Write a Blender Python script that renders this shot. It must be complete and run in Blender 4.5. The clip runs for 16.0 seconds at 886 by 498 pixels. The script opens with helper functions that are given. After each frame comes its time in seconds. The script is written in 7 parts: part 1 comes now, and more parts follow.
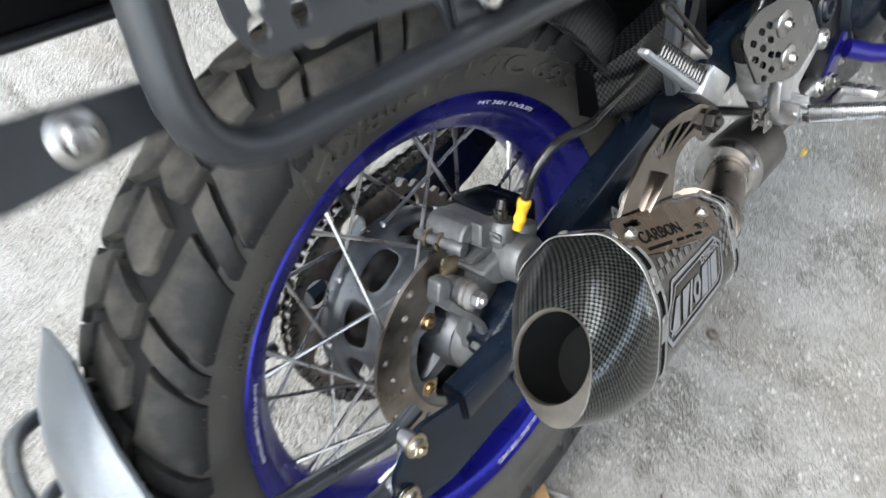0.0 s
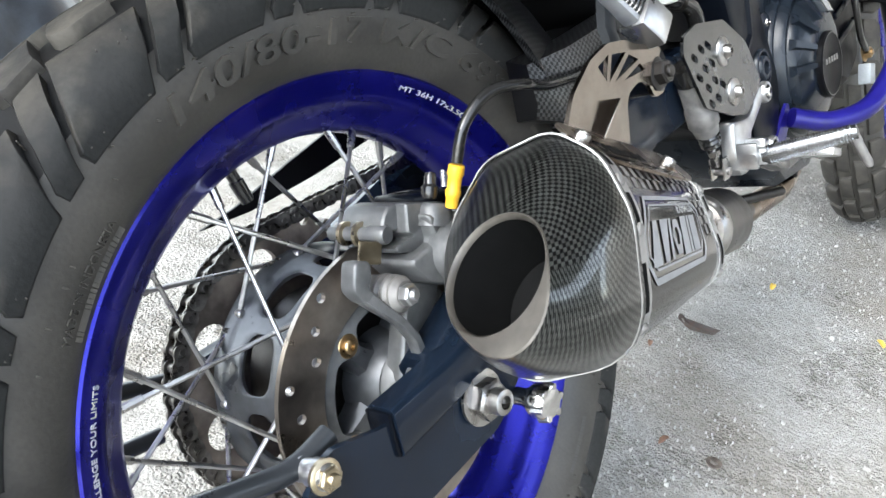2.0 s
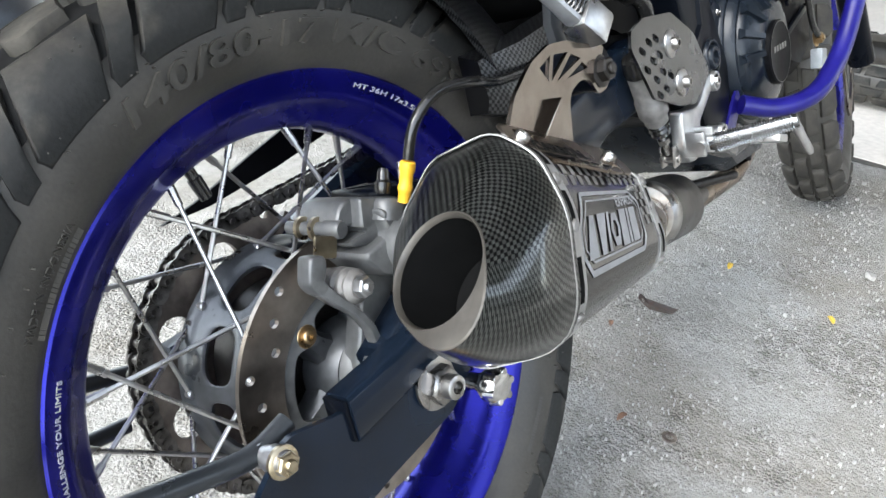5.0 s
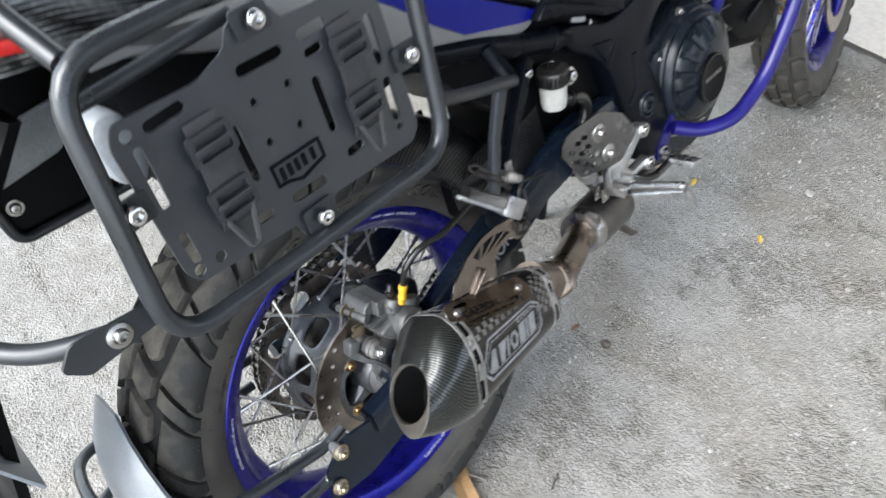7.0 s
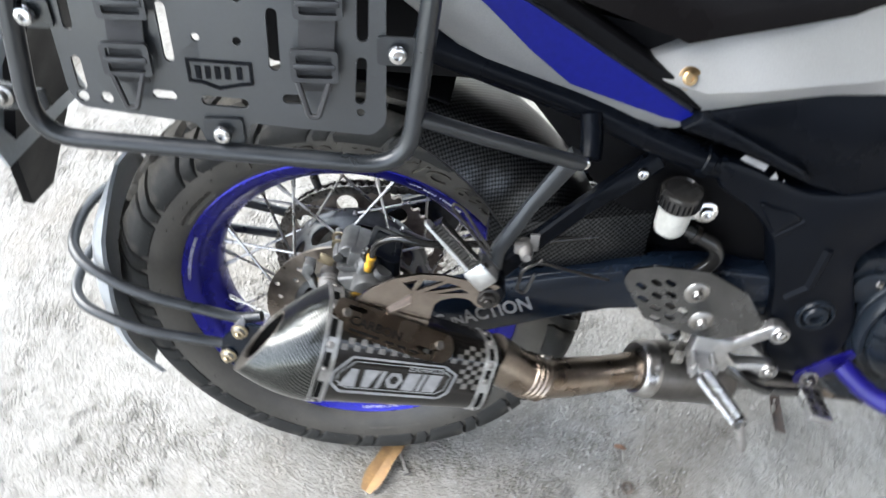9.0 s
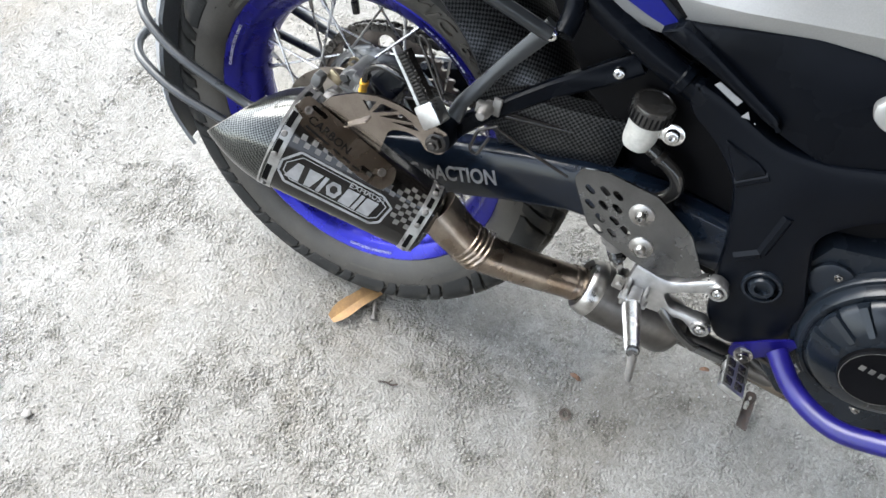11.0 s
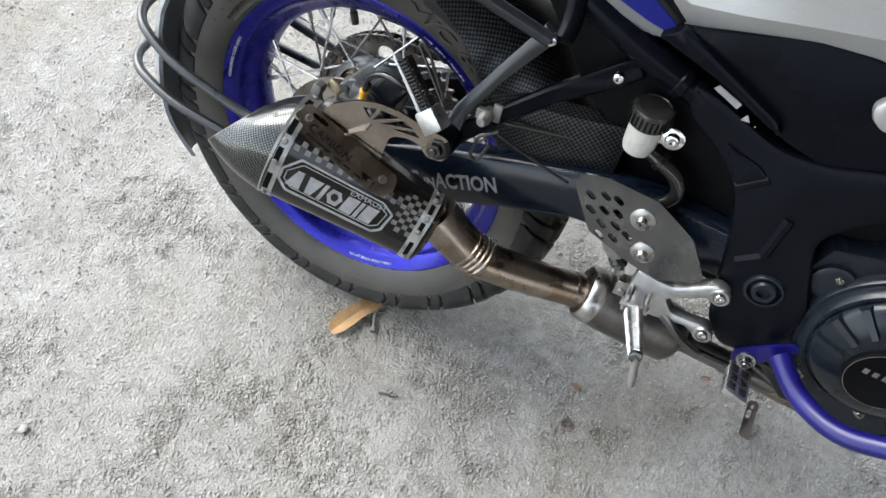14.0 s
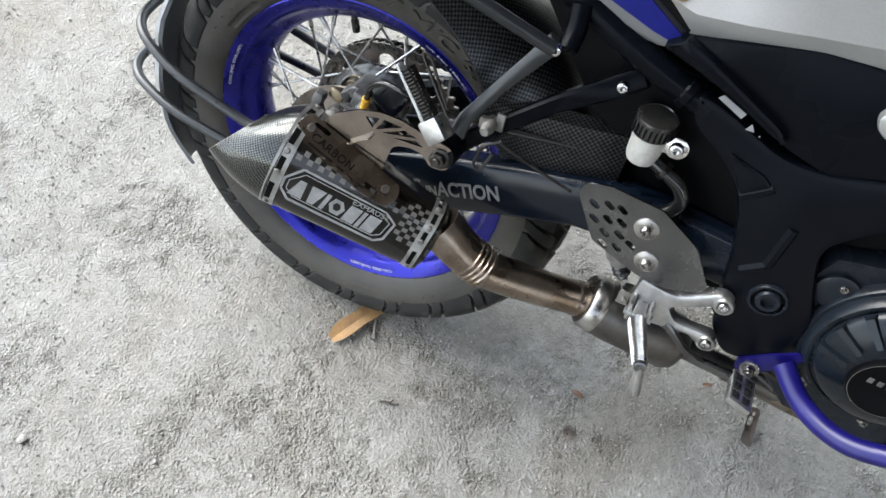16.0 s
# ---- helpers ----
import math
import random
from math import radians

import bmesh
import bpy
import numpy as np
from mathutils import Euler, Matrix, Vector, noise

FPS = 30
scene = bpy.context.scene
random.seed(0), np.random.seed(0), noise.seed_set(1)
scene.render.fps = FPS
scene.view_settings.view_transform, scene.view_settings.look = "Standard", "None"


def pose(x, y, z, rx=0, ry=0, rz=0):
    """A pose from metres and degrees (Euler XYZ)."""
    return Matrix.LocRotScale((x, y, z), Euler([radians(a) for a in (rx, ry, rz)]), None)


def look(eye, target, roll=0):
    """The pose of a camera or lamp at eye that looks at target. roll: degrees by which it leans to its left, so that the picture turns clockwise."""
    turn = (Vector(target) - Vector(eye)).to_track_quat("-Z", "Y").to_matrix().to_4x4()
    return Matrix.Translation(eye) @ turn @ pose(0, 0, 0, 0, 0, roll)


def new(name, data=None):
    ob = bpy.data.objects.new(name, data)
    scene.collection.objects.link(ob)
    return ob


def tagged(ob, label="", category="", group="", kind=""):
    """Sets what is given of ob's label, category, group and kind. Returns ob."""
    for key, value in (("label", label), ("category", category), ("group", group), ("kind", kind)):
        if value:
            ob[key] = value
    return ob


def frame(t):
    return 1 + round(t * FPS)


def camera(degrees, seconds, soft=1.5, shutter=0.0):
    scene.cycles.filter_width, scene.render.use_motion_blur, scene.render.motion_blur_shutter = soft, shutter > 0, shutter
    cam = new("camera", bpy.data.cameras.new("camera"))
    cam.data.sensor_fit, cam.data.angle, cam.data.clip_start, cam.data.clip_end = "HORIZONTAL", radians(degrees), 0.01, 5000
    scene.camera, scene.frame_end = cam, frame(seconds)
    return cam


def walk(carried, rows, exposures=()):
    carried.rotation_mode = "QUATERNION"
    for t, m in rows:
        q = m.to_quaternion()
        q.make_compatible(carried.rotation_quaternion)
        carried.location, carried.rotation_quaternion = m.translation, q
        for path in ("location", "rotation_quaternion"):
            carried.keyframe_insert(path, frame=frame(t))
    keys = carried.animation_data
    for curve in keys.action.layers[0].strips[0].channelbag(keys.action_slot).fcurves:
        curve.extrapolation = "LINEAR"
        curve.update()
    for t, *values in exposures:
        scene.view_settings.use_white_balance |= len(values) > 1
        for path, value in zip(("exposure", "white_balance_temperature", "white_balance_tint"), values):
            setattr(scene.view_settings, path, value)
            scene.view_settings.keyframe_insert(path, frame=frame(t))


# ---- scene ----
cam = camera(62.4, 16.0, soft=1.5, shutter=0.6)
# seconds, eye, target, roll
PATH = [
    (0, (-0.319, -0.307, 0.913), (0.666, 0.568, -0.592), 5.3),
    (0.5, (-0.324, -0.333, 0.771), (0.887, 0.697, -0.442), 6.5),
    (1, (-0.328, -0.356, 0.699), (0.999, 0.767, -0.29), 4.7),
    (1.5, (-0.321, -0.363, 0.684), (1.012, 0.797, -0.254), 2.4),
    (2, (-0.315, -0.367, 0.677), (1.027, 0.78, -0.262), 2.8),
    (2.5, (-0.32, -0.374, 0.683), (1.036, 0.76, -0.253), 2.8),
    (3, (-0.326, -0.382, 0.683), (1.061, 0.73, -0.231), 3.2),
    (3.5, (-0.325, -0.385, 0.683), (1.065, 0.712, -0.245), 3.2),
    (6, (-0.309, -0.395, 0.745), (0.964, 0.632, -0.406), 2.7),
    (6.5, (-0.307, -0.423, 0.967), (0.689, 0.488, -0.509), 0.5),
    (7, (-0.326, -0.477, 1.209), (0.624, 0.402, -0.316), 0.7),
    (7.5, (-0.311, -0.553, 1.259), (0.576, 0.347, -0.291), 3.3),
    (8, (-0.184, -0.504, 1.229), (0.549, 0.454, -0.366), 6.0),
    (8.5, (-0.058, -0.463, 1.228), (0.282, 0.509, -0.487), 1.6),
    (9, (0.125, -0.504, 1.233), (0.124, 0.543, -0.472), 5.4),
    (9.5, (0.206, -0.441, 1.243), (0.079, 0.521, -0.506), 6.3),
    (10, (0.338, -0.499, 1.228), (-0.021, 0.337, -0.553), 4.3),
    (10.2, (0.372, -0.528, 1.23), (0.033, 0.266, -0.574), 6.1),
    (12.5, (0.37, -0.556, 1.213), (0.036, 0.271, -0.577), 5.4),
    (13, (0.37, -0.556, 1.216), (0.04, 0.29, -0.566), 6.5),
    (13.5, (0.368, -0.561, 1.217), (0.028, 0.286, -0.562), 6.6),
    (14, (0.372, -0.561, 1.218), (0.023, 0.28, -0.562), 5.7),
    (14.5, (0.369, -0.561, 1.218), (0.012, 0.284, -0.559), 5.3),
    (15, (0.362, -0.56, 1.215), (0.018, 0.283, -0.565), 6.1),
    (15.5, (0.361, -0.556, 1.217), (0.022, 0.292, -0.563), 6.2),
    (16, (0.361, -0.557, 1.218), (0.018, 0.295, -0.559), 6.1),
]
EXPOSURES = [(0.0, 3.1, 6460, 7.3), (1.0, 3.68, 6470, 7.8), (2.0, 3.51, 6390, 6.6), (3.5, 3.33, 6380, 6.5), (6.0, 3.24, 6390, 7), (6.5, 3.2, 6410, 7.3), (7.0, 2.96, 6440, 8), (8.0, 3.10, 6460, 8), (8.5, 3.37, 6460, 8.3), (9.5, 3.26, 6460, 8.2), (10.1, 3.34, 6480, 8), (12.5, 2.88, 6540, 7.2), (16.0, 2.88, 6540, 7.2)]
walk(cam, [(t, look(eye, target, roll)) for t, eye, target, roll in PATH], EXPOSURES)

# ---- sky and daylight ----
world = bpy.data.worlds.new("daylight")
scene.world = world
world.use_nodes = True
wn = world.node_tree
sky = wn.nodes.new("ShaderNodeTexSky")
sky.sky_type, sky.sun_disc = "NISHITA", False
sky.sun_elevation, sky.sun_rotation = radians(46.5), radians(-77.3)
sky.dust_density, sky.air_density = 1.0, 1.0
back = wn.nodes["Background"]
back.inputs["Strength"].default_value = 0.13
haze = wn.nodes.new("ShaderNodeHueSaturation")
haze.inputs["Saturation"].default_value = 0.42
wn.links.new(sky.outputs["Color"], haze.inputs["Color"])
wn.links.new(haze.outputs["Color"], back.inputs["Color"])
sun_data = bpy.data.lights.new("sun", "SUN")
sun_data.energy, sun_data.angle, sun_data.color = 0.80, radians(44), (1.0, 0.99, 0.98)
sun = new("sun", sun_data)
sun.matrix_world = look((-4.0, 0.9, 4.62), (0.0, 0.0, 0.3))


# ---- materials ----
def surface(name, colour, rough=0.5, metal=0.0, second=None, patch=9.0, grain=140.0, relief=0.15, depth=0.002,
            spread=0.12, coat=0.0, mix=0.5, shine=0.5):
    """A procedural surface: two colours mixed by broad patches, fine grain in colour and gloss, and a fine relief."""
    m = bpy.data.materials.new(name)
    m.use_nodes = True
    n, l = m.node_tree.nodes, m.node_tree.links
    b = n["Principled BSDF"]
    co = n.new("ShaderNodeTexCoord")
    broad, fine = n.new("ShaderNodeTexNoise"), n.new("ShaderNodeTexNoise")
    broad.inputs["Scale"].default_value, broad.inputs["Detail"].default_value = patch, 6
    fine.inputs["Scale"].default_value, fine.inputs["Detail"].default_value = grain, 4
    l.new(co.outputs["Object"], broad.inputs["Vector"])
    l.new(co.outputs["Object"], fine.inputs["Vector"])
    two = second or tuple(c * 0.7 for c in colour)
    ramp = n.new("ShaderNodeValToRGB")
    ramp.color_ramp.elements[0].position, ramp.color_ramp.elements[1].position = 0.35, 0.35 + mix * 0.6
    ramp.color_ramp.elements[0].color, ramp.color_ramp.elements[1].color = (*two, 1), (*colour, 1)
    l.new(broad.outputs["Fac"], ramp.inputs["Fac"])
    dust = n.new("ShaderNodeMix")
    dust.data_type, dust.blend_type = "RGBA", "OVERLAY"
    dust.inputs["Factor"].default_value = spread * 2
    l.new(ramp.outputs["Color"], dust.inputs["A"])
    l.new(fine.outputs["Fac"], dust.inputs["B"])
    l.new(dust.outputs["Result"], b.inputs["Base Color"])
    gloss = n.new("ShaderNodeMapRange")
    gloss.inputs["From Min"].default_value, gloss.inputs["From Max"].default_value = 0.25, 0.75
    gloss.inputs["To Min"].default_value, gloss.inputs["To Max"].default_value = max(0.02, rough - spread), min(1, rough + spread)
    l.new(broad.outputs["Fac"], gloss.inputs["Value"])
    l.new(gloss.outputs["Result"], b.inputs["Roughness"])
    b.inputs["Metallic"].default_value = metal
    b.inputs["Coat Weight"].default_value = coat
    b.inputs["Coat Roughness"].default_value = 0.06
    b.inputs["Specular IOR Level"].default_value = shine
    if relief:
        bump = n.new("ShaderNodeBump")
        bump.inputs["Strength"].default_value, bump.inputs["Distance"].default_value = relief, depth
        l.new(fine.outputs["Fac"], bump.inputs["Height"])
        l.new(bump.outputs["Normal"], b.inputs["Normal"])
    return m


def weave(name, light, dark, pitch, rough=0.2, ribs=0.0, metal=0.9, coat=0.5):
    """Lacquered carbon cloth: warp and weft cells on the part's own surface lengths."""
    m = bpy.data.materials.new(name)
    m.use_nodes = True
    n, l = m.node_tree.nodes, m.node_tree.links
    b = n["Principled BSDF"]
    uv = n.new("ShaderNodeUVMap")
    scale = n.new("ShaderNodeVectorMath")
    scale.operation = "SCALE"
    scale.inputs["Scale"].default_value = 1 / pitch
    l.new(uv.outputs["UV"], scale.inputs[0])
    check = n.new("ShaderNodeTexChecker")
    check.inputs["Scale"].default_value = 1.0
    check.inputs["Color1"].default_value, check.inputs["Color2"].default_value = (*light, 1), (*dark, 1)
    cells = scale.outputs["Vector"]
    if ribs:
        slant = n.new("ShaderNodeMapping")
        slant.inputs["Rotation"].default_value = (0, 0, ribs)
        slant.inputs["Scale"].default_value = (1, 0.05, 1)
        l.new(cells, slant.inputs["Vector"])
        cells = slant.outputs["Vector"]
    l.new(cells, check.inputs["Vector"])
    noise_node = n.new("ShaderNodeTexNoise")
    noise_node.inputs["Scale"].default_value = 0.5
    l.new(scale.outputs["Vector"], noise_node.inputs["Vector"])
    worn = n.new("ShaderNodeMapRange")
    worn.inputs["From Min"].default_value, worn.inputs["From Max"].default_value = 0.30, 0.70
    worn.inputs["To Min"].default_value, worn.inputs["To Max"].default_value = 0.35, 1.0
    l.new(noise_node.outputs["Fac"], worn.inputs["Value"])
    mixer = n.new("ShaderNodeMix")
    mixer.data_type, mixer.blend_type = "RGBA", "MULTIPLY"
    mixer.inputs["Factor"].default_value = 0.8
    l.new(check.outputs["Color"], mixer.inputs["A"])
    l.new(worn.outputs["Result"], mixer.inputs["B"])
    l.new(mixer.outputs["Result"], b.inputs["Base Color"])
    bump = n.new("ShaderNodeBump")
    bump.inputs["Strength"].default_value, bump.inputs["Distance"].default_value = 0.25, 0.0004
    l.new(check.outputs["Fac"], bump.inputs["Height"])
    l.new(bump.outputs["Normal"], b.inputs["Normal"])
    b.inputs["Roughness"].default_value = 0.30
    b.inputs["Metallic"].default_value = metal
    b.inputs["Coat Weight"].default_value, b.inputs["Coat Roughness"].default_value = coat, rough * 0.35
    return m


def concrete(name):
    """Rough old yard concrete: pale paste, darker damp patches, pits and sandy grain."""
    m = bpy.data.materials.new(name)
    m.use_nodes = True
    n, l = m.node_tree.nodes, m.node_tree.links
    b = n["Principled BSDF"]
    co = n.new("ShaderNodeTexCoord")

    def field(kind, scale, detail=6.0, rough=0.6):
        node = n.new(kind)
        node.inputs["Scale"].default_value = scale
        if kind == "ShaderNodeTexNoise":
            node.inputs["Detail"].default_value, node.inputs["Roughness"].default_value = detail, rough
        l.new(co.outputs["Object"], node.inputs["Vector"])
        return node

    def ramp(src, a, bb, c0, c1):
        node = n.new("ShaderNodeValToRGB")
        e = node.color_ramp.elements
        e[0].position, e[1].position, e[0].color, e[1].color = a, bb, (*c0, 1), (*c1, 1)
        l.new(src, node.inputs["Fac"])
        return node

    def mixed(kind, factor, a, bb):
        node = n.new("ShaderNodeMix")
        node.data_type, node.blend_type = "RGBA", kind
        node.inputs["Factor"].default_value = factor
        l.new(a, node.inputs["A"])
        l.new(bb, node.inputs["B"])
        return node.outputs["Result"]

    crumb = n.new("ShaderNodeAttribute")
    crumb.attribute_name = "crumb"

    def math2(kind, a, bb):
        node = n.new("ShaderNodeMath")
        node.operation = kind
        for k, v in enumerate((a, bb)):
            if isinstance(v, float):
                node.inputs[k].default_value = v
            else:
                l.new(v, node.inputs[k])
        return node.outputs["Value"]

    broad = field("ShaderNodeTexNoise", 1.5, 8)
    stain = field("ShaderNodeTexNoise", 6.0, 12, 0.68)
    brown = field("ShaderNodeTexNoise", 2.6, 9, 0.62)
    mid = field("ShaderNodeTexNoise", 55, 9, 0.70)
    sand = field("ShaderNodeTexNoise", 420, 3, 0.6)
    swell = field("ShaderNodeTexNoise", 30, 8, 0.55)
    fine = field("ShaderNodeTexNoise", 170, 6, 0.72)
    pits = field("ShaderNodeTexVoronoi", 150)
    lumps = field("ShaderNodeTexVoronoi", 240)
    rough_part = crumb.outputs["Fac"]
    base = ramp(broad.outputs["Fac"], 0.34, 0.66, (0.258, 0.251, 0.235), (0.298, 0.292, 0.277)).outputs["Color"]
    soil = ramp(stain.outputs["Fac"], 0.34, 0.62, (0.70, 0.685, 0.655), (1, 1, 1)).outputs["Color"]
    col = mixed("MULTIPLY", 0.50, base, soil)
    earth = ramp(brown.outputs["Fac"], 0.50, 0.66, (1, 1, 1), (0.74, 0.685, 0.61)).outputs["Color"]
    col = mixed("MULTIPLY", 0.65, col, earth)
    blot = ramp(mid.outputs["Fac"], 0.38, 0.56, (0.50, 0.475, 0.44), (1.04, 1.04, 1.04)).outputs["Color"]
    grit = ramp(sand.outputs["Fac"], 0.38, 0.62, (0.55, 0.54, 0.52), (1.12, 1.12, 1.11)).outputs["Color"]
    hole = ramp(pits.outputs["Distance"], 0.04, 0.16, (0.24, 0.22, 0.20), (1, 1, 1)).outputs["Color"]
    for factor, weight in ((blot, 0.34), (grit, 0.40), (hole, 0.42)):
        node = n.new("ShaderNodeMix")
        node.data_type, node.blend_type = "RGBA", "MULTIPLY"
        l.new(math2("MULTIPLY_ADD", rough_part, weight), node.inputs["Factor"])
        node.inputs["Factor"].links[0].from_node.inputs[2].default_value = 0.34
        l.new(col, node.inputs["A"])
        l.new(factor, node.inputs["B"])
        col = node.outputs["Result"]
    l.new(col, b.inputs["Base Color"])
    b.inputs["Roughness"].default_value = 0.85
    b.inputs["Specular IOR Level"].default_value = 0.25
    crust = math2("SUBTRACT", math2("MULTIPLY", pits.outputs["Distance"], 0.75), math2("MULTIPLY", lumps.outputs["Distance"], 0.75))
    crust = math2("ADD", crust, math2("MULTIPLY", mid.outputs["Fac"], 0.8))
    height = math2("MULTIPLY", crust, math2("ADD", math2("MULTIPLY", rough_part, 0.55), 0.30))
    height = math2("ADD", height, math2("MULTIPLY", sand.outputs["Fac"], 0.10))
    height = math2("ADD", height, math2("MULTIPLY", swell.outputs["Fac"], 0.22))
    height = math2("ADD", height, math2("MULTIPLY", fine.outputs["Fac"], 0.55))
    bump = n.new("ShaderNodeBump")
    bump.inputs["Strength"].default_value, bump.inputs["Distance"].default_value = 1.0, 0.0085
    l.new(height, bump.inputs["Height"])
    l.new(bump.outputs["Normal"], b.inputs["Normal"])
    return m


CONCRETE = concrete("rough concrete")
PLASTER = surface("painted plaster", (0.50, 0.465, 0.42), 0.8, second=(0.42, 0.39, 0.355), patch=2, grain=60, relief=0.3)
# For the unseen roof: kept dark to weaken its reflection in black parts.
UNSEEN_ROOF = surface("dark unseen roof", (0.13, 0.125, 0.12), 0.7, second=(0.08, 0.076, 0.072), patch=1.5)
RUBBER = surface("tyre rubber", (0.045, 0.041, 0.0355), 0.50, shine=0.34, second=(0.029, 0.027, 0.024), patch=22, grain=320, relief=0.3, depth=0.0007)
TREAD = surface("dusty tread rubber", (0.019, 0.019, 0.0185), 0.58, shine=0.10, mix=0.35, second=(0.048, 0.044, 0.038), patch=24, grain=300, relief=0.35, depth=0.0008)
CROWN = surface("dust-worn crown rubber", (0.095, 0.086, 0.072), 0.85, shine=0.15, second=(0.032, 0.030, 0.028), patch=34, grain=300, relief=0.35, depth=0.0008)
DUSTY = surface("dusty rubber", (0.062, 0.055, 0.046), 0.75, second=(0.038, 0.036, 0.034), patch=14, grain=300, relief=0.25, depth=0.0006)
BLUE = surface("blue anodised paint", (0.0085, 0.008, 0.20), 0.27, 0.75, second=(0.006, 0.006, 0.15), patch=30, grain=500, relief=0.04, spread=0.08, coat=0.12)
BLUE_PANEL = surface("blue body paint", (0.003, 0.006, 0.125), 0.35, 0.0, second=(0.003, 0.005, 0.105), patch=5, relief=0.02, shine=0.16)
SPOKE = surface("brushed spoke steel", (0.46, 0.45, 0.44), 0.30, 0.95, second=(0.28, 0.27, 0.26), patch=40, relief=0.05)
STEEL = surface("scuffed steel", (0.40, 0.39, 0.375), 0.32, 1.0, second=(0.25, 0.24, 0.23), patch=45, relief=0.08, depth=0.0004)
CHROME = surface("bright chrome", (0.62, 0.62, 0.62), 0.16, 1.0, second=(0.46, 0.455, 0.45), patch=50, relief=0.03, depth=0.0003, spread=0.06)
ALLOY = surface("bead-blasted alloy", (0.48, 0.48, 0.48), 0.34, 0.95, second=(0.34, 0.34, 0.34), patch=30, relief=0.12, depth=0.0004)
CAST = surface("grey cast metal", (0.108, 0.109, 0.110), 0.44, 0.4, second=(0.066, 0.067, 0.068), patch=35, relief=0.2, depth=0.0005)
DISC = surface("worn disc steel", (0.30, 0.265, 0.235), 0.34, 1.0, second=(0.17, 0.145, 0.125), patch=26, relief=0.1, depth=0.0003)
DARK_STEEL = surface("oily dark steel", (0.055, 0.052, 0.05), 0.42, 0.8, second=(0.028, 0.025, 0.023), patch=40, relief=0.2, depth=0.0005)
BLACK_PAINT = surface("satin black paint", (0.0026, 0.0034, 0.0054), 0.30, 0.0, second=(0.0018, 0.0024, 0.0038), shine=0.075, patch=10, grain=260, relief=0.1, depth=0.0005)
NAVY_PAINT = surface("dark navy black paint", (0.004, 0.008, 0.016), 0.24, 0.0, second=(0.003, 0.005, 0.009), shine=0.28, patch=14, grain=260, relief=0.1, depth=0.0004)
TUBE_PAINT = surface("powder-coated dark grey", (0.016, 0.018, 0.021), 0.33, 0.1, second=(0.012, 0.014, 0.016), patch=20, grain=400, relief=0.15, depth=0.0003)
PLASTIC = surface("grained black plastic", (0.0038, 0.0038, 0.0045), 0.42, second=(0.0026, 0.0026, 0.003), shine=0.05, patch=12, grain=600, relief=0.25, depth=0.0004)
GREY_PLASTIC = surface("grey moulded plastic", (0.20, 0.215, 0.23), 0.34, second=(0.15, 0.162, 0.175), patch=8, grain=300, relief=0.08, depth=0.0004)
SILVER = surface("silver body paint", (0.34, 0.34, 0.335), 0.32, 0.6, second=(0.29, 0.29, 0.285), patch=6, grain=700, relief=0.05, coat=0.25, spread=0.06)
TAIL_SILVER = surface("dull silver tail paint", (0.16, 0.163, 0.165), 0.36, 0.4, second=(0.13, 0.132, 0.135), patch=6, grain=700, relief=0.04, coat=0.1, spread=0.06)
SEAT = surface("black seat vinyl", (0.0050, 0.0045, 0.0048), 0.30, second=(0.0035, 0.003, 0.0033), shine=0.06, patch=14, grain=420, relief=0.3, depth=0.0005)
BURNT = surface("heat-tinted steel pipe", (0.255, 0.218, 0.182), 0.28, 1.0, second=(0.15, 0.112, 0.085), patch=22, grain=200, relief=0.06, depth=0.0003, spread=0.1)
SHELL = surface("dark muffler shell", (0.008, 0.007, 0.0065), 0.16, 0.0, second=(0.005, 0.0045, 0.004), patch=18, grain=300, relief=0.03, coat=0.2, shine=0.28)
LINER = surface("sooty outlet liner", (0.004, 0.004, 0.004), 0.9, 0.0, second=(0.003, 0.003, 0.003), patch=30, shine=0.05)
LIP = surface("grey outlet lip", (0.095, 0.086, 0.074), 0.42, 0.5, second=(0.050, 0.045, 0.039), patch=30, relief=0.1)
ZINC = surface("yellow zinc", (0.42, 0.36, 0.26), 0.32, 1.0, second=(0.30, 0.25, 0.17), patch=80)
HEEL_ALLOY = surface("brushed grey alloy", (0.17, 0.172, 0.175), 0.24, 1.0, second=(0.115, 0.117, 0.12), patch=20, grain=400, relief=0.06, depth=0.0003)
CHAIN_STEEL = surface("oily chain steel", (0.15, 0.14, 0.13), 0.33, 0.9, second=(0.06, 0.055, 0.05), patch=120, relief=0.1, depth=0.0003)
GOLD = surface("gold plated bolt", (0.40, 0.28, 0.15), 0.33, 1.0, second=(0.28, 0.19, 0.10), patch=80)
YELLOW = surface("yellow sleeve", (0.75, 0.42, 0.03), 0.45, second=(0.62, 0.34, 0.02), patch=60)
WHITE_PLASTIC = surface("milky plastic", (0.44, 0.43, 0.40), 0.38, second=(0.34, 0.33, 0.30), patch=45, grain=200, relief=0.1)
PRINT = surface("white print", (0.21, 0.21, 0.215), 0.5, second=(0.145, 0.145, 0.15), patch=60, relief=0)
PRINT_GREY = surface("grey print", (0.10, 0.095, 0.088), 0.35, second=(0.07, 0.066, 0.062), patch=60, relief=0)
HOSE = surface("black rubber hose", (0.014, 0.013, 0.012), 0.16, second=(0.011, 0.011, 0.011), patch=50)
WEBBING = surface("black webbing", (0.026, 0.026, 0.028), 0.8, second=(0.018, 0.018, 0.019), patch=40, grain=900, relief=0.6, depth=0.0008)
RED = surface("red lamp lens", (0.42, 0.015, 0.012), 0.2, second=(0.32, 0.01, 0.01), patch=30, coat=0.6)
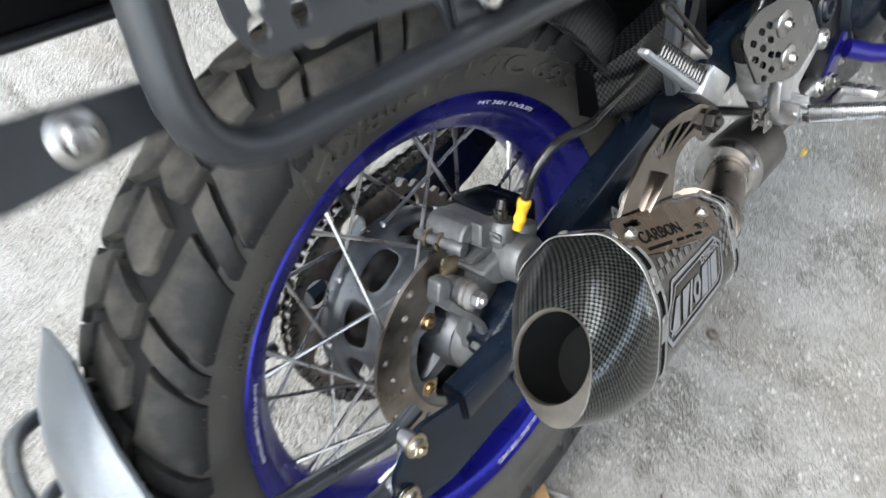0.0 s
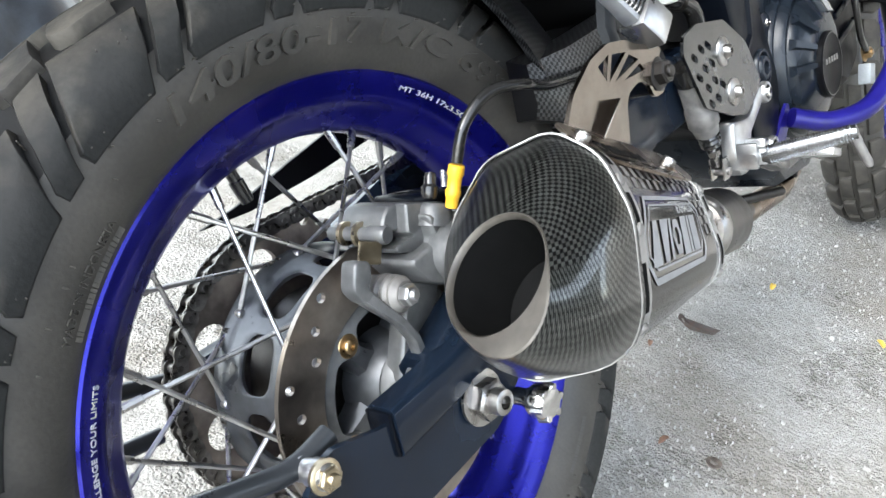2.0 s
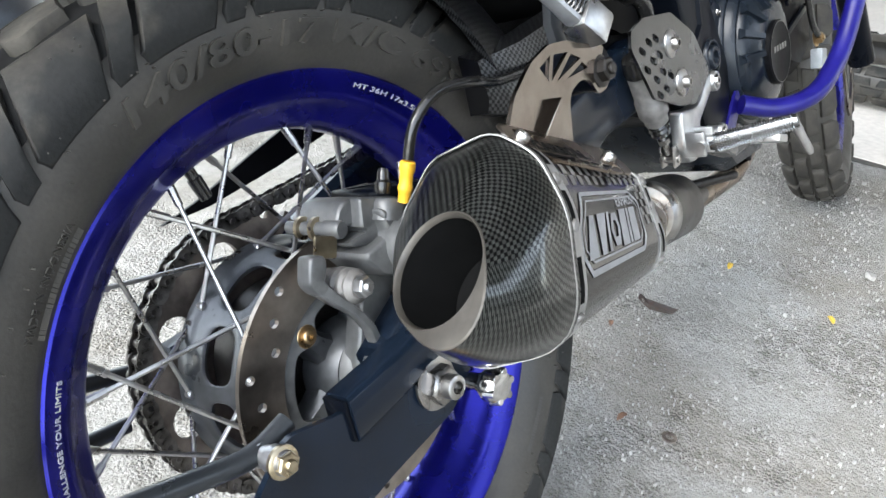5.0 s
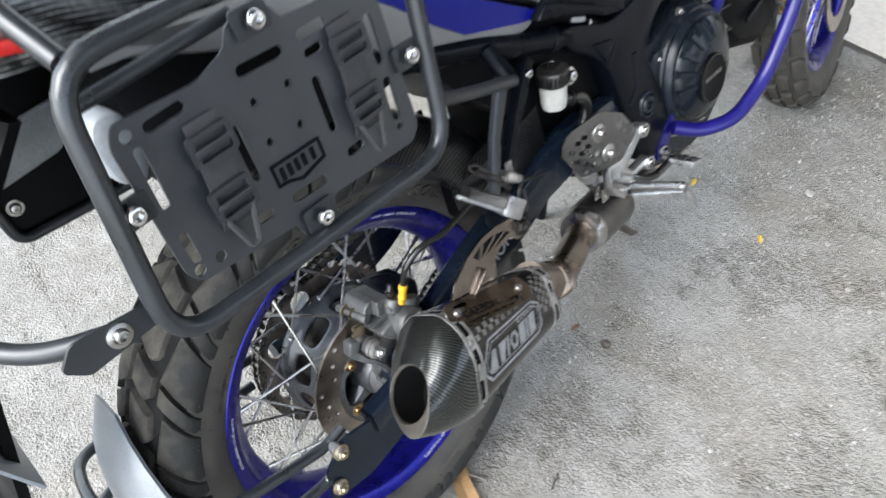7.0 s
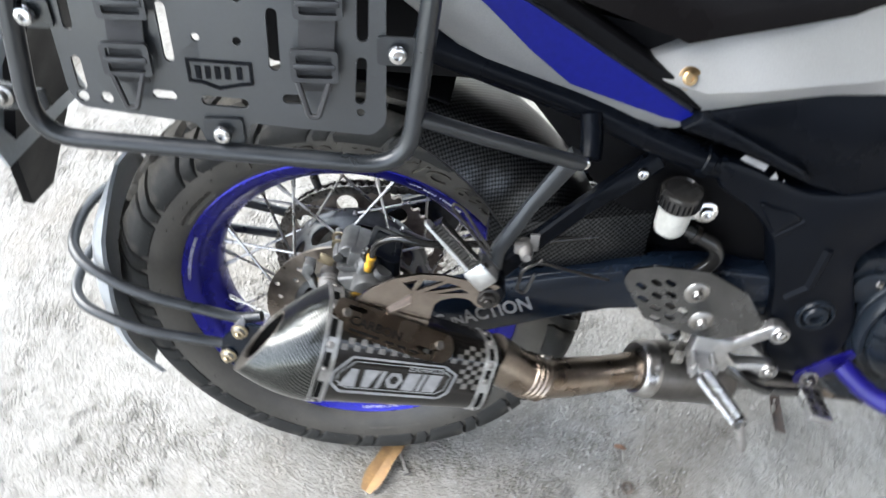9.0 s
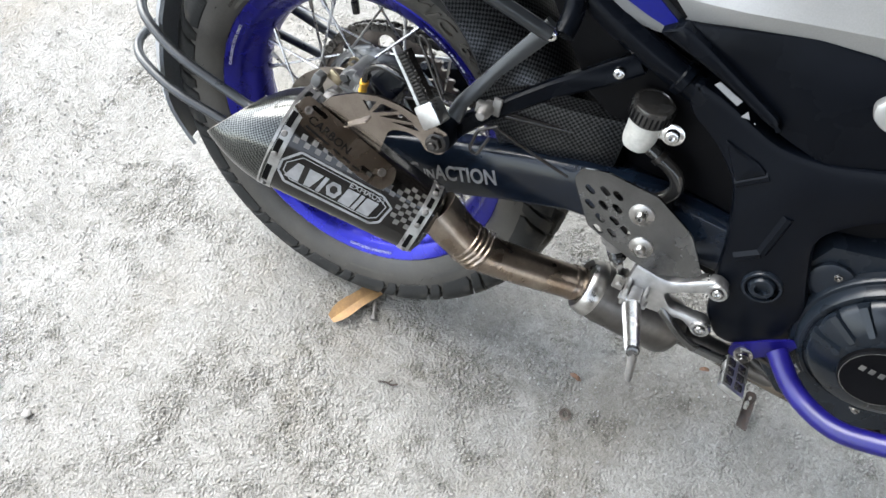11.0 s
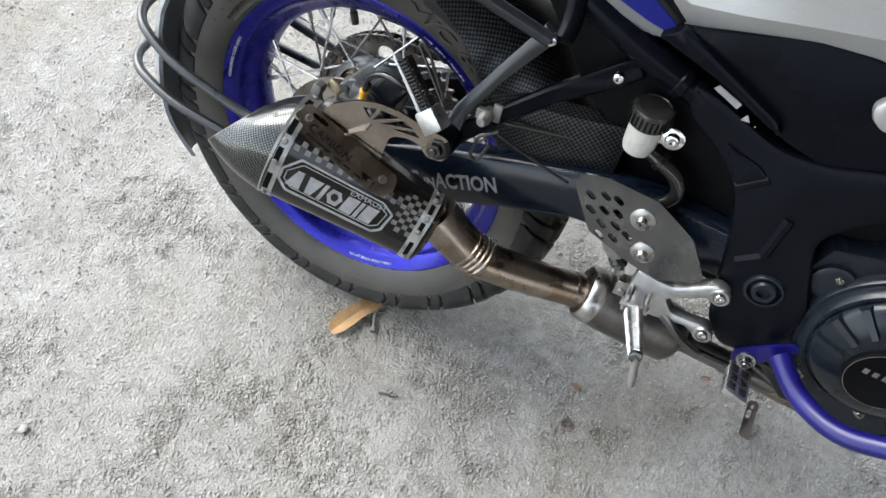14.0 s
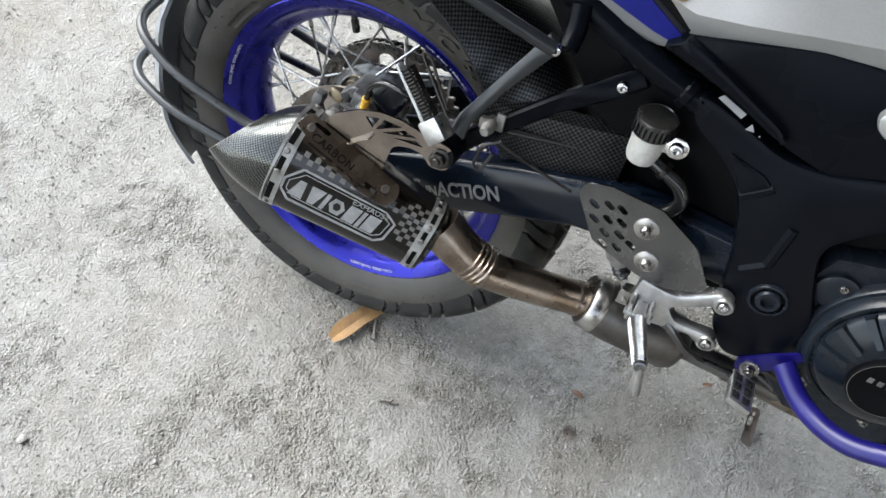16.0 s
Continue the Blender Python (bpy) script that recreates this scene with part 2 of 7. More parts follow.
DRY_LEAF = surface("dry leaf", (0.30, 0.175, 0.07), 0.7, second=(0.20, 0.115, 0.05), patch=60, grain=300)
BROWN_LEAF = surface("withered leaf", (0.17, 0.085, 0.045), 0.75, second=(0.10, 0.055, 0.035), patch=90, grain=300)
YELLOW_LEAF = surface("yellow leaf", (0.62, 0.42, 0.05), 0.6, second=(0.5, 0.32, 0.04), patch=80)
RUST = surface("rusty iron", (0.055, 0.036, 0.028), 0.85, 0.0, second=(0.035, 0.030, 0.027), patch=90, relief=0.4)
STONE = surface("pebble stone", (0.34, 0.33, 0.31), 0.85, second=(0.2, 0.19, 0.18), patch=30)
CARBON = weave("lacquered carbon cloth", (0.082, 0.086, 0.080), (0.0028, 0.003, 0.003), 0.0023, 0.1, 0.0, 0.8)
CARBON_WIDE = weave("carbon cloth panel", (0.060, 0.062, 0.065), (0.003, 0.003, 0.004), 0.0032, 0.22, 0.0, 0.7, 0.06)
BAND = surface("scuffed band steel", (0.34, 0.335, 0.325), 0.36, 0.6, second=(0.20, 0.195, 0.19), patch=45, relief=0.08, depth=0.0004)
SPROCKET = surface("greasy sprocket steel", (0.20, 0.165, 0.14), 0.45, 0.5, second=(0.075, 0.062, 0.053), patch=45, relief=0.25, depth=0.0006)
BOX_STEEL = surface("dull exhaust box steel", (0.14, 0.132, 0.125), 0.38, 0.9, second=(0.075, 0.07, 0.066), patch=20, relief=0.12, depth=0.0005)
# For the unseen south wall: plaster darkened so black paint mirrors less light.
UNSEEN_WALL = surface("unseen wall, darkened", (0.17, 0.16, 0.15), 0.85, second=(0.11, 0.105, 0.10), patch=2, grain=60, relief=0.3)
WORN_TREAD = surface("dusty front tread", (0.052, 0.047, 0.040), 0.8, second=(0.026, 0.024, 0.022), shine=0.2, patch=40, grain=300, relief=0.3, depth=0.0006)
DULL_STEEL = surface("dull dusty steel", (0.20, 0.19, 0.18), 0.6, 0.5, second=(0.12, 0.115, 0.11), patch=80, relief=0.2, depth=0.0004)
CRASH_BLUE = surface("blue bar paint", (0.0060, 0.0045, 0.095), 0.36, 0.0, second=(0.004, 0.003, 0.066), patch=30, grain=500, relief=0.08, spread=0.1, coat=0.12, shine=0.3)
RIM_PRINT = surface("white rim print", (0.50, 0.50, 0.50), 0.5, second=(0.38, 0.38, 0.38), patch=60, relief=0)
PLATE_PAINT = surface("slate powder coat", (0.013, 0.015, 0.018), 0.40, 0.0, second=(0.010, 0.012, 0.015), shine=0.7, patch=16, grain=420, relief=0.2, depth=0.0003)
BUCKLE = surface("scuffed black nylon", (0.010, 0.011, 0.013), 0.40, second=(0.017, 0.018, 0.021), shine=0.45, patch=60, grain=400, relief=0.1, depth=0.0003)
HUB_GREY = surface("slate hub casting", (0.075, 0.078, 0.083), 0.36, 0.5, second=(0.045, 0.047, 0.050), patch=35, relief=0.15, depth=0.0004)
# Tyre rubber darkened to stand for the shade between lugs.
GROOVE_SHADE = surface("rubber darkened for groove shade", (0.014, 0.0135, 0.013), 0.75, second=(0.009, 0.009, 0.009), shine=0.15, patch=20, grain=300, relief=0.2, depth=0.0005)
ENGINE_BLACK = surface("glossy engine black", (0.008, 0.011, 0.016), 0.27, 0.0, second=(0.005, 0.007, 0.010), shine=0.24, patch=14, grain=260, relief=0.1, depth=0.0005)
FRAME_BLACK = surface("frame enamel", (0.0022, 0.0031, 0.0052), 0.34, 0.0, second=(0.0015, 0.0021, 0.0036), shine=0.10, patch=10, grain=260, relief=0.1, depth=0.0004)
CARBON_TAIL = weave("ribbed carbon cloth", (0.16, 0.165, 0.17), (0.006, 0.006, 0.007), 0.0034, 0.3, 0.9)
DIRTY_SILVER = surface("dull silver paint", (0.27, 0.285, 0.30), 0.42, 0.2, second=(0.17, 0.18, 0.19), patch=14, grain=300, relief=0.06, depth=0.0004)
SLATE_HEAP = surface("slate blue stand-in", (0.055, 0.068, 0.085), 0.5, second=(0.022, 0.026, 0.034), patch=9, grain=200, relief=0.2, depth=0.001)
HANGER_STEEL = surface("polished tinted steel", (0.30, 0.265, 0.235), 0.17, 1.0, second=(0.20, 0.17, 0.15), patch=24, grain=200, relief=0.04, depth=0.0003, spread=0.08)
PEG_ALLOY = surface("pale cast alloy", (0.36, 0.365, 0.37), 0.36, 0.7, second=(0.25, 0.255, 0.26), patch=40, relief=0.12, depth=0.0004)


# ---- building helpers ----
LEAN = 19.37
RIDE = 0.3243
motorcycle = new("motorcycle")
motorcycle.matrix_world = pose(0, -0.1076, 0, -LEAN, 0, 0) @ pose(0, 0, RIDE) @ pose(0.0045, -0.0009, 0.0012, 0.32, -1.565, 0.2) @ pose(0, 0, -RIDE)
tagged(motorcycle, "blue and black motorcycle leaning on rough concrete, pannier rack fitted", "motorcycle")
HUB = Matrix.Translation((0, 0, RIDE))


def mesh_of(name, bm, material, sharp=38):
    bm.normal_update()
    me = bpy.data.meshes.new(name)
    bm.to_mesh(me)
    bm.free()
    me.materials.append(material)
    me.shade_smooth()
    me.set_sharp_from_angle(angle=radians(sharp))
    return me


def part(name, bm, material, parent, label="", sharp=38):
    """Links a bmesh, built about the rear axle, as one mesh under the motorcycle or one of its parts."""
    bm.transform(HUB)
    ob = new(name, mesh_of(name, bm, material, sharp))
    ob.parent = parent
    return tagged(ob, label)


def thing(name, bm, material, label, category, group="", kind="", sharp=38):
    ob = new(name, mesh_of(name, bm, material, sharp))
    return tagged(ob, label, category, group, kind)


def V(*a):
    return Vector(a)


def basis(axis, hint=(0, 0, 1)):
    a = Vector(axis).normalized()
    h = Vector(hint)
    if abs(a.dot(h.normalized())) > 0.98:
        h = V(1, 0, 0)
    u = h.cross(a).normalized()
    return a, u, a.cross(u)


def ring(bm, points):
    return [bm.verts.new(p) for p in points]


def loft(rings, caps=(True, True), close=True, bm=None):
    """A skin through rings of points, with lengths in metres in its uv layer."""
    bm = bm or bmesh.new()
    uv = bm.loops.layers.uv.verify()
    vs = [ring(bm, r) for r in rings]
    n = len(rings[0])
    run = 0.0
    cum = []
    for i, r in enumerate(rings):
        if i:
            run += sum((Vector(a) - Vector(b)).length for a, b in zip(r, rings[i - 1])) / n
        c, acc = [], 0.0
        for k in range(n + 1):
            c.append((acc, run))
            acc += (Vector(r[(k + 1) % n]) - Vector(r[k % n])).length
        cum.append(c)
    for i in range(len(rings) - 1):
        for k in range(n if close else n - 1):
            j = (k + 1) % n
            f = bm.faces.new((vs[i][k], vs[i][j], vs[i + 1][j], vs[i + 1][k]))
            for loop, w in zip(f.loops, (cum[i][k], cum[i][k + 1], cum[i + 1][k + 1], cum[i + 1][k])):
                loop[uv].uv = w
    if close and caps[0]:
        bm.faces.new(vs[0][::-1])
    if close and caps[1]:
        bm.faces.new(vs[-1])
    bmesh.ops.recalc_face_normals(bm, faces=bm.faces)
    return bm


def circle(centre, axis, r, n=20, hint=(0, 0, 1)):
    a, u, v = basis(axis, hint)
    return [Vector(centre) + r * (math.cos(t) * u + math.sin(t) * v) for t in (2 * math.pi * k / n for k in range(n))]


def rod(bm, p, q, r0, r1=None, n=16, bevel=0.0):
    """A round bar from p to q with slightly broken edges."""
    p, q = Vector(p), Vector(q)
    r1 = r0 if r1 is None else r1
    d = (q - p).normalized()
    b = bevel or min(r0, r1) * 0.12
    rs = [circle(p, d, r0 - b, n), circle(p + d * b, d, r0, n), circle(q - d * b, d, r1, n), circle(q, d, r1 - b, n)]
    return loft(rs, bm=bm)


def turned(bm, centre, axis, profile, n=24):
    """A turned body: profile of (distance along the axis, radius)."""
    a = Vector(axis).normalized()
    return loft([circle(Vector(centre) + a * h, a, max(r, 1e-4), n) for h, r in profile], bm=bm)


def curve_points(pts, step=0.006, bend=0.03):
    """A polyline whose corners are rounded with the given bend."""
    pts = [Vector(p) for p in pts]
    out = [pts[0]]
    for a, b, c in zip(pts, pts[1:], pts[2:]):
        d = min(bend, (a - b).length * 0.48, (c - b).length * 0.48)
        p, q = b + (a - b).normalized() * d, b + (c - b).normalized() * d
        for k in range(7):
            t = k / 6
            out.append(p * (1 - t) ** 2 + b * 2 * t * (1 - t) + q * t * t)
    out.append(pts[-1])
    return out


def tube(bm, pts, r, n=12, bend=0.03, radii=None):
    """A bent tube; its rings are carried along without twist."""
    path = curve_points(pts, bend=bend) if bend else [Vector(p) for p in pts]
    rings, u = [], None
    for i, p in enumerate(path):
        d = (path[min(i + 1, len(path) - 1)] - path[max(i - 1, 0)]).normalized()
        if u is None:
            u = basis(d)[1]
        u = (u - d * u.dot(d)).normalized()
        v = d.cross(u)
        rr = r if radii is None else radii[0] + (radii[1] - radii[0]) * i / (len(path) - 1)
        rings.append([p + rr * (math.cos(t) * u + math.sin(t) * v) for t in (2 * math.pi * k / n for k in range(n))])
    return loft(rings, bm=bm)


def box(bm, centre, size, turn=None, bevel=0.002):
    """A block with broken edges."""
    made = bmesh.ops.create_cube(bm, size=1.0)["verts"]
    m = Matrix.Translation(centre) @ (turn.to_4x4() if turn else Matrix()) @ Matrix.Diagonal((*size, 1))
    bmesh.ops.transform(bm, matrix=m, verts=made)
    if bevel:
        edges = list({e for v in made for e in v.link_edges})
        bmesh.ops.bevel(bm, geom=edges, offset=bevel, segments=2, profile=0.6, affect="EDGES")
    return bm


def plate(outline, holes, origin, across, up, thick, bm=None, bow=None, bevel=0.0008):
    """A sheet cut to an outline, with holes through it. across and up: its own axes; thick goes along across x up."""
    bm = bm or bmesh.new()
    a, u = Vector(across).normalized(), Vector(up).normalized()
    nrm = a.cross(u).normalized()
    o = Vector(origin)

    def lay(x, y, h):
        p = o + a * x + u * y + nrm * h
        return p + (nrm * bow(x, y) if bow else V(0, 0, 0))

    def area(c):
        return sum(p[0] * q[1] - q[0] * p[1] for p, q in zip(c, c[1:] + c[:1]))

    tmp = bmesh.new()
    loops = []
    for c in [outline] + list(holes):
        c = list(c)
        vs = [tmp.verts.new((x, y, 0)) for x, y in c]
        for k in range(len(vs)):
            tmp.edges.new((vs[k], vs[(k + 1) % len(vs)]))
        loops.append((c, vs))
    bmesh.ops.triangle_fill(tmp, use_beauty=True, edges=list(tmp.edges))
    tmp.verts.index_update()
    flat = [(v.co.x, v.co.y) for v in tmp.verts]
    tris = [[v.index for v in f.verts] for f in tmp.faces]
    index = [[v.index for v in vs] for _, vs in loops]
    tmp.free()
    top = [bm.verts.new(lay(x, y, thick / 2)) for x, y in flat]
    bot = [bm.verts.new(lay(x, y, -thick / 2)) for x, y in flat]
    fresh = []
    for t in tris:
        (x0, y0), (x1, y1), (x2, y2) = (flat[k] for k in t)
        if (x1 - x0) * (y2 - y0) - (x2 - x0) * (y1 - y0) < 0:
            t = t[::-1]
        fresh.append(bm.faces.new([top[k] for k in t]))
        fresh.append(bm.faces.new([bot[k] for k in t[::-1]]))
    for ids in index:
        for k in range(len(ids)):
            j = (k + 1) % len(ids)
            fresh.append(bm.faces.new((top[ids[k]], bot[ids[k]], bot[ids[j]], top[ids[j]])))
    bmesh.ops.recalc_face_normals(bm, faces=fresh)
    return bm


def round_outline(pts, r=0.004, seg=3):
    """Rounds an outline's corners."""
    pts = [Vector((x, y)) for x, y in pts]
    out = []
    n = len(pts)
    for k in range(n):
        a, b, c = pts[k - 1], pts[k], pts[(k + 1) % n]
        d = min(r, (a - b).length * 0.45, (c - b).length * 0.45)
        p, q = b + (a - b).normalized() * d, b + (c - b).normalized() * d
        for i in range(seg + 1):
            t = i / seg
            w = p * (1 - t) ** 2 + b * 2 * t * (1 - t) + q * t * t
            out.append((w.x, w.y))
    return out


def slot(x0, y0, x1, y1, r, seg=5):
    """A long hole from one end to the other."""
    d = Vector((x1 - x0, y1 - y0))
    a = math.atan2(d.y, d.x) if d.length > 1e-6 else 0.0
    out = []
    for (cx, cy), s in (((x1, y1), a - math.pi / 2), ((x0, y0), a + math.pi / 2)):
        for i in range(seg + 1):
            t = s + math.pi * i / seg
            out.append((cx + r * math.cos(t), cy + r * math.sin(t)))
    return out


def cap_bolt(p, axis, r=0.006, h=0.005, washer=True):
    """A round-headed socket bolt on its washer; p is the seat."""
    bm = bmesh.new()
    a = Vector(axis).normalized()
    base = 0.0
    if washer:
        turned(bm, p, a, [(-0.002, r * 1.55), (0.001, r * 1.6), (0.0015, r * 1.5)], 20)
        base = 0.0015
    turned(bm, p, a, [(base, r), (base + h * 0.6, r), (base + h * 0.9, r * 0.85), (base + h, r * 0.62),
                      (base + h, r * 0.45), (base + h * 0.4, r * 0.42), (base + h * 0.4, 0.0002)], 18)
    return bm


def hex_bolt(p, axis, r=0.008, h=0.006, flange=True):
    """A hexagon head on a flange."""
    bm = bmesh.new()
    a = Vector(axis).normalized()
    p = Vector(p)
    base = 0.0
    if flange:
        turned(bm, p, a, [(-0.001, r * 1.35), (0.0015, r * 1.35), (0.0025, r * 1.1)], 20)
        base = 0.0015
    loft([circle(p + a * base, a, r, 6), circle(p + a * (base + h * 0.85), a, r, 6), circle(p + a * (base + h), a, r * 0.85, 6)], bm=bm)
    turned(bm, p, a, [(base + h - 0.001, r * 0.5), (base + h + 0.002, r * 0.5), (base + h + 0.003, r * 0.4)], 14)
    return bm


def lettering(text, size, extrude=0.0003, bold=0.0):
    """Flat letters as points and faces, from the built-in font, lying in x and y with their middle at the origin."""
    cu = bpy.data.curves.new("letters", "FONT")
    cu.body, cu.size, cu.extrude, cu.offset = text, size, extrude, bold
    cu.align_x, cu.align_y = "CENTER", "CENTER"
    cu.resolution_u = 3
    ob = bpy.data.objects.new("letters", cu)
    scene.collection.objects.link(ob)
    me = bpy.data.meshes.new_from_object(ob.evaluated_get(bpy.context.evaluated_depsgraph_get()))
    vs, fs = [v.co.copy() for v in me.vertices], [list(p.vertices) for p in me.polygons]
    bpy.data.objects.remove(ob)
    bpy.data.curves.remove(cu)
    bpy.data.meshes.remove(me)
    return vs, fs


def written(bm, text, size, lay, extrude=0.0003, bold=0.0, squeeze=1.0, wide=0.0):
    """Adds letters to bm; lay(x, y, h) says where a letter's point goes."""
    vs, fs = lettering(text, size, extrude, bold)
    if wide:
        squeeze = wide / (max(v.x for v in vs) - min(v.x for v in vs))
    made = [bm.verts.new(lay(v.x * squeeze, v.y, v.z)) for v in vs]
    for f in fs:
        try:
            bm.faces.new([made[k] for k in f])
        except ValueError:
            pass
    return bm


def revolve(profile, steps, bm=None, closed=False):
    """A body turned about the wheel's axle: profile of (y, r)."""
    bm = bm or bmesh.new()
    rings = [[V(r * math.cos(t), y, r * math.sin(t)) for y, r in profile] for t in (2 * math.pi * k / steps for k in range(steps))]
    vs = [ring(bm, r) for r in rings]
    n = len(profile)
    for i in range(steps):
        for k in range(n if closed else n - 1):
            bm.faces.new((vs[i][k], vs[i][(k + 1) % n], vs[(i + 1) % steps][(k + 1) % n], vs[(i + 1) % steps][k]))
    bmesh.ops.recalc_face_normals(bm, faces=bm.faces)
    return bm


def slab(outline, y0, y1, inset=0.010, bm=None):
    """A casting with softened outer edges: an outline between two depths."""
    bm = bm or bmesh.new()
    cx = sum(p[0] for p in outline) / len(outline)
    n = len(outline)

    def shrink(d):
        out = []
        for k in range(n):
            a, b, c = Vector(outline[k - 1]), Vector(outline[k]), Vector(outline[(k + 1) % n])
            t = (c - a).normalized()
            nn = Vector((-t.y, t.x))
            out.append(b + nn * d)
        return out

    area = sum(p[0] * q[1] - q[0] * p[1] for p, q in zip(outline, outline[1:] + outline[:1]))
    sgn = 1 if area > 0 else -1
    rows = []
    step = inset * (1 if y1 > y0 else -1)
    for d, y in ((0, y1), (0, y0 + step), (inset * 0.3 * sgn, y0 + step * 0.3), (inset * sgn, y0)):
        rows.append([bm.verts.new((p[0], y, p[1])) for p in shrink(d)])
    for a, b in zip(rows, rows[1:]):
        for k in range(n):
            bm.faces.new((a[k], a[(k + 1) % n], b[(k + 1) % n], b[k]))
    for r in (rows[0], rows[-1]):
        es = []
        for k in range(n):
            e = bm.edges.get((r[k], r[(k + 1) % n]))
            es.append(e)
        bmesh.ops.triangle_fill(bm, use_beauty=True, edges=es)
    bmesh.ops.recalc_face_normals(bm, faces=bm.faces)
    return bm


# ---- ground ----
def graded(lo, a, b, hi, fine, growth=1.35):
    """Grid lines: close together from a to b, ever wider out to lo and hi."""
    out = list(np.arange(a, b, fine))
    s, x = fine, b
    while x < hi:
        out.append(x)
        s *= growth
        x += s
    out.append(hi)
    s, x = fine, a - fine
    while x > lo:
        out.insert(0, x)
        s *= growth
        x -= s
    out.insert(0, lo)
    return out


def crumbled(x, y):
    """How broken the trowelled skin is at a place: 0 smooth paste, 1 crumbly."""
    v = 0.50 * noise.noise((x * 2.3, y * 2.3, 3.3)) + 0.60 * noise.noise((x * 7.5, y * 7.5, 1.7)) + 0.55 * noise.noise((x * 21, y * 21, 6.1)) + 0.35 * noise.noise((x * 55, y * 55, 9.4))
    t = min(1.0, max(0.0, (v + 0.16) / 0.55))
    return t * t * (3 - 2 * t)


def build_ground():
    xs, ys = graded(-60, -1.2, 1.70, 60, 0.0054), graded(-60, -0.95, 0.6, 60, 0.0054)
    verts, crumbs = [], []
    for y in ys:
        for x in xs:
            near = max(0.0, 1 - max(abs(x) - 1.7, abs(y) - 1.0, 0) / 3)
            h, c = 0.0, 0.3
            if near > 0:
                c = crumbled(x, y)
                h = near * (0.0042 * noise.noise((x * 4, y * 4, 0.3)) + 0.0030 * noise.noise((x * 13, y * 13, 2.1)) + 0.0012 * noise.noise((x * 34, y * 34, 4.4))
                            + (0.15 + 0.85 * c) * (0.0028 * noise.noise((x * 62, y * 62, 5.2)) + 0.0026 * noise.noise((x * 105, y * 105, 8.7))) - 0.0008 * c)
            verts.append((x, y, h - 0.002))
            crumbs.append(c)
    nx = len(xs)
    faces = [(j * nx + i, j * nx + i + 1, (j + 1) * nx + i + 1, (j + 1) * nx + i) for j in range(len(ys) - 1) for i in range(nx - 1)]
    me = bpy.data.meshes.new("ground")
    me.from_pydata(verts, [], faces)
    me.attributes.new("crumb", "FLOAT", "POINT").data.foreach_set("value", crumbs)
    me.materials.append(CONCRETE)
    me.shade_smooth()
    ob = new("ground", me)
    return tagged(ob, "rough grey yard concrete with pits and grit", "ground", kind="structure")


build_ground()

# ---- rear wheel ----
TYRE_HALF = [(0.0, 0.3160), (0.014, 0.3155), (0.028, 0.3138), (0.042, 0.3104), (0.0525, 0.3042), (0.0612, 0.2968),
             (0.0685, 0.288), (0.0705, 0.276), (0.0695, 0.263), (0.0655, 0.249), (0.060, 0.239), (0.0545, 0.2325), (0.050, 0.2295)]


def along(profile, s):
    """Place and outward normal on a half profile at the length s from its crown."""
    run = 0.0
    for (y0, r0), (y1, r1) in zip(profile, profile[1:]):
        d = math.hypot(y1 - y0, r1 - r0)
        if run + d >= s or (y1, r1) == profile[-1]:
            t = (s - run) / d
            return (y0 + (y1 - y0) * t, r0 + (r1 - r0) * t), ((r0 - r1) / d, (y1 - y0) / d)
        run += d


def smooth_along(profile, s):
    (y, r), _ = along(profile, s)
    n0, n1 = along(profile, max(0, s - 0.008))[1], along(profile, s + 0.008)[1]
    n = Vector((n0[0] + n1[0], n0[1] + n1[1])).normalized()
    return (y, r), (n.x, n.y)


def tread_block(bm, profile, poly, pitch, side, start, height, rows=5, cols=3):
    """One tread lug: a convex outline in (pitches, metres from the crown), raised from the carcass."""
    lo, hi = min(p[1] for p in poly), max(p[1] for p in poly)

    def span(s):
        xs = []
        for (u0, s0), (u1, s1) in zip(poly, poly[1:] + poly[:1]):
            if (s0 - s) * (s1 - s) <= 0 and s0 != s1:
                xs.append(u0 + (u1 - u0) * (s - s0) / (s1 - s0))
            elif s0 == s1 == s:
                xs += [u0, u1]
        return min(xs), max(xs)

    def grid(h, shrink):
        out = []
        mid_s = (lo + hi) / 2
        for i in range(rows):
            s = lo + (hi - lo) * i / (rows - 1)
            u0, u1 = span(min(max(s, lo + 1e-5), hi - 1e-5))
            s = mid_s + (s - mid_s) * shrink
            (y, r), (ny, nr) = smooth_along(profile, s)
            row = []
            fade = min(1.0, max(0.0, (s - 0.064) / 0.029)) if h > 0 else 0.0
            h_here = h * (1 - 0.80 * fade * fade)
            for j in range(cols):
                u = u0 + (u1 - u0) * j / (cols - 1)
                u = (u0 + u1) / 2 + (u - (u0 + u1) / 2) * shrink
                t = (start + u) * pitch
                row.append(bm.verts.new(((r + nr * h_here) * math.cos(t), side * (y + ny * h_here), (r + nr * h_here) * math.sin(t))))
            out.append(row)
        return out

    low, mid, top = grid(-0.001, 1.0), grid(height * 0.86, 0.955), grid(height, 0.915)
    for g in (top,):
        for i in range(rows - 1):
            for j in range(cols - 1):
                bm.faces.new((g[i][j], g[i][j + 1], g[i + 1][j + 1], g[i + 1][j]))
    edge = lambda g: g[0][:] + [r[-1] for r in g[1:]] + g[-1][-2::-1] + [r[0] for r in g[-2:0:-1]]
    for a, b in ((edge(low), edge(mid)), (edge(mid), edge(top))):
        for k in range(len(a)):
            j = (k + 1) % len(a)
            bm.faces.new((a[k], a[j], b[j], b[k]))


def carcass(profile):
    return revolve([(-y, r) for y, r in profile[::-1]] + profile[1:], 144)


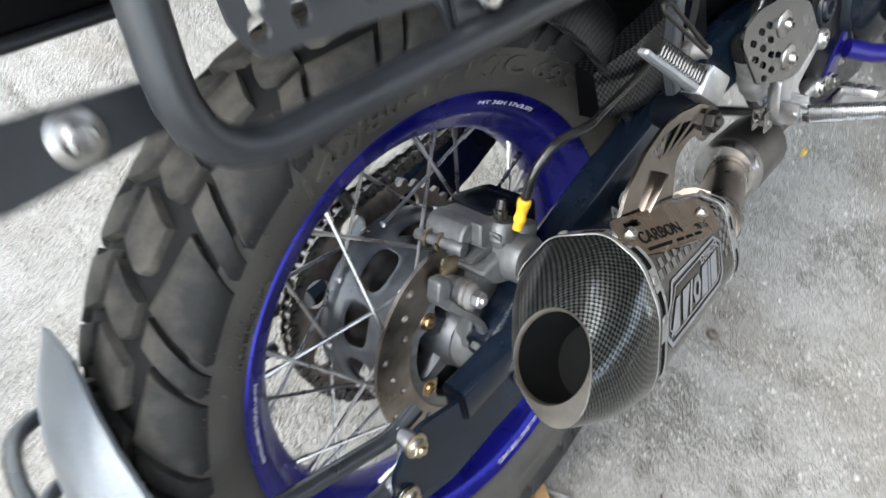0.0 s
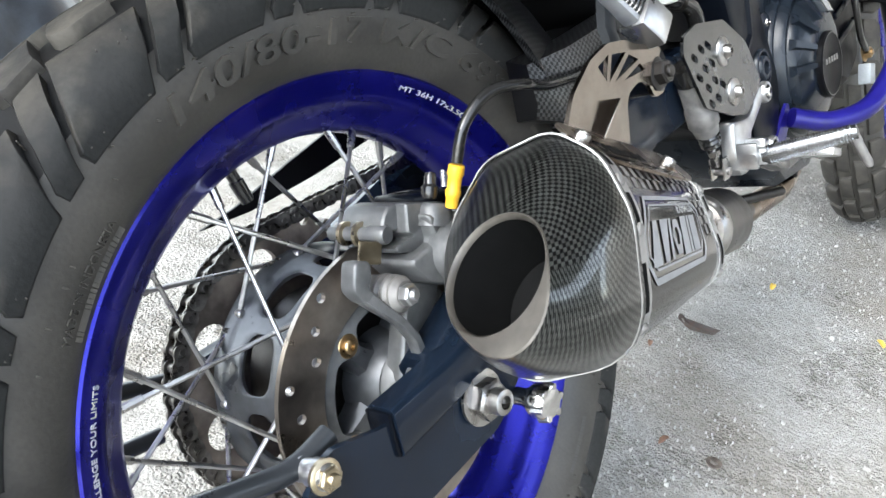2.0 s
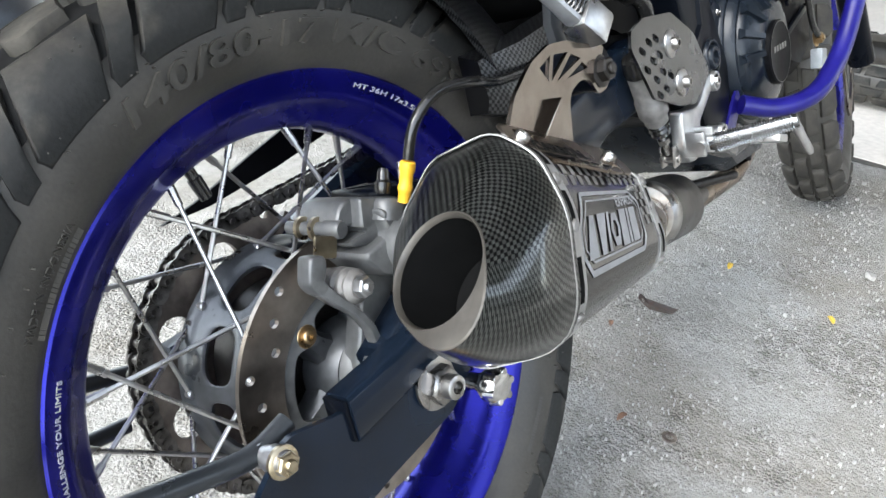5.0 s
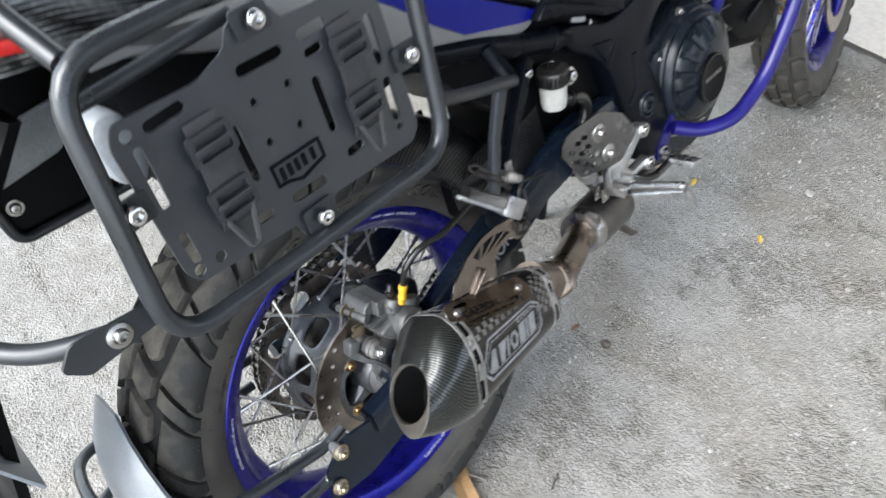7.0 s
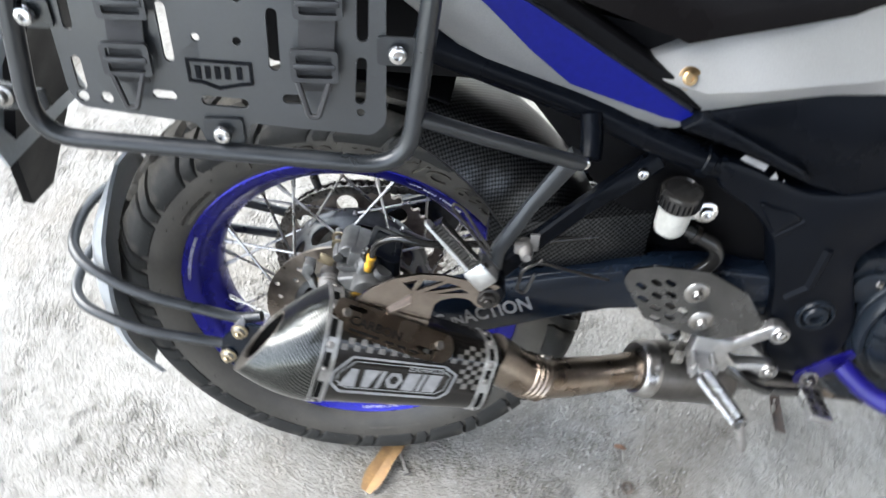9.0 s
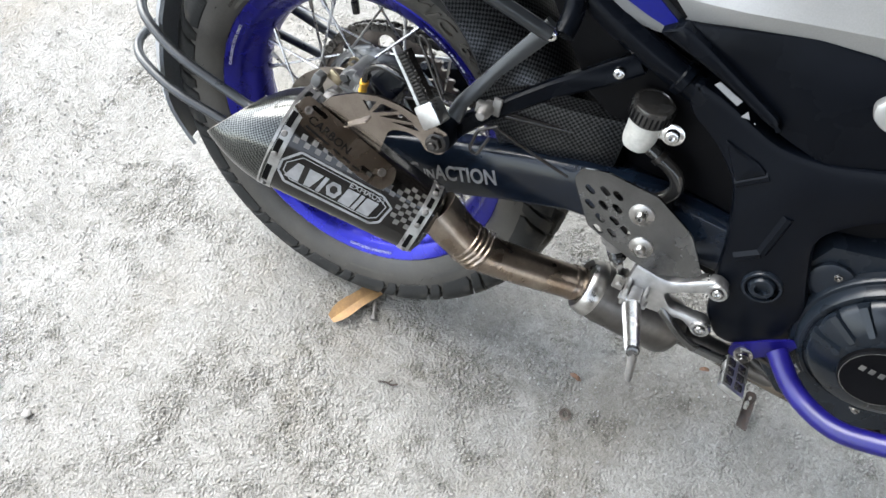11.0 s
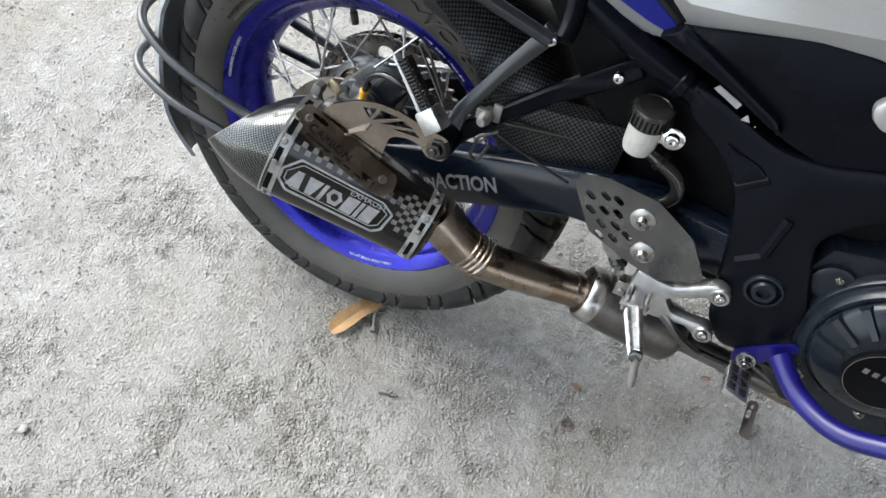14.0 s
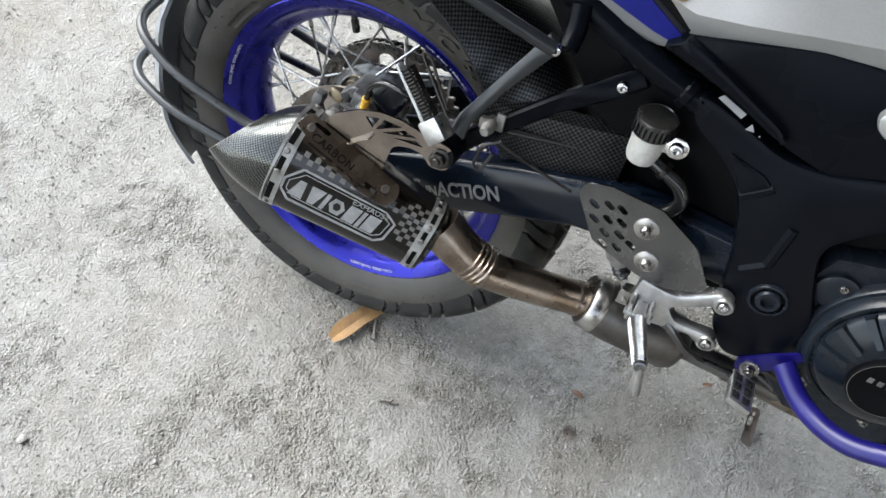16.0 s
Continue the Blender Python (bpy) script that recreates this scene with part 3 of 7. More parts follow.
def tread_pieces(profile, lugs, count, height, parent, material, place):
    """The raised lugs, each a piece of its own, on shared meshes turned round the wheel."""
    pitch = 2 * math.pi / count
    for side, shift in ((-1, 0.0), (1, 0.5)):
        for poly in lugs:
            bm = bmesh.new()
            tread_block(bm, profile, poly, pitch, side, shift, height, 7, 6)
            bmesh.ops.recalc_face_normals(bm, faces=bm.faces)
            me = mesh_of("tread_lug", bm, material, 50)
            for k in range(count):
                ob = new("tread_lug", me)
                ob.parent = parent
                ob.matrix_basis = place @ Matrix.Rotation(-k * pitch, 4, "Y")


LUGS = [
    [(0.078, 0.0470), (0.738, 0.0460), (1.108, 0.088), (1.09, 0.0955), (0.46, 0.0955), (0.428, 0.089)],
    [(-0.205, 0.0470), (0.016, 0.0470), (0.372, 0.088), (0.36, 0.0950), (0.19, 0.0950), (0.158, 0.088)],
    [(0.00, 0.0035), (0.42, 0.0035), (0.585, 0.0320), (0.49, 0.0400), (0.18, 0.0400)],
    [(0.54, 0.0035), (0.88, 0.0035), (1.045, 0.0320), (0.96, 0.0400), (0.72, 0.0400)],
]


def bent(radius, angle, y, tilt=0.0, sense=1):
    """Lays letters round the wheel: their middle at that radius and angle, tops outward."""
    def lay(x, z, h):
        r = radius + z * math.cos(tilt) + h * math.sin(tilt) * -1
        t = angle - sense * x / radius
        return V(r * math.cos(t), y - h * math.cos(tilt) - z * math.sin(tilt), r * math.sin(t))
    return lay


# Cast hub given a dark colour to imitate the shade inside the flange.
rear_hub = revolve([(-0.020, 0.020), (-0.020, 0.036), (-0.016, 0.040), (-0.012, 0.046), (-0.010, 0.050), (-0.002, 0.060), (0.012, 0.060),
                    (0.030, 0.064), (0.044, 0.066), (0.050, 0.060), (0.055, 0.040), (0.055, 0.020)], 60)
wheel = part("rear_wheel", rear_hub, DARK_STEEL, motorcycle, "rear spoked wheel with a blue rim, hub coloured dark for inner shade")
tyre = part("tyre", carcass(TYRE_HALF), RUBBER, wheel, "blocky black dual-sport tyre, dusty at the crown", 50)
# Thin band over the carcass that paints shade into the groove bottoms.
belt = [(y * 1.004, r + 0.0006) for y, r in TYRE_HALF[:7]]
part("tread_base", revolve([(-y, r) for y, r in belt[::-1]] + belt[1:], 144), GROOVE_SHADE, wheel, "groove bottoms between the lugs, shade put into the colour", 50)
tread_pieces(TYRE_HALF, LUGS[:2], 20, 0.0092, wheel, TREAD, HUB)
tread_pieces(TYRE_HALF, LUGS[2:], 20, 0.0092, wheel, CROWN, HUB)

# raised sidewall writing
bm = bmesh.new()
size_lay = bent(0.2562, radians(81.5), -0.0684, 0.22)
written(bm, "140/80-17 M/C 69S", 0.0235, lambda x, z, h: size_lay(x + 0.22 * z, z, h), 0.0019, 0.0004, wide=0.318)
part("sidewall_lettering", bm, RUBBER, wheel, "raised black size lettering")
bm = bmesh.new()
written(bm, "MADE IN INDONESIA", 0.0075, bent(0.2455, radians(140), -0.0643, 0.4), 0.0008, 0.0, wide=0.07)
part("sidewall_lettering", bm, RUBBER, wheel, "raised black size lettering")
for a, n in ((140, 22), (285, 26), (318, 18), (30, 14)):
    bm = bmesh.new()
    for k in range(n):
        t, r = radians(a) + (k - n / 2) * 0.0125, 0.2545 if a != 140 else 0.2385
        lay = bent(r, t, -0.0674 if a != 140 else -0.0601, 0.3)
        w, hgt = 0.0008 + 0.0008 * random.random(), 0.0022
        vs = [bm.verts.new(lay(x, z, 0.0004)) for x, z in ((-w, -hgt), (w, -hgt), (w, hgt), (-w, hgt))]
        bm.faces.new(vs)
    tagged(part("moulded_writing", bm, DUSTY, wheel, "small unreadable moulded marks"), kind="stuff")

# moulding nubs left on the rubber
bm = bmesh.new()
nub_rng = random.Random(41)
for k in range(150):
    s, t = nub_rng.choice((0.047, 0.066, 0.090, 0.096, 0.108)) + nub_rng.uniform(-0.003, 0.003), nub_rng.uniform(0, 2 * math.pi)
    (y, r), (ny, nr) = smooth_along(TYRE_HALF, s)
    o, n = V(r * math.cos(t), -y, r * math.sin(t)), V(nr * math.cos(t), -ny, nr * math.sin(t))
    lift = 0.0085 if s < 0.070 else 0.0025
    rod(bm, o, o + n * (lift + 0.0022), 0.0007, 0.0004, n=5)
tagged(part("moulding_flash", bm, RUBBER, wheel, "short moulding nubs on the rubber"), kind="stuff")

RIM = [(-0.0500, 0.2335), (-0.0530, 0.2330), (-0.0545, 0.2300), (-0.0520, 0.2240), (-0.0470, 0.2160), (-0.0440, 0.2120), (-0.0385, 0.2095),
       (-0.0300, 0.2040), (-0.0220, 0.1960), (-0.0150, 0.1915), (0.0, 0.1900)]
rim_section = RIM + [(-y, r) for y, r in RIM[-2::-1]]
rim_section += [(0.046, 0.2335), (0.040, 0.2160), (0.020, 0.2000), (-0.020, 0.2000), (-0.040, 0.2160), (-0.046, 0.2335)]
part("rim", revolve(rim_section, 120, closed=True), BLUE, wheel, "anodised blue spoked rim with white print")
for mark, angle, length in (("MT 36H 17x3.50", 59.8, 0.074), ("CHALLENGE YOUR LIMITS", 163.5, 0.078), ("CHALLENGE YOUR LIMITS", 283.0, 0.078)):
    bm = bmesh.new()
    written(bm, mark, 0.0060, bent(0.2215, radians(angle), -0.0513, 0.56), 0.0003, 0.0, wide=length)
    part("rim_print", bm, RIM_PRINT, wheel, "white printed lettering")

# spokes: four kinds, nine of each, laced across one another
SPOKE_KINDS = []
for side, sense, place in ((-1, 1, 0.5), (-1, -1, 32.7), (1, 1, 19.5), (1, -1, 11.0)):
    r_hub = 0.085 if side < 0 else 0.099
    swing = math.radians(40) * sense
    hub_y = (-0.0450 if side < 0 else 0.0285) + 0.0025 * sense
    p = V(r_hub * math.cos(-swing), hub_y, r_hub * math.sin(-swing))
    q = V(0.1925, side * 0.010, 0.0)
    bm = bmesh.new()
    d = (q - p).normalized()
    rod(bm, p, q, 0.0019, n=8)
    rod(bm, q - d * 0.017, q + d * 0.004, 0.0030, 0.0034, n=8)
    turned(bm, p + V(0, -side * 0.001, 0), V(0, sense, 0), [(-0.003, 0.0036), (0.003, 0.0036), (0.004, 0.0025)], 10)
    SPOKE_KINDS.append((mesh_of("spoke", bm, SPOKE), place))
for me, shift in SPOKE_KINDS:
    for k in range(9):
        ob = new("spoke", me)
        ob.parent = wheel
        ob.matrix_basis = HUB @ Matrix.Rotation(radians(-(k * 40 + shift)), 4, "Y")

# valve
bm = bmesh.new()
a = math.radians(106)
p = V(math.cos(a), 0, math.sin(a))
rod(bm, p * 0.193, p * 0.178, 0.0045, n=12)
rod(bm, p * 0.181, p * 0.163, 0.0058, 0.0052, n=12)
part("valve", bm, HOSE, wheel, "black valve cap")

# brake disc with two rows of drilled holes and its carrier
def polar_ring(r, n, wave=0.0, waves=10, turn=0.0):
    return [((r + wave * math.cos(waves * t)) * math.cos(t + turn), (r + wave * math.cos(waves * t)) * math.sin(t + turn)) for t in (2 * math.pi * k / n for k in range(n))]


drill = []
for k in range(30):
    t, r = 2 * math.pi * k / 30, (0.086, 0.104, 0.095)[k % 3]
    drill.append([(r * math.cos(t) + 0.0040 * math.cos(q), r * math.sin(t) + 0.0036 * math.sin(q)) for q in (2 * math.pi * j / 8 for j in range(8))])
bm = plate(polar_ring(0.1125, 96), [polar_ring(0.0755, 72)] + drill, (0, -0.0640, 0), (1, 0, 0), (0, 0, 1), 0.0045)
part("brake_disc", bm, DISC, wheel, "worn steel brake disc with drilled holes")
inner_edge = []
for k in range(120):
    t = 2 * math.pi * k / 120
    lobe = max(0.0, math.cos(5 * (t - math.radians(130)))) ** 3
    r = 0.0655 - 0.0150 * lobe
    inner_edge.append((r * math.cos(t), r * math.sin(t)))
bm = plate(polar_ring(0.0762, 120), [inner_edge], (0, -0.0615, 0), (1, 0, 0), (0, 0, 1), 0.006)
carrier = part("disc_carrier", bm, CAST, wheel, "grey disc carrier ring with five lobes")
bm = bmesh.new()
turned(bm, (0, -0.040, 0), (0, -1, 0), [(0, 0.040), (0.008, 0.038), (0.022, 0.034), (0.030, 0.030), (0.031, 0.022)], 40)
for k in range(5):
    t = math.radians(130 + 72 * k)
    c, s = math.cos(t), math.sin(t)
    rows = []
    for r, w, d in ((0.030, 0.014, 0.012), (0.045, 0.010, 0.011), (0.060, 0.0085, 0.010)):
        rows.append([V(r * c - a * w * s, -0.050 + b * d, r * s + a * w * c) for a, b in ((-1, -0.3), (-0.6, -0.8), (0.6, -0.8), (1, -0.3), (1, 1), (-1, 1))])
    loft(rows, bm=bm)
# Added dark annular plate that stands for deep shade behind the openings.
bmw = revolve([(-0.030, 0.030), (-0.030, 0.079), (-0.026, 0.079), (-0.026, 0.030)], 48, closed=True)
part("hub_shade_plate", bmw, DARK_STEEL, wheel)
part("hub_spider", bm, HUB_GREY, wheel, "grey cast hub spider")
for k in range(5):
    t = math.radians(130 + 72 * k)
    part("disc_bolt", cap_bolt(V(0.0625 * math.cos(t), -0.0635, 0.0625 * math.sin(t)), (0, -1, 0), 0.0056, 0.004), GOLD, wheel, "gold disc bolt")

# cone-shaped spoke flange with oblong windows, between the disc and the spokes
bm = bmesh.new()
CONE = [(-0.0590, 0.0800), (-0.0540, 0.0830)] + [(-0.050 + 0.0035 * k, 0.0848 + 0.00068 * k) for k in range(21)] + [(0.0235, 0.1000), (0.0280, 0.1020), (0.0350, 0.1022), (0.0375, 0.0990)]


def cone_r(y):
    for (y0, r0), (y1, r1) in zip(CONE, CONE[1:]):
        if y <= y1:
            return r0 + (r1 - r0) * (y - y0) / (y1 - y0)
    return CONE[-1][1]


WINDOWS, WIN_Y, WIN_H = 10, -0.0065, 0.026
for k in range(WINDOWS):
    mid, half = math.radians(151.5 + 36 * k), math.pi / WINDOWS
    loops = []
    for f in (0.0, 0.12, 0.4, 0.7, 1.0):
        row = []
        for q in range(48):
            a = 2 * math.pi * q / 48 + math.pi / 4
            c, d = math.cos(a), math.sin(a)
            sq = 1 / max(abs(c), abs(d))
            el = 1 / (abs(c / 0.76) ** 3 + abs(d / 0.55) ** 3) ** (1 / 3)
            m = el + (sq - el) * f
            t, y = mid + c * m * half, WIN_Y + d * m * WIN_H
            r = cone_r(y) - (0.0008 if f == 0 else 0)
            row.append(bm.verts.new((r * math.cos(t), y, r * math.sin(t))))
        loops.append(row)
    for r0, r1 in zip(loops, loops[1:]):
        for q in range(48):
            bm.faces.new((r0[q], r0[(q + 1) % 48], r1[(q + 1) % 48], r1[q]))
for end in ([c for c in CONE if c[0] < WIN_Y - WIN_H] + [(WIN_Y - WIN_H, cone_r(WIN_Y - WIN_H))], [(WIN_Y + WIN_H, cone_r(WIN_Y + WIN_H))] + [c for c in CONE if c[0] > WIN_Y + WIN_H]):
    grid = [[bm.verts.new((r * math.cos(2 * math.pi * k / 120), y, r * math.sin(2 * math.pi * k / 120))) for y, r in end] for k in range(120)]
    for k in range(120):
        for j in range(len(end) - 1):
            bm.faces.new((grid[k][j], grid[(k + 1) % 120][j], grid[(k + 1) % 120][j + 1], grid[k][j + 1]))
bmesh.ops.remove_doubles(bm, verts=bm.verts[:], dist=0.0002)
bmesh.ops.recalc_face_normals(bm, faces=bm.faces)
bmesh.ops.solidify(bm, geom=bm.faces[:], thickness=0.0045)
part("spoke_flange", bm, HUB_GREY, wheel, "grey cast spoke flange with oblong windows")

# sprocket, chain run round it
teeth = []
TEETH = 46
for k in range(TEETH):
    t = 2 * math.pi * k / TEETH
    for f, r in ((-0.34, 0.1160), (-0.12, 0.1225), (0.12, 0.1225), (0.34, 0.1160)):
        teeth.append((r * math.cos(t + f * 2 * math.pi / TEETH), r * math.sin(t + f * 2 * math.pi / TEETH)))
holes = [[(0.094 * math.cos(t) + 0.0155 * math.cos(q), 0.094 * math.sin(t) + 0.0155 * math.sin(q)) for q in (2 * math.pi * j / 20 for j in range(20))]
         for t in (2 * math.pi * k / 8 + 0.2 for k in range(8))]
bm = plate(teeth, [polar_ring(0.040, 40)] + holes, (0, 0.058, 0), (1, 0, 0), (0, 0, 1), 0.006)
part("sprocket", bm, SPROCKET, wheel, "dark oily sprocket with round holes")
part("axle", turned(bmesh.new(), (0, -0.135, 0), (0, 1, 0), [(0, 0.0085), (0.27, 0.0085)], 20), STEEL, wheel)


def chain_link(y_plate):
    """One link: two waisted side plates and its pins."""
    bm = bmesh.new()
    out = []
    for k in range(24):
        t = 2 * math.pi * k / 24
        x = 0.0063 * max(-1.0, min(1.0, 1.6 * math.cos(t))) + 0.0058 * math.cos(t)
        out.append((x, (0.0074 - 0.0020 * (1 - min(1.0, abs(x) / 0.0063))) * math.sin(t)))
    for y in (-y_plate, y_plate):
        plate(out, [], (0, y, 0), (1, 0, 0), (0, 0, 1), 0.0019, bm=bm)
    for x in (-0.0063, 0.0063):
        rod(bm, (x, -0.0098, 0), (x, 0.0098, 0), 0.0026, n=8)
        rod(bm, (x, -0.0055, 0), (x, 0.0055, 0), 0.0042, n=10)
    return mesh_of("chain_link", bm, CHAIN_STEEL)


LINKS = (chain_link(0.0082), chain_link(0.0060))
Rp, rp = 0.1215, 0.034
front = V(0.560, 0, 0.128)
d = front.length
phi, gam = math.atan2(front.z, front.x), math.acos((Rp - rp) / front.length)
top0, bot0 = phi + gam, phi - gam
arc = np.arange(top0, bot0 + 2 * math.pi, 0.0127 / Rp)
pts_chain = [(Rp * math.cos(t), Rp * math.sin(t), t + math.pi / 2) for t in arc]
for ang, sign in ((bot0, 1), (top0, -1)):
    p0 = V(Rp * math.cos(ang), 0, Rp * math.sin(ang))
    p1 = front + V(rp * math.cos(ang), 0, rp * math.sin(ang))
    n = int((p1 - p0).length / 0.0127)
    for k in range(1, n):
        p = p0.lerp(p1, k / n)
        pts_chain.append((p.x, p.z, math.atan2(p1.z - p0.z, p1.x - p0.x)))
bm = bmesh.new()
turned(bm, front + V(0, 0.052, 0), (0, 1, 0), [(0, rp - 0.004), (0.012, rp - 0.004)], 24)
chain = part("drive_chain", bm, DARK_STEEL, motorcycle, "dark oily roller chain")
for k, (x, z, t) in enumerate(pts_chain):
    ob = new("chain_link", LINKS[k % 2])
    ob.parent = chain
    ob.matrix_basis = HUB @ Matrix.Translation((x, 0.058, z)) @ Matrix.Rotation(-t, 4, "Y")

guard = [(-0.050, 0.1335), (-0.012, 0.142), (0.050, 0.163), (0.110, 0.1815), (0.300, 0.220), (0.300, 0.190), (0.1625, 0.163), (0.078, 0.1455), (0.0, 0.1345)]
part("chain_guard", plate(round_outline(guard, 0.003), [], (0, 0.080, 0), (1, 0, 0), (0, 0, 1), 0.004), PLASTIC, motorcycle, "black plastic chain guard")


# ---- swingarm ----
def side_profile_body(sections, y_out, y_in, corner=0.008):
    """A box-section arm: sections of (x, low z, high z), between two sides, with rounded corners."""
    rings = []
    for x, z0, z1 in sections:
        c = min(corner, (z1 - z0) * 0.3)
        r = [(y_out, z0 + c), (y_out, z1 - c), (y_out + c * 0.4 * (1 if y_in > y_out else -1), z1 - c * 0.3), (y_out + c * (1 if y_in > y_out else -1), z1),
             (y_in - c * (1 if y_in > y_out else -1), z1), (y_in, z1 - c), (y_in, z0 + c), (y_in - c * (1 if y_in > y_out else -1), z0),
             (y_out + c * (1 if y_in > y_out else -1), z0), (y_out + c * 0.4 * (1 if y_in > y_out else -1), z0 + c * 0.3)]
        rings.append([V(x, y, z) for y, z in r])
    return loft(rings)


ARM = [(-0.020, -0.012, 0.034), (0.05, 0.000, 0.072), (0.10, 0.012, 0.092), (0.17, 0.030, 0.117), (0.25, 0.062, 0.140), (0.33, 0.090, 0.160), (0.42, 0.100, 0.172), (0.54, 0.096, 0.165)]
swingarm = part("swingarm", side_profile_body(ARM, -0.124, -0.088), NAVY_PAINT, motorcycle, "black box-section swingarm with silver print")
part("left_arm", side_profile_body([(-0.07, -0.03, 0.03)] + ARM, 0.124, 0.090), NAVY_PAINT, swingarm)
bm = bmesh.new()
turned(bm, (0.56, -0.13, 0.131), (0, 1, 0), [(0, 0.030), (0.26, 0.030)], 28)
part("pivot_tube", bm, BLACK_PAINT, swingarm)
bm = bmesh.new()
box(bm, (0.40, 0, 0.135), (0.06, 0.19, 0.06), None, 0.008)
part("cross_brace", bm, BLACK_PAINT, swingarm)
# square tail tube and the axle plate
bm = side_profile_body([(-0.072, -0.004, 0.030), (-0.02, 0.004, 0.036), (0.06, 0.020, 0.056)], -0.138, -0.112, 0.004)
part("tail_tube", bm, NAVY_PAINT, swingarm, "square dark tube end with chipped paint")
# Black plate across the tube's open end, drawn for the shade inside it.
bm = bmesh.new()
box(bm, (-0.0735, -0.125, 0.013), (0.004, 0.022, 0.030), None, 0.001)
part("tube_mouth_shade", bm, BLACK_PAINT, swingarm)
out = round_outline([(-0.165, -0.045), (-0.155, 0.002), (-0.12, 0.030), (-0.075, 0.020), (-0.03, 0.020), (0.05, 0.030), (0.06, -0.005), (0.02, -0.036), (-0.05, -0.045), (-0.10, -0.055)], 0.008)
part("axle_plate", plate(out, [], (0, -0.131, 0), (1, 0, 0), (0, 0, 1), 0.005), NAVY_PAINT, swingarm, "dark steel axle plate")
bm = hex_bolt((0.006, -0.136, -0.004), (0, -1, 0), 0.0150, 0.011)
turned(bm, (0.006, -0.147, -0.004), (0, -1, 0), [(0, 0.0095), (0.010, 0.0090), (0.011, 0.007), (0.011, 0.005), (0.002, 0.0045)], 20)
part("axle_nut", bm, STEEL, swingarm, "zinc axle nut")
bm = bmesh.new()
turned(bm, (0.044, -0.134, -0.024), (0, -1, 0), [(0, 0.0070), (0.010, 0.0070), (0.011, 0.0085), (0.015, 0.0085), (0.016, 0.0120), (0.019, 0.0135), (0.027, 0.0135), (0.031, 0.011), (0.032, 0.005)], 26)
spool = part("paddock_spool", bm, CHROME, swingarm, "silver paddock stand spool")
for k in range(6):
    t = 2 * math.pi * k / 6
    bm = bmesh.new()
    rod(bm, V(0.044 + 0.0125 * math.cos(t), -0.156, -0.024 + 0.0125 * math.sin(t)), V(0.044 + 0.0110 * math.cos(t), -0.1655, -0.024 + 0.0110 * math.sin(t)), 0.0032, n=8)
    part("spool_lobe", bm, CHROME, spool)
bm = bmesh.new()
ang = math.atan2(0.031, 0.076)


def on_arm(x, z, h):
    return V(0.190 + x * math.cos(ang) - z * math.sin(ang), -0.1243 - h, 0.0755 + x * math.sin(ang) + z * math.cos(ang))


written(bm, "S", 0.030, lambda x, z, h: on_arm(x - 0.066, z + 0.002, h), 0.0002, 0.0006)
written(bm, "IN", 0.019, lambda x, z, h: on_arm(x - 0.0465, z - 0.003, h), 0.0002, 0.0005, 0.82)
written(bm, "ACTION", 0.030, lambda x, z, h: on_arm(x + 0.006, z, h), 0.0002, 0.0007, 0.76)
part("arm_print", bm, PRINT, swingarm, "silver printed lettering")

# ---- rear brake ----
CT, CN, C0 = V(0.93, 0, -0.37), V(0.37, 0, 0.93), V(0.0, 0.0, 0.112)


def cal(t, n, y):
    """Places on the caliper: along the disc's edge, outward from the axle, and across."""
    if n > -0.002:
        t = (t * 0.5 if t < 0 else t * 0.9) + 0.016
    return C0 + CT * t + CN * n + V(0, y, 0)


def cast_block(bm, outline, y0, y1, soft=0.004):
    """A cast lump: an outline on the caliper's face, between two depths, with rounded outer edges."""
    mid = Vector((sum(p[0] for p in outline) / len(outline), sum(p[1] for p in outline) / len(outline)))
    pts = round_outline(outline, 0.0035, 3)
    rows = []
    for y, d in ((y1, 0.0), (y0 + soft, 0.0), (y0 + soft * 0.3, soft * 0.35), (y0, soft)):
        rows.append([cal(*(Vector(p) + (mid - Vector(p)).normalized() * d), y) for p in pts])
    return loft(rows, bm=bm)


bm = bmesh.new()
cast_block(bm, [(-0.054, 0.008), (-0.051, 0.018), (-0.042, 0.0245), (-0.018, 0.0285), (-0.010, 0.021), (-0.010, 0.010), (-0.016, 0.0085), (-0.048, 0.005)], -0.092, -0.048, 0.003)
cast_block(bm, [(-0.030, 0.027), (0.034, 0.0315), (0.034, -0.004), (-0.004, -0.008), (-0.014, 0.006), (-0.024, 0.006)], -0.1020, -0.050, 0.003)
cast_block(bm, [(-0.0072, 0.0200), (0.0264, 0.0222), (0.052, 0.0215), (0.060, -0.006), (0.056, -0.022), (0.040, -0.029), (0.019, -0.028), (0.000, -0.0156), (0.0045, 0.0040)], -0.113, -0.050, 0.005)
turned(bm, cal(0.040, -0.004, -0.108), (0, -1, 0), [(0, 0.0225), (0.016, 0.0222), (0.021, 0.0200), (0.023, 0.016), (0.023, 0.006)], 34)
turned(bm, cal(0.012, 0.012, -0.104), CN, [(0, 0.0135), (0.013, 0.0120), (0.016, 0.0100), (0.017, 0.005)], 20)
turned(bm, cal(0.035, 0.010, -0.110), CN, [(0, 0.0120), (0.014, 0.0115), (0.016, 0.010)], 18)
caliper = part("brake_caliper", bm, CAST, motorcycle, "grey single-piston brake caliper")
# Black block laid over the caliper's top face.
bm = bmesh.new()
TOP = [(0.0300, -0.090), (0.0320, -0.044), (0.0360, -0.039), (0.066, -0.0500), (0.072, -0.0545), (0.073, -0.1070), (0.067, -0.1116), (0.036, -0.097)]
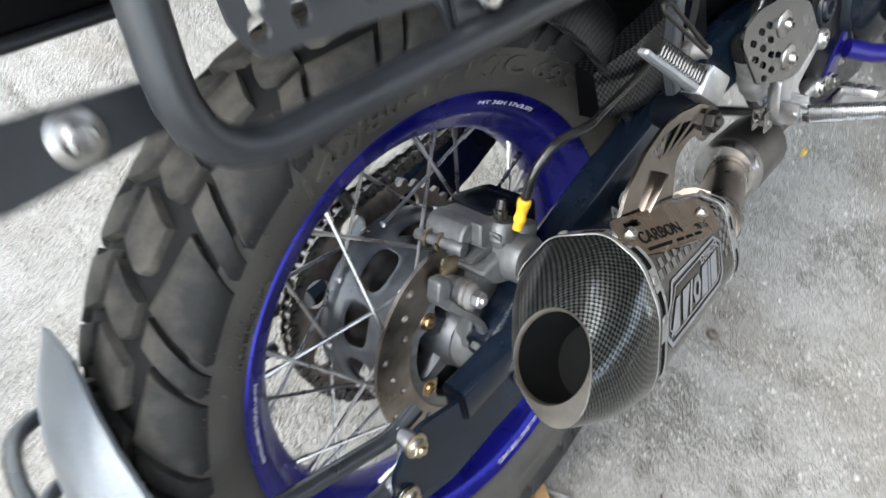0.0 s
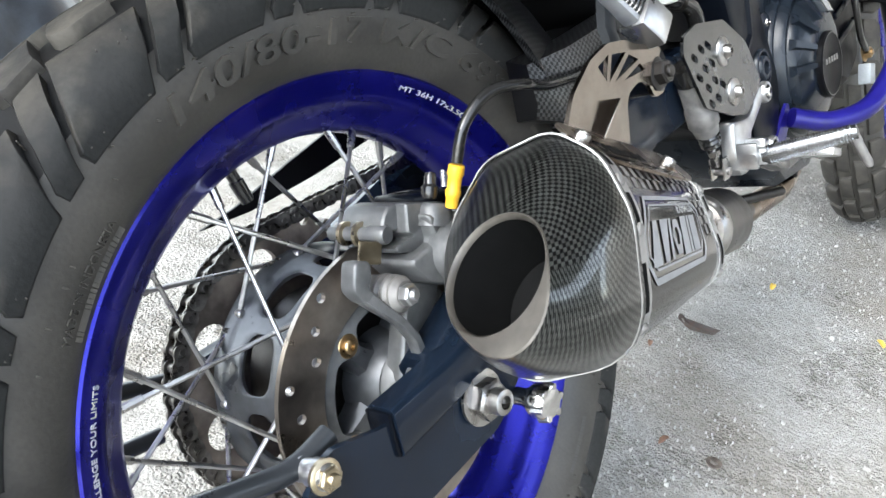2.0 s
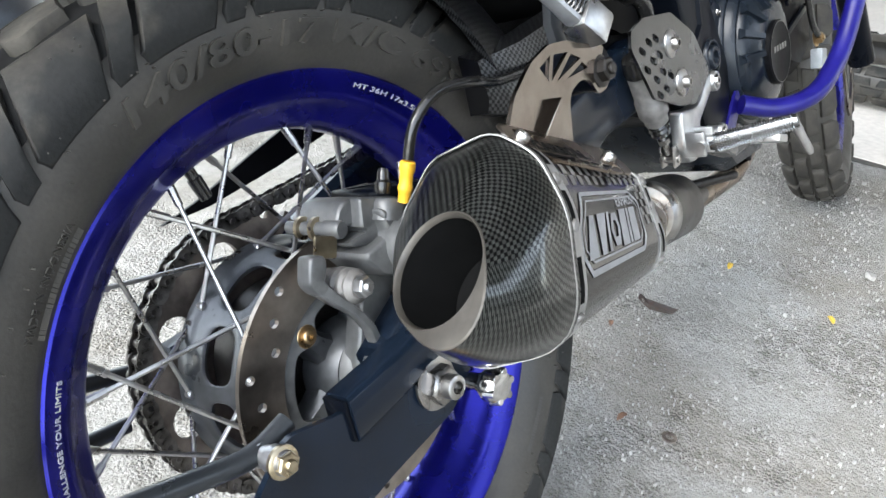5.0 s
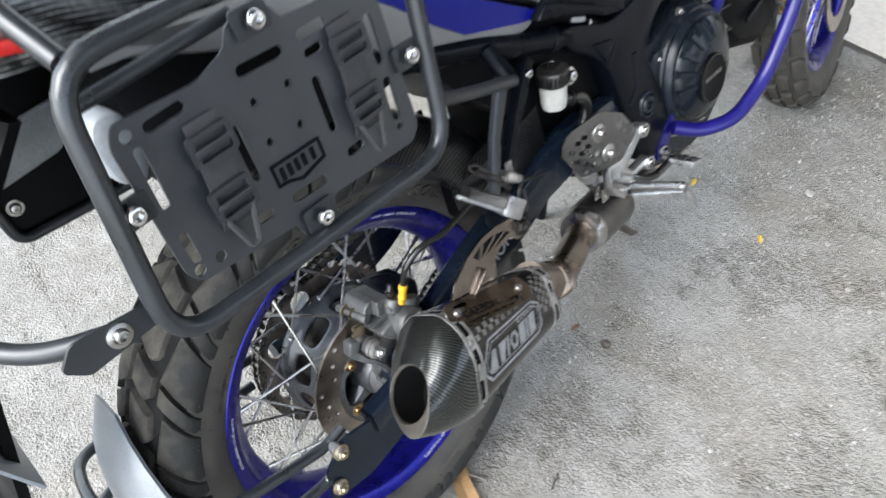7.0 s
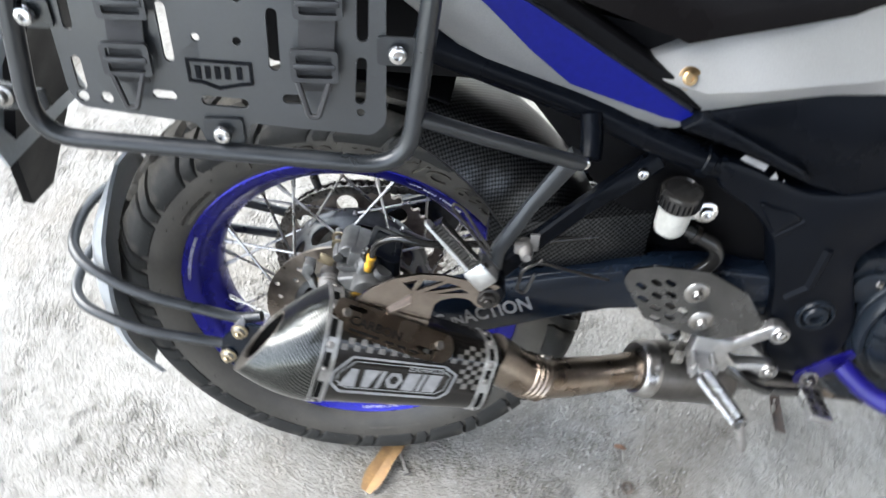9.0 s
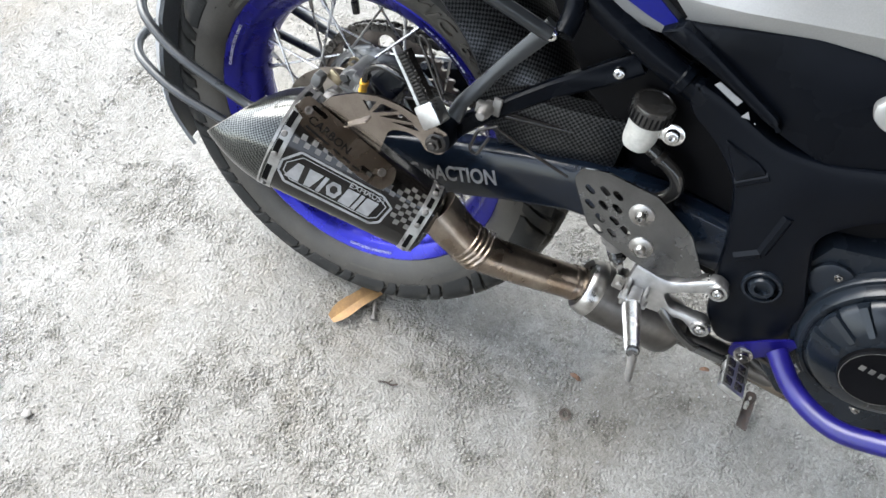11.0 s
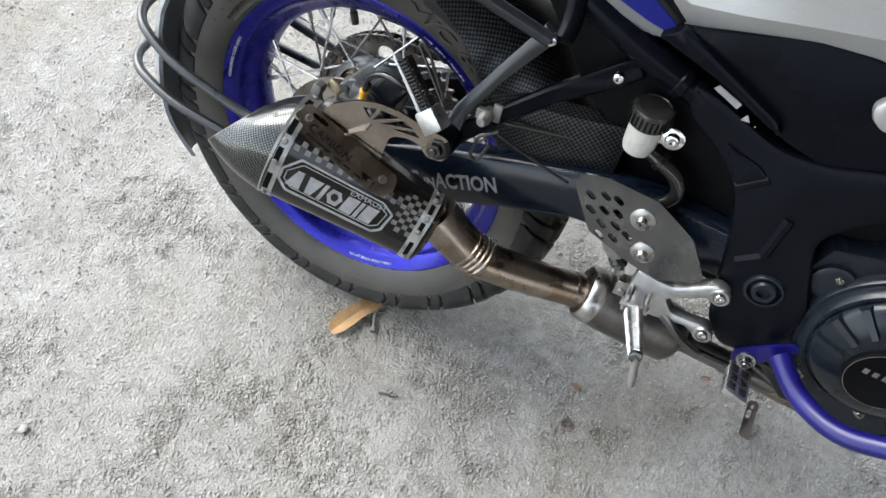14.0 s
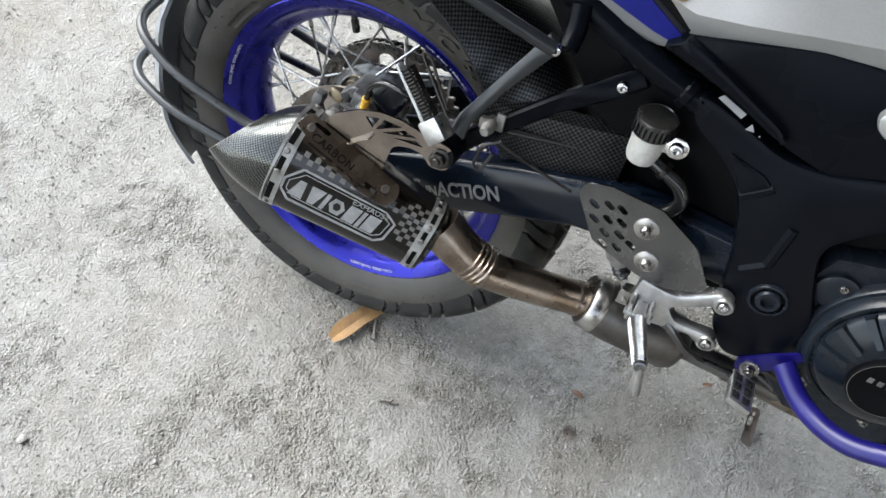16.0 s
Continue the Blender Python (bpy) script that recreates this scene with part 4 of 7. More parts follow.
mid = Vector((sum(p[0] for p in TOP) / 8, sum(p[1] for p in TOP) / 8))
loft([[V(mid.x + (x - mid.x) * f, mid.y + (y - mid.y) * f, z - 0.10 * (x - mid.x)) for x, y in TOP] for z, f in ((0.110, 0.96), (0.128, 1.0), (0.1315, 0.97), (0.1325, 0.92), (0.1325, 0.62), (0.1312, 0.60), (0.1312, 0.30))], bm=bm)
part("caliper_top_block", bm, BLACK_PAINT, caliper, "black block over the caliper top")
bm = bmesh.new()
arm_line = [cal(-0.030, -0.036, -0.098), cal(-0.0213, -0.0433, -0.103), cal(-0.0049, -0.0522, -0.105), cal(0.0104, -0.0651, -0.105), cal(0.0187, -0.0781, -0.104), cal(0.0165, -0.0940, -0.100)]
rings = []
for k, p in enumerate(arm_line):
    d = (arm_line[min(k + 1, 5)] - arm_line[max(k - 1, 0)]).normalized()
    u = d.cross(V(0, 1, 0)).normalized()
    w = (0.0056, 0.0042, 0.0034, 0.0034, 0.0040, 0.0050)[k]
    rings.append([p + u * w * a + V(0, b, 0) for a, b in ((-1, -0.003), (-0.7, -0.005), (0.7, -0.005), (1, -0.003), (1, 0.004), (0.6, 0.006), (-0.6, 0.006), (-1, 0.004))])
loft(rings, bm=bm)
cast_block(bm, [(-0.0425, -0.0140), (-0.0295, -0.0125), (-0.0275, -0.0225), (-0.0290, -0.0330), (-0.0176, -0.0450), (-0.0340, -0.0400), (-0.0425, -0.0330)], -0.104, -0.090, 0.0025)
turned(bm, (0.004, -0.072, 0.0), (0, -1, 0), [(0, 0.034), (0.010, 0.032), (0.016, 0.026), (0.030, 0.024), (0.032, 0.021)], 36)
cast_block(bm, [(0.018, -0.024), (0.050, -0.024), (0.036, -0.100), (0.014, -0.100)], -0.090, -0.074)
part("caliper_bracket", bm, CAST, caliper, "grey cast caliper bracket")
bm = bmesh.new()
c = V(-0.019, -0.088, 0.0815)
turned(bm, c, (0.10, -1, 0), [(-0.014, 0.0100), (-0.008, 0.0125), (0.000, 0.0130), (0.002, 0.0118), (0.004, 0.0138), (0.007, 0.0138), (0.009, 0.0116), (0.011, 0.0134), (0.014, 0.0134), (0.016, 0.0115), (0.019, 0.0128), (0.021, 0.0110), (0.023, 0.0090)], 28)
part("slide_pin_boot", bm, DULL_STEEL, caliper, "ribbed dusty grey slide pin boot")
part("slide_bolt", hex_bolt(c + V(0.002, -0.022, 0), (0.10, -1, 0), 0.0078, 0.008, False), ALLOY, caliper, "grey slide bolt")
bm = bmesh.new()
pin = V(-0.0125, -0.043, 0.1220)
pd = V(0.14, -1, -0.06).normalized()
turned(bm, pin, pd, [(0, 0.0052), (0.036, 0.0052), (0.037, 0.0068), (0.050, 0.0068), (0.052, 0.0058)], 16)
part("pad_pin", bm, CAST, caliper, "grey pad pin")
for f in (0.012, 0.026):
    bm = turned(bmesh.new(), pin + pd * f, pd, [(0, 0.0088), (0.0030, 0.0088)], 18)
    part("pad_plate", bm, ZINC, caliper, "gold pad backing plate")
bm = bmesh.new()
box(bm, cal(-0.019, -0.008, -0.090), (0.020, 0.003, 0.016), Matrix.Rotation(0.38, 3, "Y"), 0.002)
part("pad_backing", bm, ZINC, caliper, "dull gold pad edge")
bm = turned(bmesh.new(), cal(0.004, 0.031, -0.106), CN, [(0, 0.0050), (0.003, 0.0062), (0.008, 0.0064), (0.010, 0.0046), (0.015, 0.0044), (0.018, 0.0036), (0.019, 0.001)], 16)
part("bleed_cap", bm, HOSE, caliper, "black bleed nipple cap")
s0, s1 = V(0.0370, -0.1215, 0.133), V(0.0420, -0.1275, 0.155)
bm = turned(bmesh.new(), s0, s1 - s0, [(-0.008, 0.0044), (-0.001, 0.0046), (0, 0.0052), (0.003, 0.0057), (0.005, 0.0049), (0.013, 0.0050), (0.016, 0.0060), (0.021, 0.0057), (0.022, 0.0046)], 18)
part("banjo_sleeve", bm, YELLOW, caliper, "yellow hose sleeve")
bm = bmesh.new()
tube(bm, [s1, V(0.047, -0.134, 0.178), V(0.070, -0.142, 0.197), V(0.105, -0.148, 0.194), V(0.150, -0.130, 0.184), V(0.22, -0.115, 0.180), V(0.32, -0.100, 0.190)], 0.0042, 10, 0.02)
part("brake_hose", bm, HOSE, caliper, "glossy black brake hose")

# ---- muffler ----
A0, A1 = V(0.0, -0.2165, 0.1215), V(0.182, -0.1900, 0.0690)
AX = (A1 - A0).normalized()
OUT = (V(0, -1, 0) - AX * AX.dot(V(0, -1, 0))).normalized()
UPW = AX.cross(OUT) if AX.cross(OUT).z > 0 else OUT.cross(AX)
REAR_CUT = [(0.012, 0.055), (0.040, 0.041), (0.057, 0.010), (0.063, -0.046), (0.050, -0.068), (-0.005, -0.086), (-0.045, -0.060), (-0.055, 0.004), (-0.030, 0.040)]
FRONT_CUT = [(0.010, 0.029), (0.031, 0.026), (0.052, -0.028), (0.044, -0.050), (0.0, -0.064), (-0.036, -0.046), (-0.040, -0.010), (-0.024, 0.014)]


def reach(cut_line, phi):
    """How far a cross-section's straight-sided outline lies from its middle in one direction."""
    c, s = math.cos(phi), math.sin(phi)
    best = 0.0
    for (x0, y0), (x1, y1) in zip(cut_line, cut_line[1:] + cut_line[:1]):
        det = (x1 - x0) * s - (y1 - y0) * c
        if abs(det) < 1e-9:
            continue
        q = (y0 * c - x0 * s) / det
        if -1e-6 <= q <= 1 + 1e-6:
            best = max(best, (x0 + q * (x1 - x0)) * c + (y0 + q * (y1 - y0)) * s)
    return best


TABLE = []
for cut_line in (REAR_CUT, FRONT_CUT):
    TABLE.append([sum(reach(cut_line, 2 * math.pi * k / 360 + d) for d in np.linspace(-0.16, 0.16, 9)) / 9 for k in range(360)])


def look_up(table, phi):
    q = (phi / (2 * math.pi) * 360) % 360
    k = int(q)
    return table[k % 360] * (1 - q + k) + table[(k + 1) % 360] * (q - k)


def shell(phi, s, lift=0.0):
    """The muffler's skin: phi from outward over the top; s from 0 at the rear band to 1 at the front band."""
    r = look_up(TABLE[0], phi) * (1 - s) + look_up(TABLE[1], phi) * s + lift
    return A0.lerp(A1, s) + OUT * r * math.cos(phi) + UPW * r * math.sin(phi)


PHIS = [2 * math.pi * k / 64 for k in range(64)]
rings = [[shell(p, s) for p in PHIS] for s in np.linspace(-0.02, 1.03, 9)]
nose = [[(A1 + AX * d) + (shell(p, 1.0) - A1) * f for p in PHIS] for d, f in ((0.006, 0.95), (0.010, 0.80), (0.012, 0.60))]
muffler = part("muffler", loft(rings + nose, caps=(True, True)), SHELL, motorcycle, "dark glossy exhaust muffler with carbon end cap")
# carbon end cap that is cut off aslant round the outlet
O, ON = V(-0.0620, -0.2340, 0.1220), V(-0.73, 0.11, 0.67).normalized()
_, OU, OV = basis(ON)
LIP_R = 0.0316


def lip(phi, r, sink=0.0):
    """A ring in the plane of the outlet, in step with the skin's own angle."""
    d = shell(phi, 0.0) - A0
    d = (d - ON * d.dot(ON)).normalized()
    return O + d * r - ON * sink


tip_dir = (V(-0.092, -0.267, 0.100) - O)
tip_dir = (tip_dir - ON * tip_dir.dot(ON)).normalized()


def edge_r(phi):
    d = (lip(phi, 1.0) - O).normalized()
    return 0.0336 + 0.015 * max(0.0, d.dot(tip_dir)) ** 4


cap_rings = []
for k in range(9):
    t = k / 8
    row = []
    for p in PHIS:
        a, b = shell(p, -0.005, 0.0015), lip(p, edge_r(p))
        bulge = (shell(p, 0) - A0).normalized() * 0.005 * math.sin(math.pi * t)
        row.append(a.lerp(b, t) + bulge)
    cap_rings.append(row)
end_cap = part("end_cap", loft(cap_rings, caps=(False, False)), CARBON, muffler, "lacquered carbon end cap, cut aslant")
lip_rings = [[lip(p, edge_r(p)) for p in PHIS], [lip(p, edge_r(p) - 0.0008, -0.0008) for p in PHIS], [lip(p, LIP_R + 0.0012, -0.0006) for p in PHIS],
             [lip(p, LIP_R, 0.0008) for p in PHIS], [lip(p, LIP_R - 0.0005, 0.004) for p in PHIS]]
part("outlet_lip", loft(lip_rings, caps=(False, False)), LIP, muffler, "scuffed grey outlet lip")
core = [[lip(p, LIP_R - 0.0008, 0.003) for p in PHIS], [lip(p, LIP_R - 0.002, 0.020) for p in PHIS], [lip(p, LIP_R - 0.004, 0.045) for p in PHIS]]
part("outlet_core", loft(core, caps=(False, True)), LINER, muffler, "sooty black outlet core")


def band(s0, s1, lift=0.0018, slots=()):
    bm = bmesh.new()
    rings = [[shell(p, s0, 0.0002) for p in PHIS], [shell(p, s0, lift) for p in PHIS], [shell(p, s1, lift) for p in PHIS], [shell(p, s1, 0.0002) for p in PHIS]]
    return loft(rings, caps=(False, False), bm=bm)


def skin_patch(bm, phi0, phi1, s0, s1, lift, nu=4, nv=2):
    g = [[bm.verts.new(shell(phi0 + (phi1 - phi0) * i / nu, s0 + (s1 - s0) * j / nv, lift)) for i in range(nu + 1)] for j in range(nv + 1)]
    for j in range(nv):
        for i in range(nu):
            bm.faces.new((g[j][i], g[j][i + 1], g[j + 1][i + 1], g[j + 1][i]))


for s0, s1, dark in ((-0.030, 0.060, True), (0.935, 1.010, True)):
    b = part("band", band(s0, s1, 0.0012), BAND, muffler, "steel clamp band with long slots")
    sm, w = (s0 + s1) / 2, (s1 - s0) * 0.20
    for phi in (-0.42, 0.22, 0.86, 1.6, 2.5, -1.2, -2.0):
        bm = bmesh.new()
        skin_patch(bm, phi - 0.17, phi + 0.17, sm - w, sm + w, 0.0015, 6, 1)
        part("band_slot", bm, LINER, b, "dark long slot")
    for phi in (0.53, -0.70, 0.03, 1.25, 2.1, -1.6):
        p = shell(phi, sm, 0.0010)
        nrm = (shell(phi, sm, 0.01) - p).normalized()
        part("band_rivet", turned(bmesh.new(), p, nrm, [(-0.001, 0.0040), (0.0006, 0.0040), (0.0016, 0.0032), (0.0020, 0.0015)], 16), DULL_STEEL, b)

# printed squares on the skin, in rows along the top edge and over the front
bm = bmesh.new()
step_s, step_p = 0.036, 0.135
for i in range(25):
    for j in range(13):
        s, phi = 0.075 + step_s * i, -0.62 + step_p * j
        inside = (phi > 0.44 and phi < 0.72) or (s > 0.76 and phi > -0.35 and phi < 0.95)
        if (i + j) % 2 == 0 and inside and s < 0.92:
            skin_patch(bm, phi, phi + step_p * 0.96, s, s + step_s * 0.96, 0.0004, 2, 1)
part("checker_print", bm, PRINT_GREY, muffler, "grey printed squares")
# badge: a cut-cornered frame with plain blocks where the maker's mark stands
BX = [(0.070, -0.02), (0.155, 0.34), (0.70, 0.34), (0.78, 0.14), (0.76, -0.32), (0.71, -0.44), (0.13, -0.44), (0.070, -0.28)]


def on_skin(s, phi, h=0.0006):
    return shell(phi, s, h)


def strip_on_skin(bm, pts, width, h):
    """A printed line that follows the skin, with a given width."""
    pts = [Vector(p) for p in pts]
    ks, kp = 0.187, 0.058
    for a, b in zip(pts, pts[1:] + pts[:1]):
        d = Vector(((b.x - a.x) * ks, (b.y - a.y) * kp))
        n = Vector((-d.y, d.x)).normalized() * width / 2
        n = Vector((n.x / ks, n.y / kp))
        cells = max(2, int(d.length / 0.006))
        row0 = [bm.verts.new(on_skin(*(a.lerp(b, k / cells) + n), h)) for k in range(cells + 1)]
        row1 = [bm.verts.new(on_skin(*(a.lerp(b, k / cells) - n), h)) for k in range(cells + 1)]
        for k in range(cells):
            bm.faces.new((row0[k], row0[k + 1], row1[k + 1], row1[k]))


bm = bmesh.new()
strip_on_skin(bm, BX, 0.0030, 0.0007)
strip_on_skin(bm, [(0.10 + (x - 0.07) * 0.915, -0.06 + (y + 0.06) * 0.78) for x, y in BX], 0.0012, 0.0007)
part("badge_frame", bm, PRINT, muffler, "white printed badge frame")


def skin_poly(bm, pts, h=0.0008):
    bm.faces.new([bm.verts.new(on_skin(s, p, h)) for s, p in pts])


# plain blocks: full, tapered up, tapered down, a bar, a six-sided ring
x = 0.115
for w, kind in ((0.092, "up"), (0.092, "down"), (0.026, "full"), (0.104, "ring"), (0.078, "full"), (0.026, "full"), (0.080, "full")):
    bm = bmesh.new()
    if kind == "ring":
        for k in range(6):
            t0, t1 = math.radians(60 * k), math.radians(60 * k + 60)
            skin_poly(bm, [(x + w / 2 + 0.012 + a * math.cos(t), -0.12 + a * 4.1 * math.sin(t)) for a, t in ((w * 0.25, t0), (w * 0.50, t0), (w * 0.50, t1), (w * 0.25, t1))])
    else:
        low, high = {"up": (1.0, 0.45), "down": (0.45, 1.0), "full": (1.0, 1.0)}[kind]
        for k in range(4):
            f0, f1 = k / 4, (k + 1) / 4
            quad = []
            for f, g in ((f0, 0), (f1, 0), (f1, 1), (f0, 1)):
                wide = low + (high - low) * g
                quad.append((x + w * (0.5 + (f - 0.5) * wide) + 0.024 * g, -0.33 + 0.42 * g))
            skin_poly(bm, quad)
    x += w + 0.011
    part("badge_block", bm, PRINT, muffler, "plain white printed block")
bm = bmesh.new()
written(bm, "EXHAUST", 0.0105, lambda x, z, h: shell(0.195 + z / 0.052, 0.615 + x / 0.187, 0.0008 + h), 0.0001, 0.0001, 1.0)
part("badge_lettering", bm, PRINT, muffler, "small white lettering")

# hanger: slotted strap on the skin, and a lasercut arm up to the frame
strap = round_outline([(-0.005, -0.014), (0.0, 0.016), (0.130, 0.016), (0.137, 0.0), (0.130, -0.015), (0.10, -0.019), (0.03, -0.018)], 0.006)
slots_h = [slot(0.014, 0.009, 0.030, 0.009, 0.0028), slot(0.098, -0.008, 0.112, -0.008, 0.0028)]
SB1, SB2 = V(0.0284, -0.2322, 0.1625), V(0.1265, -0.2300, 0.1205)
H_A = (SB2 - SB1).normalized()
H_N = (shell(0.93, 0.4, 0.01) - shell(0.93, 0.4)).normalized()
H_N = (H_N - H_A * H_N.dot(H_A)).normalized()
H_U = H_N.cross(H_A)
HS = SB1 - H_A * 0.012 - H_U * 0.002 + H_N * 0.0055
bm = plate(strap, slots_h, HS, H_A, H_U, 0.002)
hanger = part("exhaust_hanger", bm, BURNT, motorcycle, "lasercut tinted steel exhaust hanger")
bm = bmesh.new()
written(bm, "CARBON", 0.0135, lambda x, z, h: HS + H_A * (0.047 + x) + H_U * (-0.004 + z) + H_N * (0.0012 + h), 0.0002, 0.0001, 1.05)
for k in range(3):
    x0 = 0.060 + 0.014 * k
    p = [HS + H_A * (x0 + a) + H_U * (-0.0145 + b) + H_N * 0.0013 for a, b in ((0, 0), (0.010, 0), (0.010, 0.0022), (0, 0.0022))]
    bm.faces.new([bm.verts.new(q) for q in p])
p = [HS + H_A * a + H_U * b + H_N * 0.0013 for a, b in ((0.020, -0.0145), (0.052, -0.0145), (0.054, -0.012), (0.020, -0.012))]
bm.faces.new([bm.verts.new(q) for q in p])
part("strap_cutout", bm, LINER, hanger, "dark cut-out lettering")
for a, b in ((0.012, 0.002), (0.1187, 0.002)):
    p = HS + H_A * a + H_U * b + H_N * 0.001
    part("strap_bolt", turned(bmesh.new(), p, H_N, [(0, 0.0050), (0.0018, 0.0050), (0.0035, 0.0042), (0.0035, 0.0024), (0.0015, 0.0022), (0.0015, 0.0002)], 16), STEEL, hanger)
# arm: outline in its own sheet, from the strap up to the peg bolt
G0, GA, GU = V(0, -0.2255, 0), V(1, 0.092, 0).normalized(), V(0, 0, 1)
GN = GA.cross(GU)
arm = [(0.034, 0.168), (0.050, 0.188), (0.078, 0.204), (0.105, 0.2105), (0.130, 0.209), (0.150, 0.2035), (0.168, 0.200), (0.188, 0.196), (0.195, 0.180), (0.186, 0.164), (0.168, 0.163), (0.158, 0.176), (0.143, 0.179),
       (0.127, 0.175), (0.121, 0.169), (0.1135, 0.131), (0.104, 0.133), (0.066, 0.149), (0.046, 0.158)]
cut = [[(0.087, 0.1985), (0.104, 0.2035), (0.096, 0.1875)], [(0.109, 0.2030), (0.130, 0.2010), (0.100, 0.1870)], [(0.134, 0.1990), (0.148, 0.1935), (0.108, 0.1855)], [(0.149, 0.1905), (0.157, 0.1850), (0.122, 0.1840)]]
part("hanger_arm", plate(round_outline(arm, 0.005), cut, G0, GA, GU, 0.003), HANGER_STEEL, hanger, "tinted steel arm with triangular cut-outs")
bm = bmesh.new()
box(bm, G0 + GA * 0.083 + GU * 0.166 + GN * 0.004, (0.034, 0.008, 0.0025), Matrix.Rotation(-0.62, 3, "Y"), 0.0006)
part("gusset", bm, HANGER_STEEL, hanger)
PEG = V(0.1766, -0.1955, 0.1785)
part("hanger_bolt", hex_bolt(PEG + V(0, -0.0145, 0), (0, -1, 0.1), 0.0092, 0.008), DARK_STEEL, hanger, "dark flange bolt")
bm = turned(bmesh.new(), PEG + V(0, 0.030, 0), (0, -1, 0.1), [(0, 0.014), (0.012, 0.018), (0.042, 0.018), (0.0455, 0.016)], 26)
part("hanger_bush", bm, BLACK_PAINT, hanger, "black rubber bush")

# ---- link pipe and catalyst ----
bm = bmesh.new()
path = [A1 + AX * 0.006, V(0.222, -0.184, 0.037), V(0.253, -0.176, 0.016), V(0.318, -0.149, -0.001), V(0.391, -0.116, -0.018)]
tube(bm, path, 0.0225, 28, 0.030, radii=(0.0285, 0.0230))
link = part("link_pipe", bm, BURNT, motorcycle, "heat-tinted steel link pipe with weld rings")
for f in (0.35, 0.55, 0.75, 0.95):
    d = (path[2] - path[1]).normalized()
    ring_bm = turned(bmesh.new(), path[1].lerp(path[2], f), d, [(-0.0035, 0.0262), (-0.0015, 0.0292 - 0.0012 * f), (0.0015, 0.0292 - 0.0012 * f), (0.0035, 0.0262)], 28)
    part("weld_ring", ring_bm, BURNT, link)
bm = bmesh.new()
dp = (path[4] - path[3]).normalized()
turned(bm, path[3].lerp(path[4], 0.72), dp, [(-0.002, 0.0225), (0, 0.0240), (0.012, 0.0240), (0.014, 0.0228)], 28)
part("pipe_sleeve", bm, BURNT, link)
bm = bmesh.new()
for a, b in ((V(0.223, -0.165, 0.045), V(0.266, -0.163, 0.041)),):
    d = (b - a).normalized()
    _, u, v = basis(d)
    coil = [a + d * ((b - a).length * k / 90) + 0.0034 * (math.cos(k * 0.7) * u + math.sin(k * 0.7) * v) for k in range(91)]
    tube(bm, coil, 0.0009, 5, 0)
part("retaining_spring", bm, STEEL, link, "small coil retaining spring")
catalyst_axis = V(0.94, 0.20, -0.24).normalized()
CC = V(0.396, -0.113, -0.019)
bm = turned(bmesh.new(), CC, catalyst_axis, [(-0.012, 0.0260), (-0.012, 0.0335), (-0.008, 0.0370), (0.002, 0.0390), (0.008, 0.0390), (0.010, 0.0375)], 40)
cat = part("pipe_collar", bm, STEEL, motorcycle, "bright steel collar on the exhaust box")
bm = turned(bmesh.new(), CC, catalyst_axis, [(0.006, 0.0385), (0.03, 0.0400), (0.118, 0.0405), (0.128, 0.036), (0.142, 0.016), (0.40, 0.014)], 40)
part("exhaust_box", bm, BOX_STEEL, cat, "dark exhaust box")

# ---- pannier rack ----
RY = -0.2265
bm = bmesh.new()
tube(bm, [(x, RY, z) for x, z in ((-0.03, 0.588), (-0.205, 0.592), (-0.232, 0.372), (0.094, 0.352), (0.114, 0.545), (0.105, 0.598), (-0.03, 0.588))], 0.0085, 16, 0.042)
rack = part("pannier_rack", bm, TUBE_PAINT, motorcycle, "dark grey tubular pannier rack with webbing plate")
rack.matrix_basis = pose(-0.0635, -0.2385, 0.4612 + RIDE, -1.45, 0, 3.58) @ pose(0.0605, 0.2345, -0.4695 - RIDE)
bm = bmesh.new()
tube(bm, [(0.104, RY, 0.402), (0.16, -0.212, 0.378), (0.262, -0.184, 0.337)], 0.0075, 12, 0.03)
part("front_stay", bm, TUBE_PAINT, rack)
bm = bmesh.new()
tube(bm, [(-0.258, RY + 0.022, 0.400), (-0.31, -0.17, 0.405), (-0.345, -0.10, 0.425), (-0.36, 0.04, 0.45)], 0.0085, 12, 0.03)
part("rear_crossbar", bm, TUBE_PAINT, rack)
out = round_outline([(-0.015, -0.014), (0.055, -0.006), (0.055, 0.012), (-0.015, 0.016), (-0.03, 0.0)], 0.004)
part("rear_tab", plate(out, [], (-0.275, RY + 0.019, 0.399), (1, 0, -0.1), (0, 0, 1), 0.004), TUBE_PAINT, rack)
part("rear_tab_bolt", cap_bolt((-0.258, RY + 0.016, 0.400), (0, -1, 0), 0.0065, 0.006), STEEL, rack, "bright socket bolt")
bm = bmesh.new()
tube(bm, [(-0.19, RY + 0.01, 0.590), (-0.20, -0.16, 0.64), (-0.12, -0.12, 0.66)], 0.0085, 12, 0.03)
tube(bm, [(-0.20, RY + 0.03, 0.555), (-0.05, -0.19, 0.560)], 0.006, 10, 0)
part("top_stay", bm, TUBE_PAINT, rack)
mask = round_outline([(-0.186, 0.540), (-0.114, 0.536), (-0.083, 0.546), (-0.073, 0.562), (-0.034, 0.562), (-0.026, 0.546), (0.066, 0.540), (0.074, 0.520),
                      (0.074, 0.392), (0.062, 0.380), (0.0, 0.384), (-0.044, 0.388), (-0.050, 0.366), (-0.084, 0.366), (-0.090, 0.386), (-0.186, 0.398), (-0.194, 0.412), (-0.194, 0.526)], 0.006)
